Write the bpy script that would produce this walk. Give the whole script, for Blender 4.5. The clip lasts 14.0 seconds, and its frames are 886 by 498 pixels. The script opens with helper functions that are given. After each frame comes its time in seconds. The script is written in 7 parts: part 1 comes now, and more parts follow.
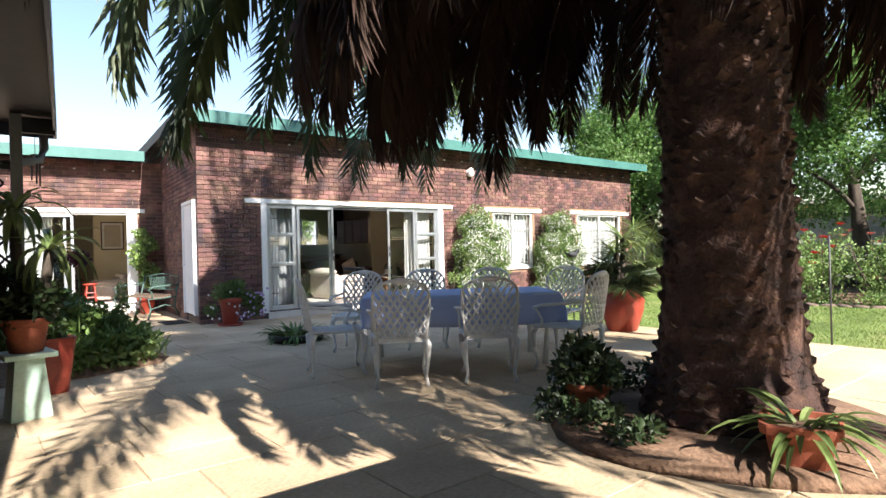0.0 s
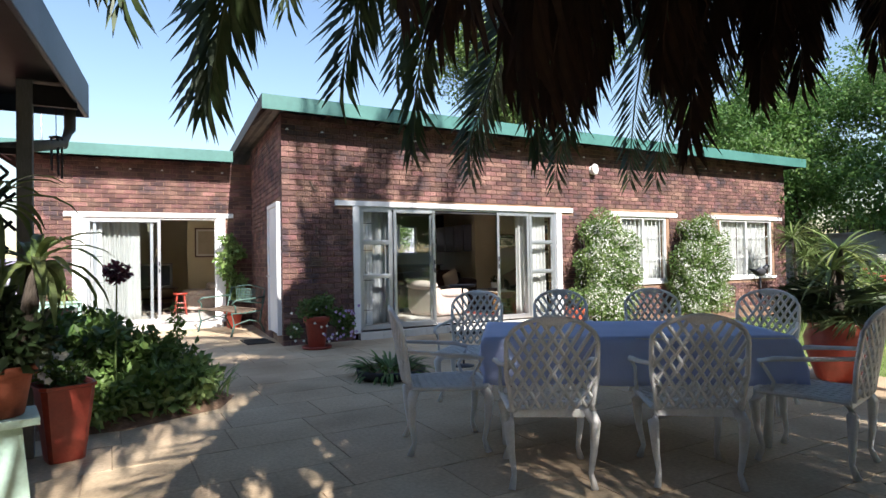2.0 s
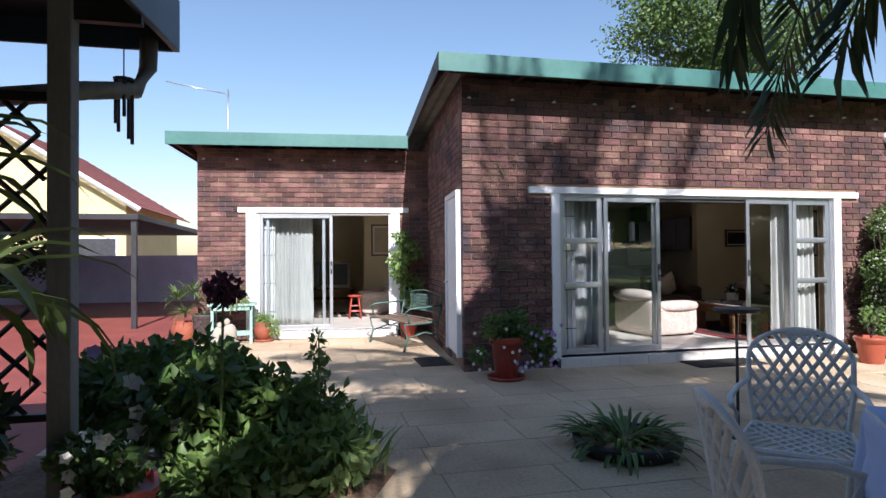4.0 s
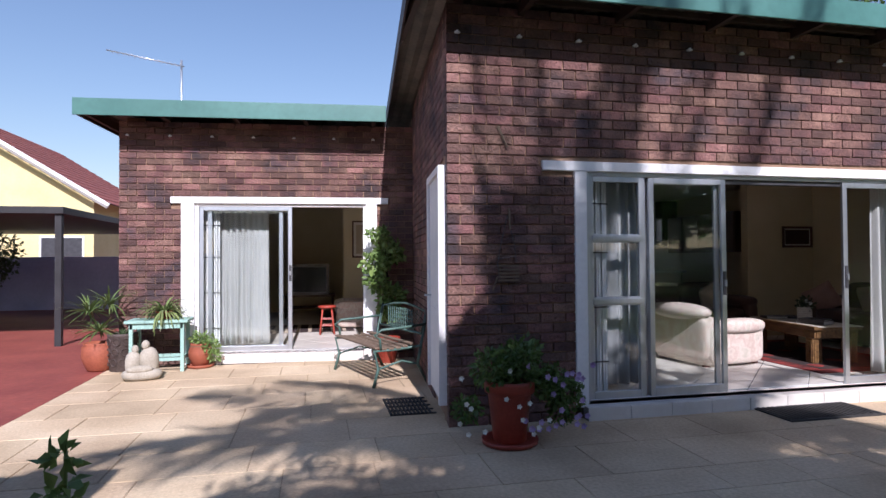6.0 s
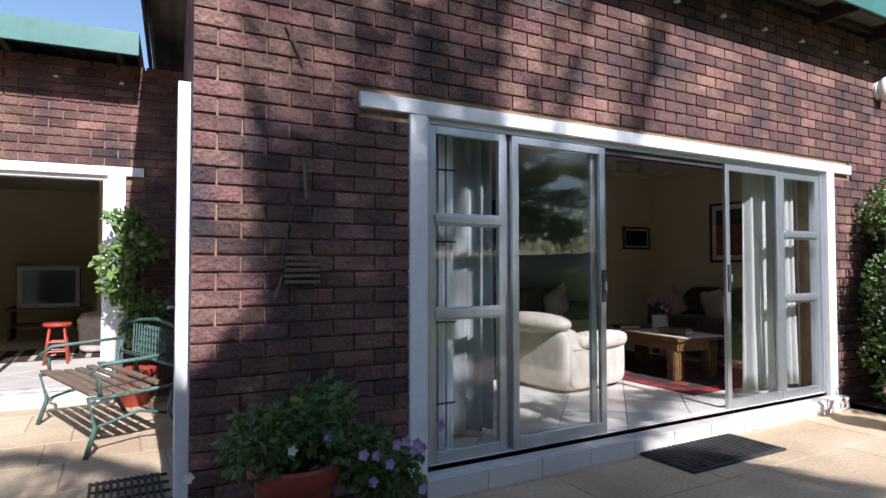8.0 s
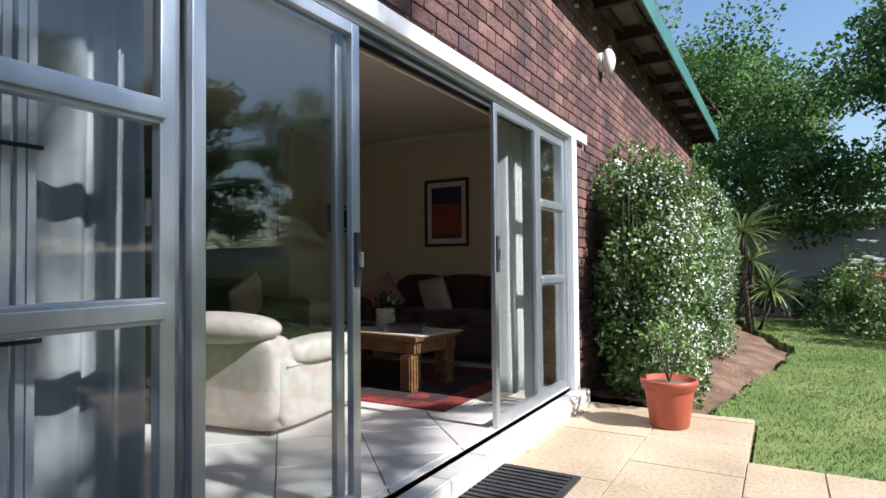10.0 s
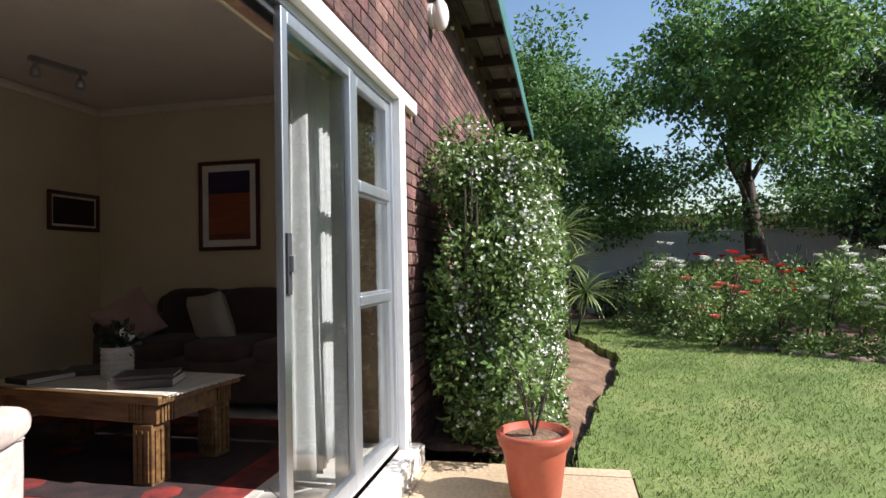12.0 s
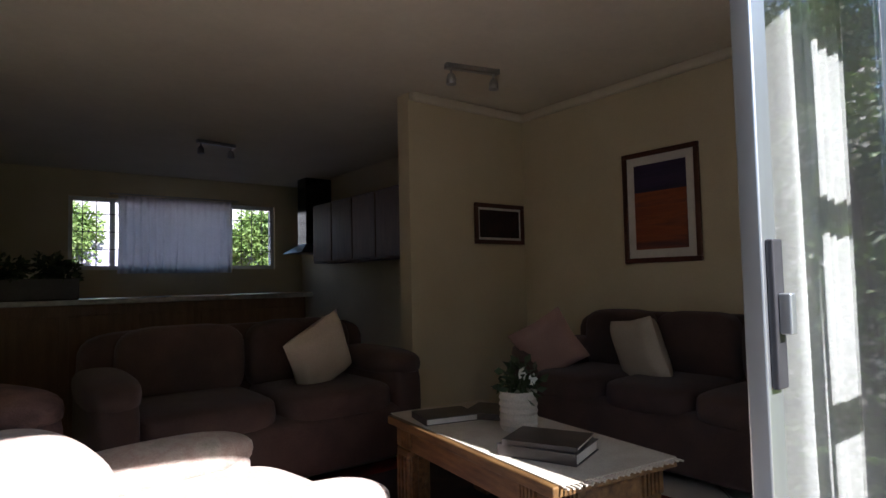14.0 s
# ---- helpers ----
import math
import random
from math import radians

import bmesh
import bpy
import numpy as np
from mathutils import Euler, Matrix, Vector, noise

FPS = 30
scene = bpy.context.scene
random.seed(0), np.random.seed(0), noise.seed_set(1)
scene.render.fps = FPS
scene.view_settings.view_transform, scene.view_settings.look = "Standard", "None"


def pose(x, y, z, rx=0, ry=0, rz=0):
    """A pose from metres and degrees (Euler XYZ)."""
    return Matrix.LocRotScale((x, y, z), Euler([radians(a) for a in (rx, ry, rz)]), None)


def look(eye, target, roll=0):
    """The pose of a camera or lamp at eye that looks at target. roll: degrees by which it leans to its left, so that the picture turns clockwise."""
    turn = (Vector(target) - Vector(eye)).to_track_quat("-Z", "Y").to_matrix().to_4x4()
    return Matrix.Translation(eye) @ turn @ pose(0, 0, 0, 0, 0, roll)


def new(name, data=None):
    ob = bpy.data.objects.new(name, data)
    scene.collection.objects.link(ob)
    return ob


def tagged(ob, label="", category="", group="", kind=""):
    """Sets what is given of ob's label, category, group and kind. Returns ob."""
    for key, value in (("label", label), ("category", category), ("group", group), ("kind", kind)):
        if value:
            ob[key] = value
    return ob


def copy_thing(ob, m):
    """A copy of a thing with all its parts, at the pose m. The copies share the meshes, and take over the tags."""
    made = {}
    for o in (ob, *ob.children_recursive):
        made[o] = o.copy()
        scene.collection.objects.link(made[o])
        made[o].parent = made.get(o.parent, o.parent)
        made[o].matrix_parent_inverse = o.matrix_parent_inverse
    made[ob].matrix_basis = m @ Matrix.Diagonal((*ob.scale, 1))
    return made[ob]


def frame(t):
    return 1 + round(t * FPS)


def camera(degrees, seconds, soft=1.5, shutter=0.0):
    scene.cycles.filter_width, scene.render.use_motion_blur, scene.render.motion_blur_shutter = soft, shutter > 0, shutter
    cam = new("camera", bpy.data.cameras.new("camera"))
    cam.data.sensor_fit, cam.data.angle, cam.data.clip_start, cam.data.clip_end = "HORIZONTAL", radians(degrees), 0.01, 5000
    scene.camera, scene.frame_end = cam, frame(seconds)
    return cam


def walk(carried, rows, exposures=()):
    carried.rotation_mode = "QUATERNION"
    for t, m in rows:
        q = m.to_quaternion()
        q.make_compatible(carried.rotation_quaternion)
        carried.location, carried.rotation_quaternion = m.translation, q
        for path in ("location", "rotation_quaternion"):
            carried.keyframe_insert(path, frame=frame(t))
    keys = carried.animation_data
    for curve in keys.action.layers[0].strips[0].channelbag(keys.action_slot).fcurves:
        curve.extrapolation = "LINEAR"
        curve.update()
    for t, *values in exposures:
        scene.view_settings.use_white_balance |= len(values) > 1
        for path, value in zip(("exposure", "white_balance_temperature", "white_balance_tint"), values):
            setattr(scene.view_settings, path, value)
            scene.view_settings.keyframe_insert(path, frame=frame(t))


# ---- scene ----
cam = camera(73.8, 14.0)
PATH = [
    (0, (-0.745, -0.814, 1.192), (0.512, 0.742, 1.197), -1.5),
    (0.5, (-0.522, -0.441, 1.234), (0.734, 1.116, 1.233), -1.4),
    (1, (-0.272, 0.01, 1.25), (0.967, 1.581, 1.253), -1.3),
    (1.5, (-0.078, 0.461, 1.253), (1.076, 2.095, 1.274), -1.1),
    (2, (0.09, 0.914, 1.267), (1.081, 2.651, 1.304), -1.0),
    (2.5, (0.26, 1.372, 1.268), (1.033, 3.216, 1.312), -0.9),
    (3, (0.326, 1.914, 1.297), (0.919, 3.823, 1.337), -0.7),
    (3.5, (0.438, 2.465, 1.335), (0.923, 4.404, 1.371), -0.6),
    (5.8, (1.265, 4.92, 1.421), (1.669, 6.879, 1.449), -0.4),
    (6, (1.329, 5.095, 1.399), (1.752, 7.05, 1.434), -0.4),
    (6.5, (1.544, 5.522, 1.398), (2.047, 7.457, 1.44), -0.2),
    (7, (1.712, 5.97, 1.351), (2.361, 7.861, 1.405), -0.2),
    (7.2, (1.776, 6.138, 1.348), (2.49, 8.005, 1.405), -0.1),
    (9.3, (2.757, 8.057, 1.141), (4.208, 9.433, 1.198), -0.4),
    (9.5, (2.872, 8.185, 1.132), (4.404, 9.471, 1.189), -0.4),
    (10, (3.157, 8.428, 1.137), (4.891, 9.423, 1.19), -0.5),
    (10.5, (3.498, 8.597, 1.128), (5.361, 9.322, 1.188), -0.7),
    (11, (3.83, 8.721, 1.118), (5.765, 9.222, 1.18), -1.1),
    (11.5, (4.13, 8.856, 1.171), (6.09, 9.254, 1.223), -1.2),
    (12, (4.474, 8.962, 1.187), (6.433, 9.36, 1.239), -1.2),
    (12.5, (4.785, 9.075, 1.213), (6.713, 9.603, 1.269), -1.4),
    (13, (5.063, 9.24, 1.24), (6.868, 10.099, 1.311), -1.4),
    (13.5, (5.307, 9.379, 1.268), (6.86, 10.638, 1.343), -1.7),
    (14, (5.502, 9.524, 1.26), (6.719, 11.108, 1.364), -1.2),
]
walk(cam, [(t, look(eye, target, roll)) for t, eye, target, roll in PATH], [(0.0, 1.6, 6400, 14), (1.0, 1.5, 6200, 13), (2.0, 1.2, 6200, 14), (3.0, 0.95, 6050, 15), (3.7, 0.85, 5900, 16), (6.0, 0.5, 5750, 24), (7.2, 0.6, 5750, 20), (9.5, 0.95, 5650, 13), (10.5, 0.8, 5850, 14), (12.0, 0.9, 6050, 15), (13.0, 1.2, 6000, 15), (14.0, 1.45, 5850, 16)])

# ---- world, sun, exposure ----
SUN_DIR = Vector((0.02, 1.0, -0.80)).normalized()
world = bpy.data.worlds.new("world")
scene.world = world
world.use_nodes = True
wn = world.node_tree
sky = wn.nodes.new("ShaderNodeTexSky")
sky.sky_type = "NISHITA"
sky.sun_disc = False
sky.sun_elevation = math.asin(-SUN_DIR.z)
sky.sun_rotation = math.atan2(-SUN_DIR.x, -SUN_DIR.y)
sky.air_density, sky.dust_density, sky.ozone_density = 1.4, 0.6, 2.0
wn.links.new(sky.outputs[0], wn.nodes["Background"].inputs[0])
wn.nodes["Background"].inputs[1].default_value = 0.085
sun = new("sun", bpy.data.lights.new("sun", "SUN"))
sun.data.energy, sun.data.angle, sun.data.color = 5.0, radians(0.55), (1.0, 0.94, 0.85)
sun.matrix_world = look((0, 0, 20), Vector((0, 0, 20)) + SUN_DIR)


# ---- materials ----
def mat(name, stops, scale=4.0, rough=0.6, metal=0.0, bump=0.0, bscale=None, detail=6.0, fine=0.25, random=0.0, island=0.0,
        coords="Object", stretch=(1, 1, 1), trans=0.0, sheen=0.0, spec=0.5):
    """A node material: a noise ramp of colours, finer grain over it, variation per object or island, and bump."""
    m = bpy.data.materials.new(name)
    m.use_nodes = True
    nt = m.node_tree
    b = nt.nodes["Principled BSDF"]
    L = nt.links.new
    N = nt.nodes.new
    if coords == "World":
        src = N("ShaderNodeNewGeometry").outputs["Position"]
    else:
        src = N("ShaderNodeTexCoord").outputs["Object"]
    mp = N("ShaderNodeMapping")
    mp.inputs["Scale"].default_value = stretch
    L(src, mp.inputs[0])
    n1 = N("ShaderNodeTexNoise")
    n1.inputs["Scale"].default_value, n1.inputs["Detail"].default_value = scale, detail
    L(mp.outputs[0], n1.inputs["Vector"])
    ramp = N("ShaderNodeValToRGB")
    el = ramp.color_ramp.elements
    while len(el) < len(stops):
        el.new(0.5)
    for i, c in enumerate(stops):
        el[i].position = 0.3 + 0.4 * i / max(1, len(stops) - 1)
        el[i].color = (*c, 1)
    L(n1.outputs[0], ramp.inputs[0])
    col = ramp.outputs[0]
    n2 = N("ShaderNodeTexNoise")
    n2.inputs["Scale"].default_value, n2.inputs["Detail"].default_value = (bscale or scale * 9), 4
    L(mp.outputs[0], n2.inputs["Vector"])
    hsv = N("ShaderNodeHueSaturation")
    val = N("ShaderNodeMapRange")
    val.inputs["To Min"].default_value, val.inputs["To Max"].default_value = 1 - fine, 1 + fine
    val.inputs["From Min"].default_value, val.inputs["From Max"].default_value = 0.25, 0.75
    L(n2.outputs[0], val.inputs[0])
    vout = val.outputs[0]
    if random or island:
        if random:
            rnd, amt = N("ShaderNodeObjectInfo").outputs["Random"], random
        else:
            rnd, amt = N("ShaderNodeNewGeometry").outputs["Random Per Island"], island
        r2 = N("ShaderNodeMapRange")
        r2.inputs["To Min"].default_value, r2.inputs["To Max"].default_value = 1 - amt, 1 + amt
        L(rnd, r2.inputs[0])
        mu = N("ShaderNodeMath")
        mu.operation = "MULTIPLY"
        L(vout, mu.inputs[0]), L(r2.outputs[0], mu.inputs[1])
        vout = mu.outputs[0]
        h2 = N("ShaderNodeMapRange")
        h2.inputs["To Min"].default_value, h2.inputs["To Max"].default_value = 0.5 - amt * 0.035, 0.5 + amt * 0.035
        mm = N("ShaderNodeMath")
        mm.operation = "FRACT"
        m3 = N("ShaderNodeMath")
        m3.operation = "MULTIPLY"
        m3.inputs[1].default_value = 7.31
        L(rnd, m3.inputs[0]), L(m3.outputs[0], mm.inputs[0]), L(mm.outputs[0], h2.inputs[0]), L(h2.outputs[0], hsv.inputs["Hue"])
    L(vout, hsv.inputs["Value"])
    L(col, hsv.inputs["Color"])
    L(hsv.outputs[0], b.inputs["Base Color"])
    b.inputs["Roughness"].default_value, b.inputs["Metallic"].default_value = rough, metal
    b.inputs["Specular IOR Level"].default_value = spec
    if sheen:
        b.inputs["Sheen Weight"].default_value = sheen
    if bump:
        bp = N("ShaderNodeBump")
        bp.inputs["Strength"].default_value, bp.inputs["Distance"].default_value = bump, 0.02
        L(n2.outputs[0], bp.inputs["Height"]), L(bp.outputs[0], b.inputs["Normal"])
    if trans:
        tr = N("ShaderNodeBsdfTranslucent")
        mx = N("ShaderNodeMixShader")
        mx.inputs[0].default_value = trans
        L(hsv.outputs[0], tr.inputs[0]), L(b.outputs[0], mx.inputs[1]), L(tr.outputs[0], mx.inputs[2])
        L(mx.outputs[0], nt.nodes["Material Output"].inputs[0])
    return m


def glass_mat(name, tint=(0.95, 0.97, 0.97)):
    """A thin window pane: a clear pass with a mirror film."""
    m = bpy.data.materials.new(name)
    m.use_nodes = True
    nt = m.node_tree
    nt.nodes.remove(nt.nodes["Principled BSDF"])
    t, g, mx, w, pw, ad = (nt.nodes.new(k) for k in ("ShaderNodeBsdfTransparent", "ShaderNodeBsdfGlossy", "ShaderNodeMixShader", "ShaderNodeLayerWeight", "ShaderNodeMath", "ShaderNodeMath"))
    t.inputs[0].default_value = (*tint, 1)
    g.inputs["Roughness"].default_value = 0.01
    pw.operation, ad.operation = "POWER", "MULTIPLY_ADD"
    pw.inputs[1].default_value, ad.inputs[1].default_value, ad.inputs[2].default_value = 4.5, 0.9, 0.05
    nt.links.new(w.outputs["Facing"], pw.inputs[0]), nt.links.new(pw.outputs[0], ad.inputs[0]), nt.links.new(ad.outputs[0], mx.inputs[0])
    nt.links.new(t.outputs[0], mx.inputs[1]), nt.links.new(g.outputs[0], mx.inputs[2])
    nt.links.new(mx.outputs[0], nt.nodes["Material Output"].inputs[0])
    return m


M = dict(
    brick=mat("brick", [(0.055, 0.036, 0.04), (0.135, 0.066, 0.055), (0.22, 0.12, 0.095)], 3.1, 0.8, bump=0.9, bscale=55, fine=0.4, random=0.43, coords="World"),
    brick_far=mat("brick_joined", [(0.055, 0.036, 0.04), (0.135, 0.066, 0.055), (0.22, 0.12, 0.095)], 3.1, 0.8, bump=0.9, bscale=55, fine=0.4, island=0.43, coords="World"),
    mortar=mat("mortar", [(0.2, 0.125, 0.082), (0.32, 0.2, 0.13)], 5, 0.95, bump=0.4, fine=0.2),
    white=mat("white_paint", [(0.74, 0.74, 0.73), (0.82, 0.82, 0.81)], 3, 0.5, fine=0.04, bump=0.05),
    cream=mat("cream_wall", [(0.62, 0.54, 0.36), (0.68, 0.6, 0.42)], 2, 0.85, fine=0.03, bump=0.08, bscale=90),
    ceiling=mat("ceiling_paint", [(0.66, 0.6, 0.48), (0.72, 0.66, 0.54)], 2, 0.9, fine=0.03),
    alu=mat("anodised_aluminium", [(0.5, 0.53, 0.56), (0.6, 0.63, 0.66)], 3, 0.38, metal=0.85, fine=0.06, stretch=(1, 1, 0.2)),
    darkalu=mat("dark_rubber", [(0.03, 0.03, 0.035), (0.05, 0.05, 0.055)], 8, 0.5, fine=0.1),
    green_roof=mat("green_painted_steel", [(0.045, 0.14, 0.12), (0.07, 0.19, 0.165)], 1.5, 0.45, fine=0.1),
    soffit=mat("soffit_sheet", [(0.1, 0.09, 0.08), (0.2, 0.17, 0.14)], 3, 0.7, fine=0.2),
    darkwood=mat("dark_stained_timber", [(0.025, 0.016, 0.012), (0.06, 0.035, 0.025)], 5, 0.6, fine=0.3, stretch=(1, 8, 8)),
    # near black: dark paint, and on the verandah the shade under its roof
    black=mat("dark_paint_and_shade", [(0.012, 0.012, 0.014), (0.025, 0.025, 0.028)], 4, 0.55, fine=0.2),
    slate_edge=mat("dark_blue_painted_fascia", [(0.03, 0.045, 0.075), (0.045, 0.065, 0.1)], 3, 0.45, fine=0.12),
    slab=mat("sandstone_slab", [(0.36, 0.265, 0.165), (0.5, 0.38, 0.245), (0.62, 0.5, 0.34)], 0.9, 0.85, bump=0.35, bscale=38, fine=0.16, random=0.07, coords="World"),
    slab_far=mat("sandstone_slab_joined", [(0.36, 0.265, 0.165), (0.5, 0.38, 0.245), (0.62, 0.5, 0.34)], 0.9, 0.85, bump=0.35, bscale=38, fine=0.16, island=0.07, coords="World"),
    joint=mat("paving_joint", [(0.31, 0.235, 0.155), (0.42, 0.33, 0.22)], 4, 0.95, fine=0.3, coords="World"),
    redpave=mat("red_painted_paving", [(0.2, 0.045, 0.035), (0.28, 0.07, 0.05)], 1.5, 0.7, fine=0.15, bump=0.2, coords="World"),
    tile=mat("pale_floor_tile", [(0.62, 0.58, 0.52), (0.7, 0.66, 0.6)], 2, 0.32, fine=0.05, random=0.05),
    grout=mat("dark_grout", [(0.13, 0.11, 0.1), (0.2, 0.18, 0.16)], 8, 0.9),
    lawn=mat("lawn", [(0.09, 0.125, 0.028), (0.15, 0.21, 0.05), (0.26, 0.27, 0.095)], 1.1, 0.9, bump=0.6, bscale=70, fine=0.4, coords="World"),
    grass=mat("grass_blades", [(0.13, 0.2, 0.04), (0.2, 0.3, 0.065), (0.3, 0.34, 0.115)], 0.9, 0.7, fine=0.25, island=0.25, trans=0.3, coords="World"),
    soil=mat("bare_soil", [(0.09, 0.05, 0.03), (0.17, 0.1, 0.06), (0.25, 0.16, 0.1)], 3, 0.95, bump=0.8, bscale=30, fine=0.35, coords="World"),
    trunk=mat("palm_trunk", [(0.018, 0.009, 0.007), (0.045, 0.022, 0.014), (0.1, 0.052, 0.032)], 6, 0.9, bump=0.8, fine=0.4, island=0.3),
    bark=mat("bark", [(0.045, 0.035, 0.028), (0.1, 0.08, 0.06)], 8, 0.95, bump=0.8, fine=0.35, stretch=(1, 1, 0.25)),
    frond=mat("palm_leaflets", [(0.03, 0.05, 0.02), (0.055, 0.085, 0.03), (0.1, 0.12, 0.05)], 2, 0.45, fine=0.2, island=0.25, trans=0.12),
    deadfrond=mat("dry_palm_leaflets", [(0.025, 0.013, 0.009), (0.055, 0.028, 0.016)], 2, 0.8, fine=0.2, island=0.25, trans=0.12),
    leaf=mat("garden_leaves", [(0.06, 0.11, 0.022), (0.1, 0.17, 0.04), (0.15, 0.23, 0.065)], 1.5, 0.5, fine=0.15, island=0.35, trans=0.25),
    leaf_light=mat("light_leaves", [(0.12, 0.2, 0.05), (0.19, 0.29, 0.08), (0.27, 0.36, 0.13)], 1.5, 0.5, fine=0.15, island=0.3, trans=0.3),
    leaf_tree=mat("tree_leaves", [(0.055, 0.125, 0.03), (0.105, 0.205, 0.05), (0.18, 0.3, 0.08)], 0.6, 0.5, fine=0.2, island=0.35, trans=0.5, coords="World"),
    # dark foliage; on plants out of the sun this colour holds the shade
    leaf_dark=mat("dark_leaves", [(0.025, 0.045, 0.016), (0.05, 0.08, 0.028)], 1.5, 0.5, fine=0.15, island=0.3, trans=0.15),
    strap=mat("strap_leaves", [(0.09, 0.15, 0.04), (0.16, 0.22, 0.07), (0.28, 0.32, 0.12)], 2, 0.4, fine=0.15, island=0.3, trans=0.25),
    petal_white=mat("white_petals", [(0.72, 0.72, 0.66), (0.82, 0.82, 0.76)], 4, 0.6, fine=0.05, trans=0.2),
    petal_red=mat("red_petals", [(0.5, 0.02, 0.015), (0.65, 0.04, 0.03)], 4, 0.5, fine=0.1, trans=0.15),
    petal_mauve=mat("mauve_petals", [(0.36, 0.24, 0.5), (0.52, 0.4, 0.62)], 4, 0.6, fine=0.1, trans=0.2),
    petal_pink=mat("pink_petals", [(0.6, 0.12, 0.1), (0.7, 0.25, 0.2)], 4, 0.6, fine=0.1, trans=0.2),
    terracotta=mat("terracotta", [(0.25, 0.065, 0.032), (0.35, 0.1, 0.05)], 5, 0.75, fine=0.15, bump=0.15),
    redpot=mat("red_glazed_pot", [(0.24, 0.032, 0.02), (0.34, 0.06, 0.035)], 4, 0.4, fine=0.15, bump=0.1),
    plasticpot=mat("terracotta_plastic", [(0.36, 0.075, 0.04), (0.43, 0.11, 0.06)], 4, 0.45, fine=0.06),
    glass=glass_mat("pane_glass"),
    render_white=mat("white_plaster", [(0.5, 0.5, 0.52), (0.6, 0.6, 0.6)], 1.2, 0.9, fine=0.08, bump=0.2),
    yellow=mat("pale_yellow_plaster", [(0.66, 0.55, 0.26), (0.72, 0.62, 0.33)], 1.2, 0.9, fine=0.05),
    rooftile=mat("red_clay_tiles", [(0.2, 0.06, 0.045), (0.32, 0.11, 0.08)], 4, 0.8, fine=0.2, island=0.25),
    iron_white=mat("white_cast_metal", [(0.68, 0.66, 0.62), (0.8, 0.79, 0.76)], 12, 0.5, fine=0.1, bump=0.15),
    cloth_blue=mat("pale_blue_cloth", [(0.42, 0.49, 0.74), (0.52, 0.59, 0.82)], 3, 0.9, fine=0.05, bump=0.1, bscale=200),
)


# ---- building helpers ----
class MB:
    """Collects vertices and faces of one mesh."""

    def __init__(self):
        self.v, self.f = [], []

    def add(self, vs, fs):
        o = len(self.v)
        self.v.extend([tuple(p) for p in vs])
        self.f.extend([tuple(i + o for i in q) for q in fs])
        return self

    def box(self, x0, x1, y0, y1, z0, z1, m=None):
        vs = [Vector((x, y, z)) for z in (z0, z1) for y in (y0, y1) for x in (x0, x1)]
        if m is not None:
            vs = [m @ p for p in vs]
        return self.add(vs, [(0, 2, 3, 1), (4, 5, 7, 6), (0, 1, 5, 4), (1, 3, 7, 5), (3, 2, 6, 7), (2, 0, 4, 6)])

    def lathe(self, prof, n=24, at=(0, 0, 0), wob=0.0, sq=0.0):
        """A turned shape from (radius, height) pairs. sq: how square its plan is."""
        vs, fs = [], []
        for r, z in prof:
            for i in range(n):
                a = 2 * math.pi * i / n
                c, s = math.cos(a), math.sin(a)
                k = 1.0 / max(abs(c), abs(s)) * sq + (1 - sq)
                rr = r * k * (1 + wob * math.sin(3 * a + z * 9))
                vs.append((at[0] + rr * c, at[1] + rr * s, at[2] + z))
        for j in range(len(prof) - 1):
            for i in range(n):
                a, b = j * n + i, j * n + (i + 1) % n
                fs.append((a, b, b + n, a + n))
        fs.append(tuple(range(n))[::-1])
        fs.append(tuple(range((len(prof) - 1) * n, len(prof) * n)))
        return self.add(vs, fs)

    def tube(self, pts, r, n=8):
        """A round bar along points; r: one radius or one for each point."""
        pts = [Vector(p) for p in pts]
        rs = r if isinstance(r, (list, tuple)) else [r] * len(pts)
        vs, fs = [], []
        for i, p in enumerate(pts):
            d = (pts[min(i + 1, len(pts) - 1)] - pts[max(i - 1, 0)]).normalized()
            a = d.cross(Vector((0, 0, 1)) if abs(d.z) < 0.9 else Vector((1, 0, 0))).normalized()
            b = d.cross(a)
            for k in range(n):
                t = 2 * math.pi * k / n
                vs.append(p + (a * math.cos(t) + b * math.sin(t)) * rs[i])
        for i in range(len(pts) - 1):
            for k in range(n):
                a, b = i * n + k, i * n + (k + 1) % n
                fs.append((a, b, b + n, a + n))
        fs.append(tuple(range(n))[::-1])
        fs.append(tuple(range((len(pts) - 1) * n, len(pts) * n)))
        return self.add(vs, fs)

    def blob(self, c, r, n=12, p=2.0, m=None):
        """A rounded body: an ellipsoid, squarer the larger p is."""
        vs, fs = [], []
        f = lambda w: math.copysign(abs(w) ** (2 / p), w)
        for j in range(n + 1):
            th = -math.pi / 2 + math.pi * j / n
            for i in range(2 * n):
                ph = math.pi * i / n
                q = Vector((c[0] + r[0] * f(math.cos(th)) * f(math.cos(ph)), c[1] + r[1] * f(math.cos(th)) * f(math.sin(ph)), c[2] + r[2] * f(math.sin(th))))
                vs.append(m @ q if m is not None else q)
        for j in range(n):
            for i in range(2 * n):
                a, b = j * 2 * n + i, j * 2 * n + (i + 1) % (2 * n)
                fs.append((a, b, b + 2 * n, a + 2 * n))
        return self.add(vs, fs)

    def mesh(self, name, material, smooth=False):
        me = bpy.data.meshes.new(name)
        me.from_pydata(self.v, [], self.f)
        me.materials.append(material)
        if smooth:
            me.polygons.foreach_set("use_smooth", [True] * len(me.polygons))
        me.update()
        return me


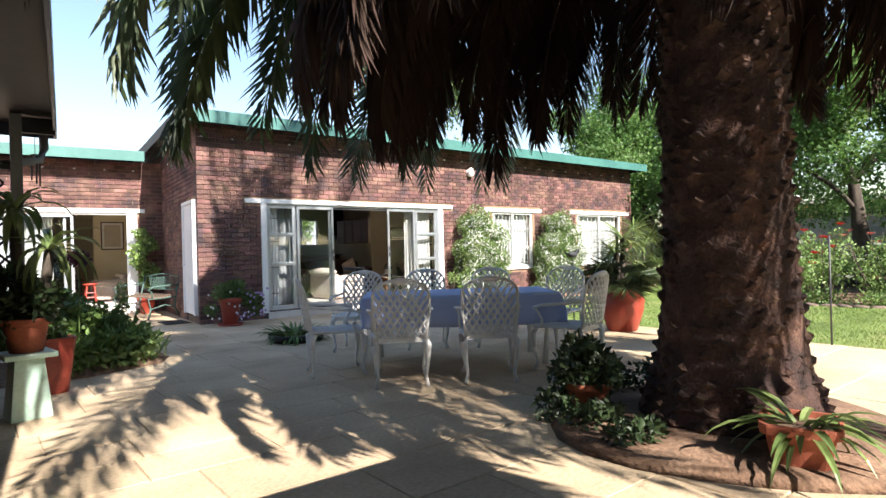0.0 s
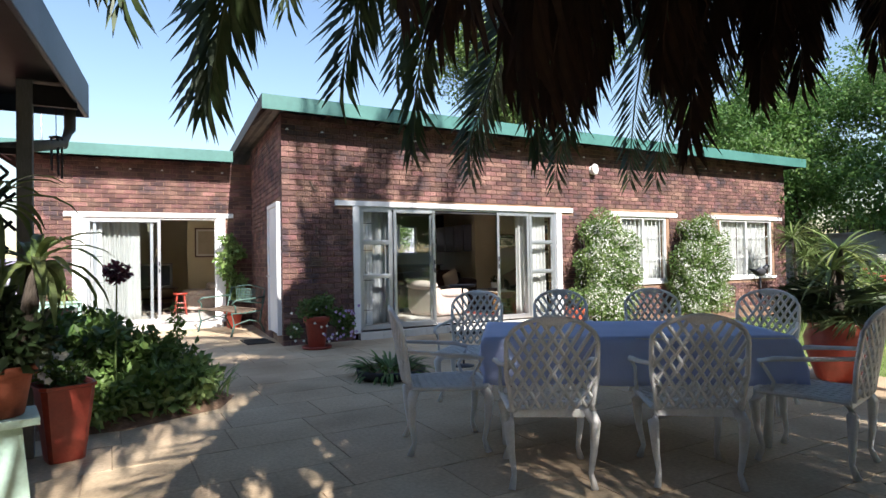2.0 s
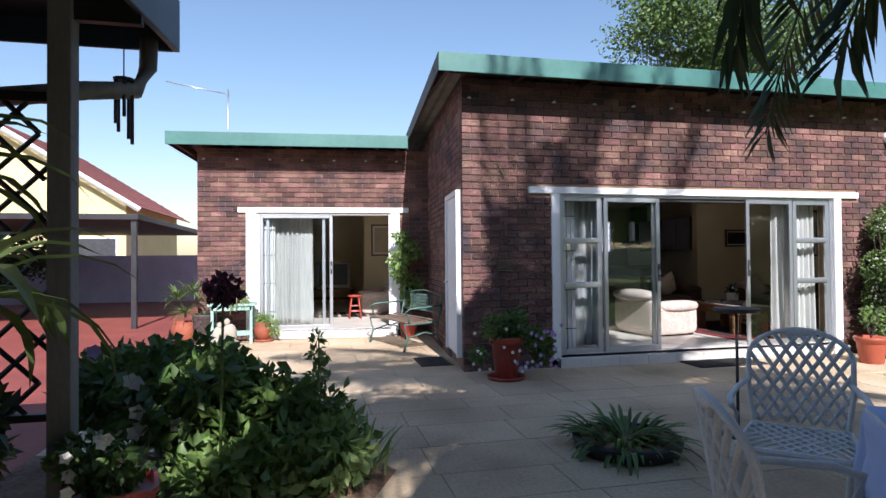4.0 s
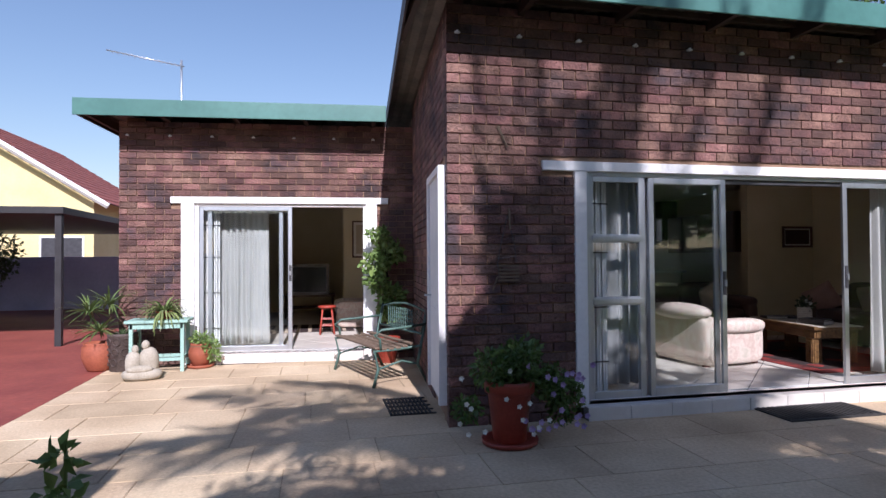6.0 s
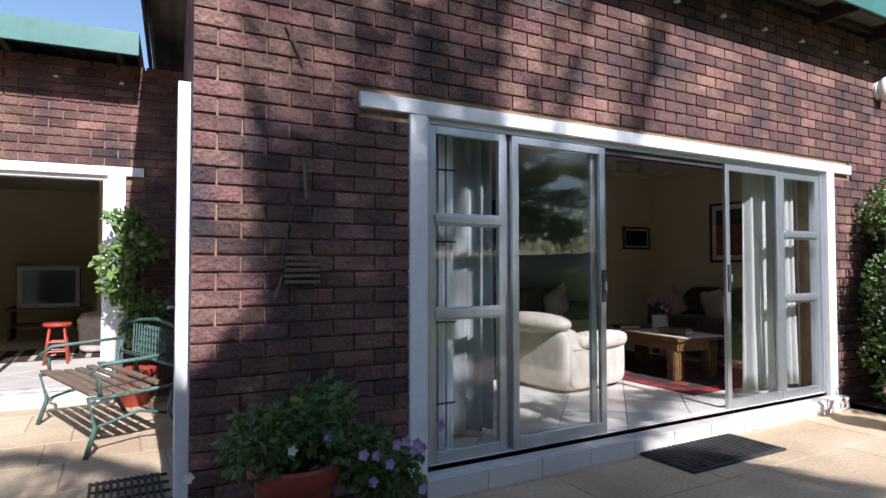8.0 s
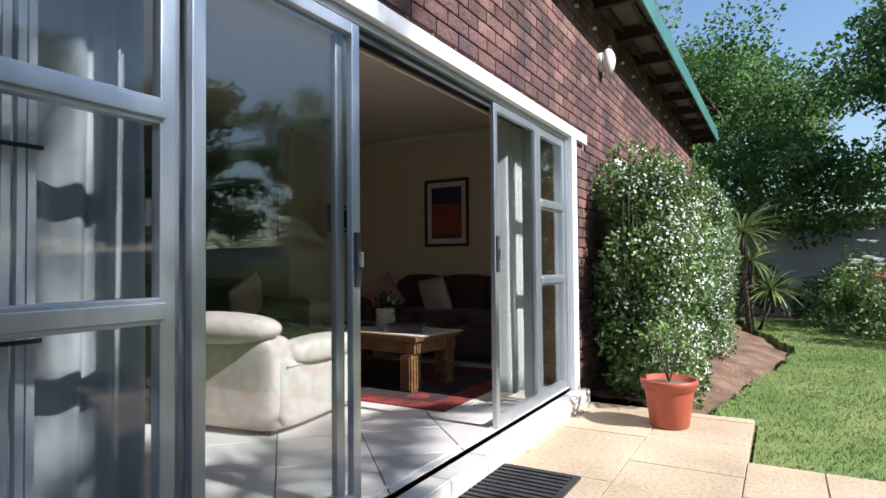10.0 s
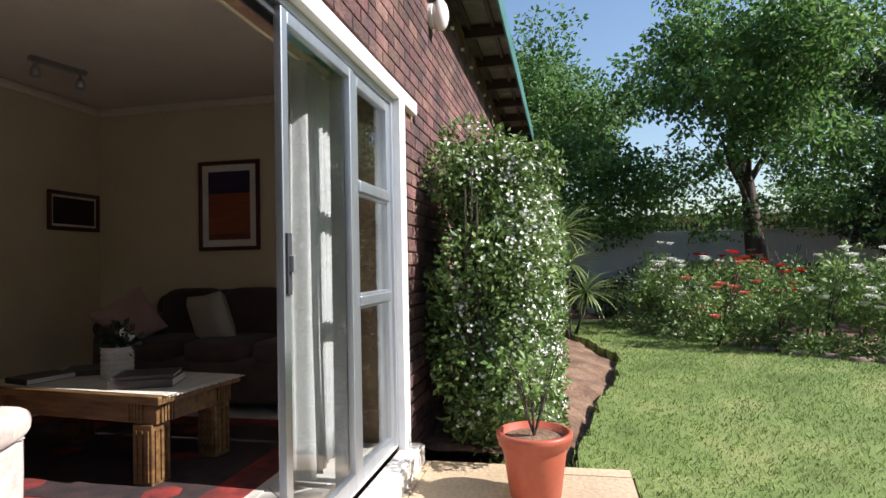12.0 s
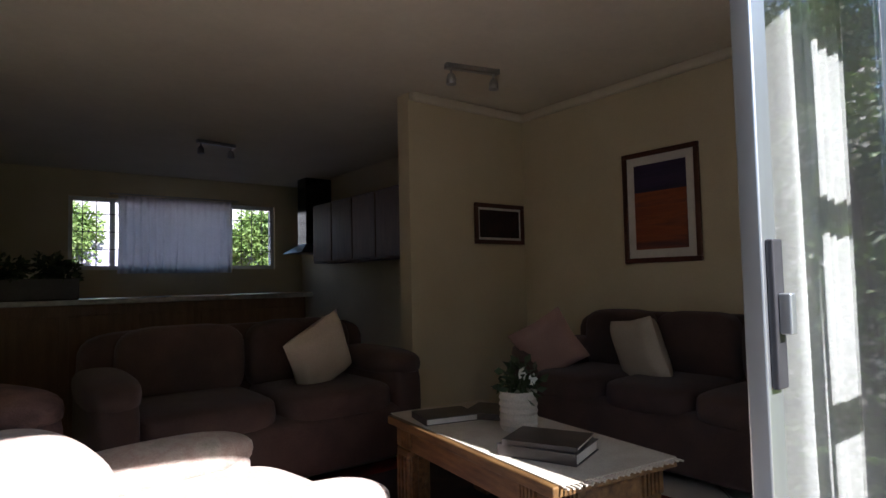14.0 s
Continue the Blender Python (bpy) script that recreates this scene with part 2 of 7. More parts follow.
def thing(name, label, category, at=(0, 0, 0), turn=0.0, group="", kind=""):
    """An Empty at a thing's base, to carry its parts."""
    ob = new(name)
    ob.matrix_basis = pose(*at, 0, 0, turn)
    return tagged(ob, label, category, group, kind)


def part(name, mb, material, parent, label="", smooth=False, bevel=0.0):
    """One mesh under a thing or a part, in that parent's own space."""
    ob = new(name, mb.mesh(name, material, smooth) if isinstance(mb, MB) else mb)
    ob.parent = parent
    if bevel:
        b = ob.modifiers.new("bevel", "BEVEL")
        b.width, b.segments, b.limit_method = bevel, 2, "ANGLE"
        ob.data.polygons.foreach_set("use_smooth", [True] * len(ob.data.polygons))
        ob.modifiers.new("normals", "WEIGHTED_NORMAL").keep_sharp = True
    return tagged(ob, label) if label else ob


def solo(name, mb, material, label, category, group="", kind="", smooth=False, bevel=0.0, at=(0, 0, 0), turn=0.0):
    """A thing that is one mesh."""
    ob = part(name, mb, material, None, "", smooth, bevel)
    ob.matrix_basis = pose(*at, 0, 0, turn)
    return tagged(ob, label, category, group, kind)


def structure(name, mb, material, label, category="", smooth=False, bevel=0.0):
    return solo(name, mb, material, label, category or name.split("_")[0], "", "structure", smooth, bevel)


def cards(points, dirs, ups, length, width, bend=0.0, fold=0.25):
    """Many leaves in one mesh: each a folded blade of two quads, from its base along its direction (numpy arrays)."""
    n = len(points)
    d = dirs / np.maximum(np.linalg.norm(dirs, axis=1, keepdims=True), 1e-6)
    s = np.cross(d, ups)
    s /= np.maximum(np.linalg.norm(s, axis=1, keepdims=True), 1e-6)
    u = np.cross(s, d)
    L, W = np.asarray(length).reshape(-1, 1), np.asarray(width).reshape(-1, 1)
    mid = points + d * L * 0.5
    tip = points + d * L - u * L * bend
    lt, rt = mid + s * W / 2 + u * W * fold, mid - s * W / 2 + u * W * fold
    v = np.stack([points, lt, tip, rt], 1).reshape(-1, 3)
    b = np.arange(n)[:, None] * 4
    f = np.concatenate([b + np.array([[0, 1, 2]]), b + np.array([[0, 2, 3]])], 1).reshape(-1, 3)
    return v, f


def np_mesh(name, v, f, material):
    """A mesh from numpy vertices and triangles or quads."""
    me = bpy.data.meshes.new(name)
    k = f.shape[1]
    me.vertices.add(len(v))
    me.vertices.foreach_set("co", np.asarray(v, dtype=np.float32).ravel())
    me.loops.add(f.size)
    me.loops.foreach_set("vertex_index", f.astype(np.int32).ravel())
    me.polygons.add(len(f))
    me.polygons.foreach_set("loop_start", np.arange(len(f), dtype=np.int32) * k)
    me.update(calc_edges=True)
    me.materials.append(material)
    return me


RNG = np.random.default_rng(7)


def unit(n):
    q = RNG.normal(size=(n, 3))
    return q / np.linalg.norm(q, axis=1, keepdims=True)


def leaf_mass(n, centres, radii, size, material, name="leaves", shell=0.55, droop=0.2):
    """Leaves scattered through a set of clumps (centres, radii of each axis), most of them near the outside."""
    centres, radii = np.asarray(centres, float), np.asarray(radii, float)
    w = np.prod(radii, axis=1) ** (2 / 3)
    pick = RNG.choice(len(centres), n, p=w / w.sum())
    q = unit(n)
    r = shell + (1 - shell) * RNG.random((n, 1)) ** 0.6
    p = centres[pick] + q * r * radii[pick]
    d = q * 0.7 + unit(n) * 0.8
    d[:, 2] -= droop
    L = size * RNG.uniform(0.6, 1.3, n)
    v, f = cards(p, d, unit(n), L, L * RNG.uniform(0.45, 0.7, n), 0.1)
    return np_mesh(name, v, f, material)


# ---- the large structure ----
FY, LY, FZ = 9.9, 13.48, 0.15          # main facade, recessed facade, indoor floor
DOOR = (3.66, 7.80, 0.12, 2.165)       # main sliding door opening: x0, x1, z0, z1
WIN_A = (9.57, 11.0, 0.72, 2.13)
WIN_B = (12.9, 14.98, 0.72, 2.13)
LDOOR = (-0.585, 1.743, 0.12, 2.19)


def wall_with_holes(mb, a0, a1, z0, z1, holes, slab):
    """Fills a wall from a0 to a1 around its openings; slab(a, b, z, w) adds one block."""
    xs = sorted({a0, a1, *[h[0] for h in holes], *[h[1] for h in holes]})
    for a, b in zip(xs, xs[1:]):
        cuts = sorted((h[2], h[3]) for h in holes if h[0] <= a and h[1] >= b)
        z = z0
        for c0, c1 in cuts:
            if c0 > z:
                slab(a, b, z, c0)
            z = c1
        if z1 > z:
            slab(a, b, z, z1)


def wall_x(name, x0, x1, y0, y1, z0, z1, holes, material, label):
    mb = MB()
    wall_with_holes(mb, x0, x1, z0, z1, holes, lambda a, b, z, w: mb.box(a, b, y0, y1, z, w))
    return structure(name, mb, material, label, "wall")


def wall_y(name, x0, x1, y0, y1, z0, z1, holes, material, label):
    mb = MB()
    wall_with_holes(mb, y0, y1, z0, z1, holes, lambda a, b, z, w: mb.box(x0, x1, a, b, z, w))
    return structure(name, mb, material, label, "wall")


ground = MB()
n = 60
gx = [-400, -120, -60] + [-30 + i * 1.5 for i in range(47)] + [60, 120, 400]
gv = [(x, y, -0.17 + 0.02 * noise.noise(Vector((x * 0.3, y * 0.3, 0)))) for y in gx for x in gx]
k = len(gx)
ground.add(gv, [(j * k + i, j * k + i + 1, (j + 1) * k + i + 1, (j + 1) * k + i) for j in range(k - 1) for i in range(k - 1)])
structure("ground", ground, M["soil"], "bare brown soil ground of the plot", "ground", smooth=True)

wall_main = wall_x("wall_main", 2.43, 15.55, FY + 0.02, FY + 0.25, -0.1, 3.52, [DOOR, WIN_A, WIN_B], M["mortar"], "red-brown face brick wall with sliding doors")
wall_left = wall_x("wall_recessed", -1.56, 2.42, LY + 0.02, LY + 0.25, -0.1, 3.28, [LDOOR], M["mortar"], "red-brown face brick wall of recessed wing")
WDOOR = (10.09, 10.89, 0.1, 2.15)
wall_west = wall_y("wall_west", 2.43, 2.66, FY + 0.25, 17.9, -0.1, 3.5, [WDOOR], M["mortar"], "shaded face brick side wall with white door")
wall_far = wall_y("wall_far_west", -1.55, -1.31, LY + 0.25, 20, -0.1, 3.4, [], M["mortar"], "face brick end wall of recessed wing")
wall_y("wall_east_outer", 15.3, 15.55, FY + 0.25, 18.1, -0.1, 3.5, [], M["mortar"], "face brick end wall of main wing")
KWIN = (6.24, 8.82, 1.47, 2.38)
wall_x("wall_back", 3.1, 15.3, 17.9, 18.1, -0.1, 3.5, [KWIN], M["cream"], "cream plastered back wall with kitchen window")
wall_x("wall_back_lounge", -1.31, 2.42, 19.8, 20, -0.1, 3.4, [], M["cream"], "cream plastered back wall of lounge")
# plaster linings indoors
wall_x("wall_lining_front", 2.66, 9.24, FY + 0.252, FY + 0.27, FZ, 2.7, [DOOR], M["cream"], "cream plaster inside the front wall")
wall_y("wall_lining_west", 2.662, 2.68, FY + 0.272, 14.4, FZ, 2.7, [WDOOR], M["cream"], "cream plaster inside the side wall")
wall_y("wall_living_east", 9.24, 9.36, FY + 0.252, 17.9, FZ, 2.7, [], M["cream"], "cream plastered living room wall")
wall_x("wall_stub_kitchen", 8.02, 9.24, 13.2, 13.35, FZ, 2.7, [], M["cream"], "cream plastered partition beside the kitchen")
wall_x("wall_partition", 2.68, 5.42, 14.4, 14.55, FZ, 2.7, [], M["cream"], "cream plastered partition of living room")
wall_x("wall_bedroom_back", 9.36, 15.3, 13.5, 13.62, FZ, 2.7, [], M["cream"], "cream plastered back wall of bedroom")
wall_x("wall_lounge_lining", -1.31, 2.42, LY + 0.252, LY + 0.27, FZ, 2.7, [LDOOR], M["cream"], "cream plaster inside the lounge wall")
wall_x("wall_lounge_nib", 1.3, 2.398, 17.18, 17.3, FZ, 2.71, [], M["cream"], "cream plastered partition in the lounge")
wall_y("wall_lounge_side", -1.308, -1.29, LY + 0.272, 19.8, FZ, 2.7, [], M["cream"], "cream plaster of lounge side wall")
wall_y("wall_lounge_east", 2.4, 2.418, LY + 0.272, 19.8, FZ, 2.7, [], M["cream"], "cream plaster of lounge inner wall")
structure("ceiling", MB().box(2.75, 15.3, FY + 0.25, 17.9, 2.7, 2.76), M["ceiling"], "plain off-white living room ceiling", "ceiling")
structure("ceiling_lounge", MB().box(-1.31, 2.42, LY + 0.25, 19.8, 2.71, 2.77), M["ceiling"], "plain off-white lounge ceiling", "ceiling")
cornice = MB()
cornice.box(2.68, 9.24, FY + 0.27, FY + 0.33, 2.63, 2.7).box(9.18, 9.24, FY + 0.33, 13.2, 2.63, 2.7).box(8.02, 9.18, 13.14, 13.2, 2.63, 2.7)
structure("trim", cornice, M["ceiling"], "plain ceiling cornice round the living room", "cornice", bevel=0.02)


def clip(poly, axis, limit, keep):
    """Cut a convex outline along x = limit or y = limit."""
    out = []
    for p, q in zip(poly, poly[1:] + poly[:1]):
        a, b = (p[axis] - limit) * keep, (q[axis] - limit) * keep
        if a >= 0:
            out.append(p)
        if (a >= 0) != (b >= 0):
            t = a / (a - b)
            out.append((p[0] + (q[0] - p[0]) * t, p[1] + (q[1] - p[1]) * t))
    return out


def tile_floor(name, x0, x1, y0, y1, size, label):
    """A screed with single tiles laid on it corner to corner, cut along the walls."""
    base = structure(name, MB().box(x0, x1, y0, y1, -0.1, FZ - 0.004), M["grout"], label, "floor")
    half, g, c = size / math.sqrt(2), 0.0045, 0.004
    nx, ny = int((x1 - x0) / half) + 2, int((y1 - y0) / half) + 2
    whole = None
    for j in range(ny):
        for i in range(nx):
            if (i + j) % 2:
                continue
            cx, cy, r = x0 + i * half, y0 + j * half, half - g
            poly = [(cx + r, cy), (cx, cy + r), (cx - r, cy), (cx, cy - r)]
            for axis, limit, keep in ((0, x0, 1), (0, x1, -1), (1, y0, 1), (1, y1, -1)):
                poly = clip(poly, axis, limit, keep)
            if len(poly) < 3:
                continue
            mx, my = sum(p[0] for p in poly) / len(poly), sum(p[1] for p in poly) / len(poly)
            full = len(poly) == 4 and x0 < cx - r and cx + r < x1 and y0 < cy - r and cy + r < y1
            if full and whole:
                me = whole
            else:
                n = len(poly)
                vs = [(p[0] - mx, p[1] - my, 0) for p in poly]
                vs += [(x * (1 - c / half), y * (1 - c / half), c) for x, y, _ in vs]
                me = MB().add(vs, [tuple(range(n, 2 * n))] + [(k, (k + 1) % n, n + (k + 1) % n, n + k) for k in range(n)]).mesh("floor_tile", M["tile"])
                if full:
                    whole = me
            part("floor_tile", me, None, base).location = (mx, my, FZ - 0.004)


# ---- roofs ----
def roof(name, x0, x1, y0, y1, z, label, slant=0.0):
    """A low sheet roof: corrugated sheet, green fascia, rafters."""
    top = thing(name, label, "roof", kind="structure")
    sh = MB()
    nn = int((x1 - x0) / 0.038)
    vs = []
    for i in range(nn + 1):
        x = x0 + (x1 - x0) * i / nn
        h = 0.011 * math.sin(2 * math.pi * x / 0.152)
        e = slant * (y1 - y0) * (1 - i / nn)
        vs += [(x, y0 + 0.02, z + 0.15 + h), (x + e, y1, z + 0.33 + h), (x, y0 + 0.02, z + 0.156 + h), (x + e, y1, z + 0.336 + h)]
    sh.add(vs, [q for i in range(nn) for q in ((4 * i, 4 * i + 1, 4 * i + 5, 4 * i + 4), (4 * i + 2, 4 * i + 6, 4 * i + 7, 4 * i + 3))])
    part("roof_sheet", sh, M["soffit"], top, "weathered corrugated roof sheet")
    part("fascia", MB().box(x0 - 0.02, x1 + 0.02, y0 - 0.022, y0, z, z + 0.22), M["green_roof"], top, "green painted fascia board", bevel=0.006)
    part("barge_board", MB().box(x1, x1 + 0.022, y0, y1, z + 0.02, z + 0.22), M["darkwood"], top, bevel=0.004)
    west = MB().box(x0 - 0.022, x0, y0, y1, z + 0.02, z + 0.22)
    west.v = [(x + slant * (y - y0), y, h) for x, y, h in west.v]
    part("barge_board", west, M["darkwood"], top, bevel=0.004)
    x = x0 + 0.1
    while x < x1:
        part("rafter", MB().box(x - 0.025, x + 0.025, y0 + 0.004, y0 + 1.2, z + 0.02, z + 0.14), M["darkwood"], top)
        x += 0.92
    for dy in (0.1, 0.34):
        part("batten", MB().box(x0, x1, y0 + dy, y0 + dy + 0.04, z + 0.1, z + 0.145), M["darkwood"], top)
    return top


roof("roof_main", 2.05, 15.8, 9.48, 18.4, 3.48, "low sheet roof with green fascia over main wing", 0.0805)
roof("roof_recessed", -1.93, 2.0, 13.05, 20.2, 3.27, "low sheet roof with green fascia over recessed wing")

# verandah beside and behind the walker
ver = thing("verandah_roof", "dark verandah roof with painted fascia and timber ceiling", "roof", kind="structure")
# ceiling and beams take near black as the shade below the roof
part("roof_deck", MB().add([(-4, -1.28, 2.52), (-0.85, -1.28, 2.52), (-0.05, 6.14, 2.52), (-4, 6.14, 2.52), (-4, -1.28, 2.6), (-0.85, -1.28, 2.6), (-0.05, 6.14, 2.6), (-4, 6.14, 2.6)], [(3, 2, 1, 0), (4, 5, 6, 7), (0, 1, 5, 4), (1, 2, 6, 5), (2, 3, 7, 6), (3, 0, 4, 7)]).box(-4.0, 1.38, -6.0, -1.28, 2.52, 2.6), M["black"], ver, "verandah ceiling coloured near black for its shade")
part("fascia", MB().add([(x + (-0.02 if y > 0 else -0.82), y, z) for z in (2.4, 2.66) for y in (-1.25, 6.16) for x in (-0.03, 0.0)], [(0, 2, 3, 1), (4, 5, 7, 6), (0, 1, 5, 4), (1, 3, 7, 5), (3, 2, 6, 7), (2, 0, 4, 6)]), M["slate_edge"], ver, bevel=0.006)
part("fascia", MB().box(-4.0, -0.05, 6.14, 6.165, 2.40, 2.66), M["slate_edge"], ver, bevel=0.006)
part("fascia", MB().box(-0.85, 1.41, -1.28, -1.25, 2.40, 2.64), M["slate_edge"], ver, bevel=0.006)
part("fascia", MB().box(1.38, 1.41, -6.0, -1.28, 2.40, 2.64), M["slate_edge"], ver, bevel=0.006)
for yy in (-0.5, 1.2, 2.9, 4.6):
    part("beam", MB().box(-4.0, -0.85, yy, yy + 0.08, 2.38, 2.52), M["black"], ver)
part("beam", MB().box(-0.97, -0.85, -1.2, 5.9, 2.26, 2.38), M["black"], ver)
# wall colour stands in for the shade under the verandah
wall_y("wall_verandah", -2.6, -2.4, -6.0, 6.0, -0.1, 2.52, [], M["black"], "verandah wall coloured near black for the shade")
wall_x("wall_behind", -2.4, 1.3, -6.0, -5.8, -0.1, 2.52, [(-1.0, 0.2, 0.0, 2.05)], M["mortar"], "brick house wall behind the walker")

# ---- paving ----
patio = structure("pavement", MB().box(-1.3, 6.95, -6.0, 13.55, -0.2, -0.008).box(6.95, 7.99, 8.62, 9.9, -0.2, -0.008), M["joint"], "sandstone-coloured patio paving with faint joints", "pavement")
structure("pavement_red", MB().box(-9.0, -1.3, 6.2, 30, -0.2, -0.004), M["redpave"], "red painted paving beside the house", "pavement")
rs = random.Random(5)
far = MB()
SLABS = []
y = -6.0
row = 0
while y < 13.5:
    h = rs.choice((0.45, 0.55, 0.6))
    if y < 8.62 < y + h + 0.2:
        h = 8.62 - y

    x = -1.3 - rs.random() * 0.4
    while x < 7.99:
        w = rs.choice((0.6, 0.75, 0.9))
        lim = 7.99 if y > 8.6 and y < 9.9 else 6.95
        a, b, c, d = max(x, -1.3), min(x + w, lim), y, min(y + h, 13.5)
        if b - a > 0.08:
            SLABS.append((a, b, c, d))
        x += w
    y += h
near_slabs = []
for a, b, c, d in SLABS:
    if (c > 2.5 and a > -0.6 and c < 11.5) and len(near_slabs) < 285:
        near_slabs.append((a, b, c, d))
        continue
    g = 0.0025
    t = rs.uniform(-0.002, 0.001)
    far.add([(a + g, c + g, -0.01), (b - g, c + g, -0.01), (b - g, d - g, -0.01), (a + g, d - g, -0.01), (a + g + 0.006, c + g + 0.006, t), (b - g - 0.006, c + g + 0.006, t), (b - g - 0.006, d - g - 0.006, t), (a + g + 0.006, d - g - 0.006, t)],
            [(4, 5, 6, 7), (0, 1, 5, 4), (1, 2, 6, 5), (2, 3, 7, 6), (3, 0, 4, 7)])
tagged(part("paving_slabs", far, M["slab_far"], patio), kind="stuff")

# ---- lawn and bed ----
def bed_edge(x):
    """How far the soil bed along the house reaches out, at x."""
    pts = ((7.99, 8.95), (9.5, 8.75), (11.0, 8.45), (12.4, 8.3), (13.6, 8.55), (15.0, 8.95), (17.0, 9.25), (40, 9.4))
    for (a, b), (c, d) in zip(pts, pts[1:]):
        if x <= c:
            t = max(0, (x - a) / (c - a))
            t = t * t * (3 - 2 * t)
            return b + (d - b) * t
    return 9.4


def rose_edge(y):
    """Where the rose bed begins, at y."""
    pts = ((-8, 12.6), (0, 11.9), (3.5, 11.6), (5.4, 11.9), (6.2, 12.64), (7.7, 15.09), (8.4, 17.2))
    for (a, b), (c, d) in zip(pts, pts[1:]):
        if y <= c:
            t = max(0, (y - a) / (c - a))
            return b + (d - b) * t
    return 17.2


lawn = MB()
S = 0.1
vid = {}


def on_lawn(x, y):
    return y < (8.61 if x < 7.99 else bed_edge(x)) and x > 6.95 and x < rose_edge(y) + 0.05


def lawn_z(x, y):
    return -0.035 + 0.02 * noise.noise(Vector((x * 0.5, y * 0.5, 3))) + 0.006 * noise.noise(Vector((x * 3, y * 3, 1)))


cells = []
for i in range(117):
    for j in range(160):
        x, y = 6.96 + i * S, -6.0 + j * S
        if on_lawn(x + S / 2, y + S / 2):
            cells.append((i, j))
for i, j in cells:
    q = []
    for p in ((i, j), (i + 1, j), (i + 1, j + 1), (i, j + 1)):
        if p not in vid:
            x, y = 6.96 + p[0] * S, -6.0 + p[1] * S
            vid[p] = len(lawn.v)
            lawn.v.append((x, min(y, 8.615 if x < 7.99 else bed_edge(x)), lawn_z(x, y)))
        q.append(vid[p])
    lawn.f.append(tuple(q))
lo = len(lawn.v)
edge_count = {}
for q in list(lawn.f):
    for a, b in zip(q, q[1:] + q[:1]):
        edge_count[(a, b)] = 1
skirt = [(a, b) for (a, b) in edge_count if (b, a) not in edge_count]
for a, b in skirt:
    o = len(lawn.v)
    va, vb = lawn.v[a], lawn.v[b]
    lawn.v += [(va[0], va[1], -0.2), (vb[0], vb[1], -0.2)]
    lawn.f.append((a, o, o + 1, b))
lawn.box(6.96, 60, -60, -6.02, -0.2, -0.04).box(-60, 6.94, -60, -6.02, -0.2, -0.04)
lawn_ob = structure("lawn", lawn, M["lawn"], "sunlit mown green lawn with dry patches", "lawn", smooth=False)

nb = 95000
bx, by = RNG.uniform(6.97, 16.5, nb), RNG.uniform(0.0, 9.2, nb)
keep = np.array([on_lawn(a, b) for a, b in zip(bx, by)])
bx, by = bx[keep], by[keep]
pz = np.array([lawn_z(a, b) for a, b in zip(bx, by)])
dirs = np.stack([RNG.normal(0, 0.55, len(bx)), RNG.normal(0, 0.55, len(bx)), np.ones(len(bx))], 1)
v, f = cards(np.stack([bx, by, pz - 0.005], 1), dirs, unit(len(bx)), RNG.uniform(0.02, 0.045, len(bx)), RNG.uniform(0.004, 0.008, len(bx)), 0.2)
gr = part("grass_blades", np_mesh("grass_blades", v, f, M["grass"]), None, lawn_ob)
tagged(gr, kind="stuff")

bed = MB()
cols = [8.16 + 0.1 * i for i in range(90)]
for i, x in enumerate(cols):
    for j in range(13):
        t = j / 12
        y = bed_edge(x) + 0.05 + (FY - bed_edge(x) - 0.05) * t
        z = -0.15 + 0.16 * min(1, t * 2.6) ** 0.7 + 0.05 * noise.noise(Vector((x * 2.5, y * 2.5, 0))) + 0.02 * noise.noise(Vector((x * 9, y * 9, 2)))
        bed.v.append((x, y, z))
bed.f = [(i * 13 + j, (i + 1) * 13 + j, (i + 1) * 13 + j + 1, i * 13 + j + 1) for i in range(len(cols) - 1) for j in range(12)]
structure("ground_bed", bed, M["soil"], "dug soil bed with trench edge along house", "soil bed", smooth=True)

tile_floor("floor", 2.9, 9.24, 9.92, 17.9, 0.48, "pale square floor tiles with dark joints")
tile_floor("floor_lounge", -1.29, 2.4, LY + 0.02, 19.8, 0.48, "pale square floor tiles in the lounge")
structure("floor_bedroom", MB().box(9.36, 15.3, FY + 0.25, 13.5, -0.1, FZ), M["tile"], "pale bedroom floor", "floor")

# white lintels and jambs
trim = MB()
trim.box(3.25, 8.22, FY - 0.022, FY + 0.06, 2.165, 2.25)
structure("trim_lintel", trim, M["white"], "white painted lintel over the sliding doors", "lintel", bevel=0.005)
structure("trim_jamb", MB().box(3.55, 3.66, FY - 0.02, FY + 0.14, 0.1, 2.163).box(7.8, 7.92, FY - 0.02, FY + 0.14, 0.1, 2.163), M["white"], "white painted jambs of the sliding doors", "jamb", bevel=0.004)
structure("trim_lintel_windows", MB().box(9.24, 11.34, FY - 0.02, FY + 0.06, 2.13, 2.22).box(12.55, 15.4, FY - 0.02, FY + 0.06, 2.13, 2.22)
          .box(9.47, 11.1, FY - 0.03, FY + 0.1, 0.66, 0.72).box(12.8, 15.08, FY - 0.03, FY + 0.1, 0.66, 0.72), M["white"], "white window lintels and sills", "lintel", bevel=0.005)
structure("trim_lintel_lounge", MB().box(-0.895, 2.06, LY - 0.022, LY + 0.06, 2.19, 2.28), M["white"], "white painted lintel over the lounge doors", "lintel", bevel=0.005)
structure("trim_jamb_lounge", MB().box(-0.758, -0.585, LY - 0.02, LY + 0.14, 0.1, 2.188).box(1.743, 1.9, LY - 0.02, LY + 0.14, 0.1, 2.188), M["white"], "white painted jambs of the lounge doors", "jamb", bevel=0.004)


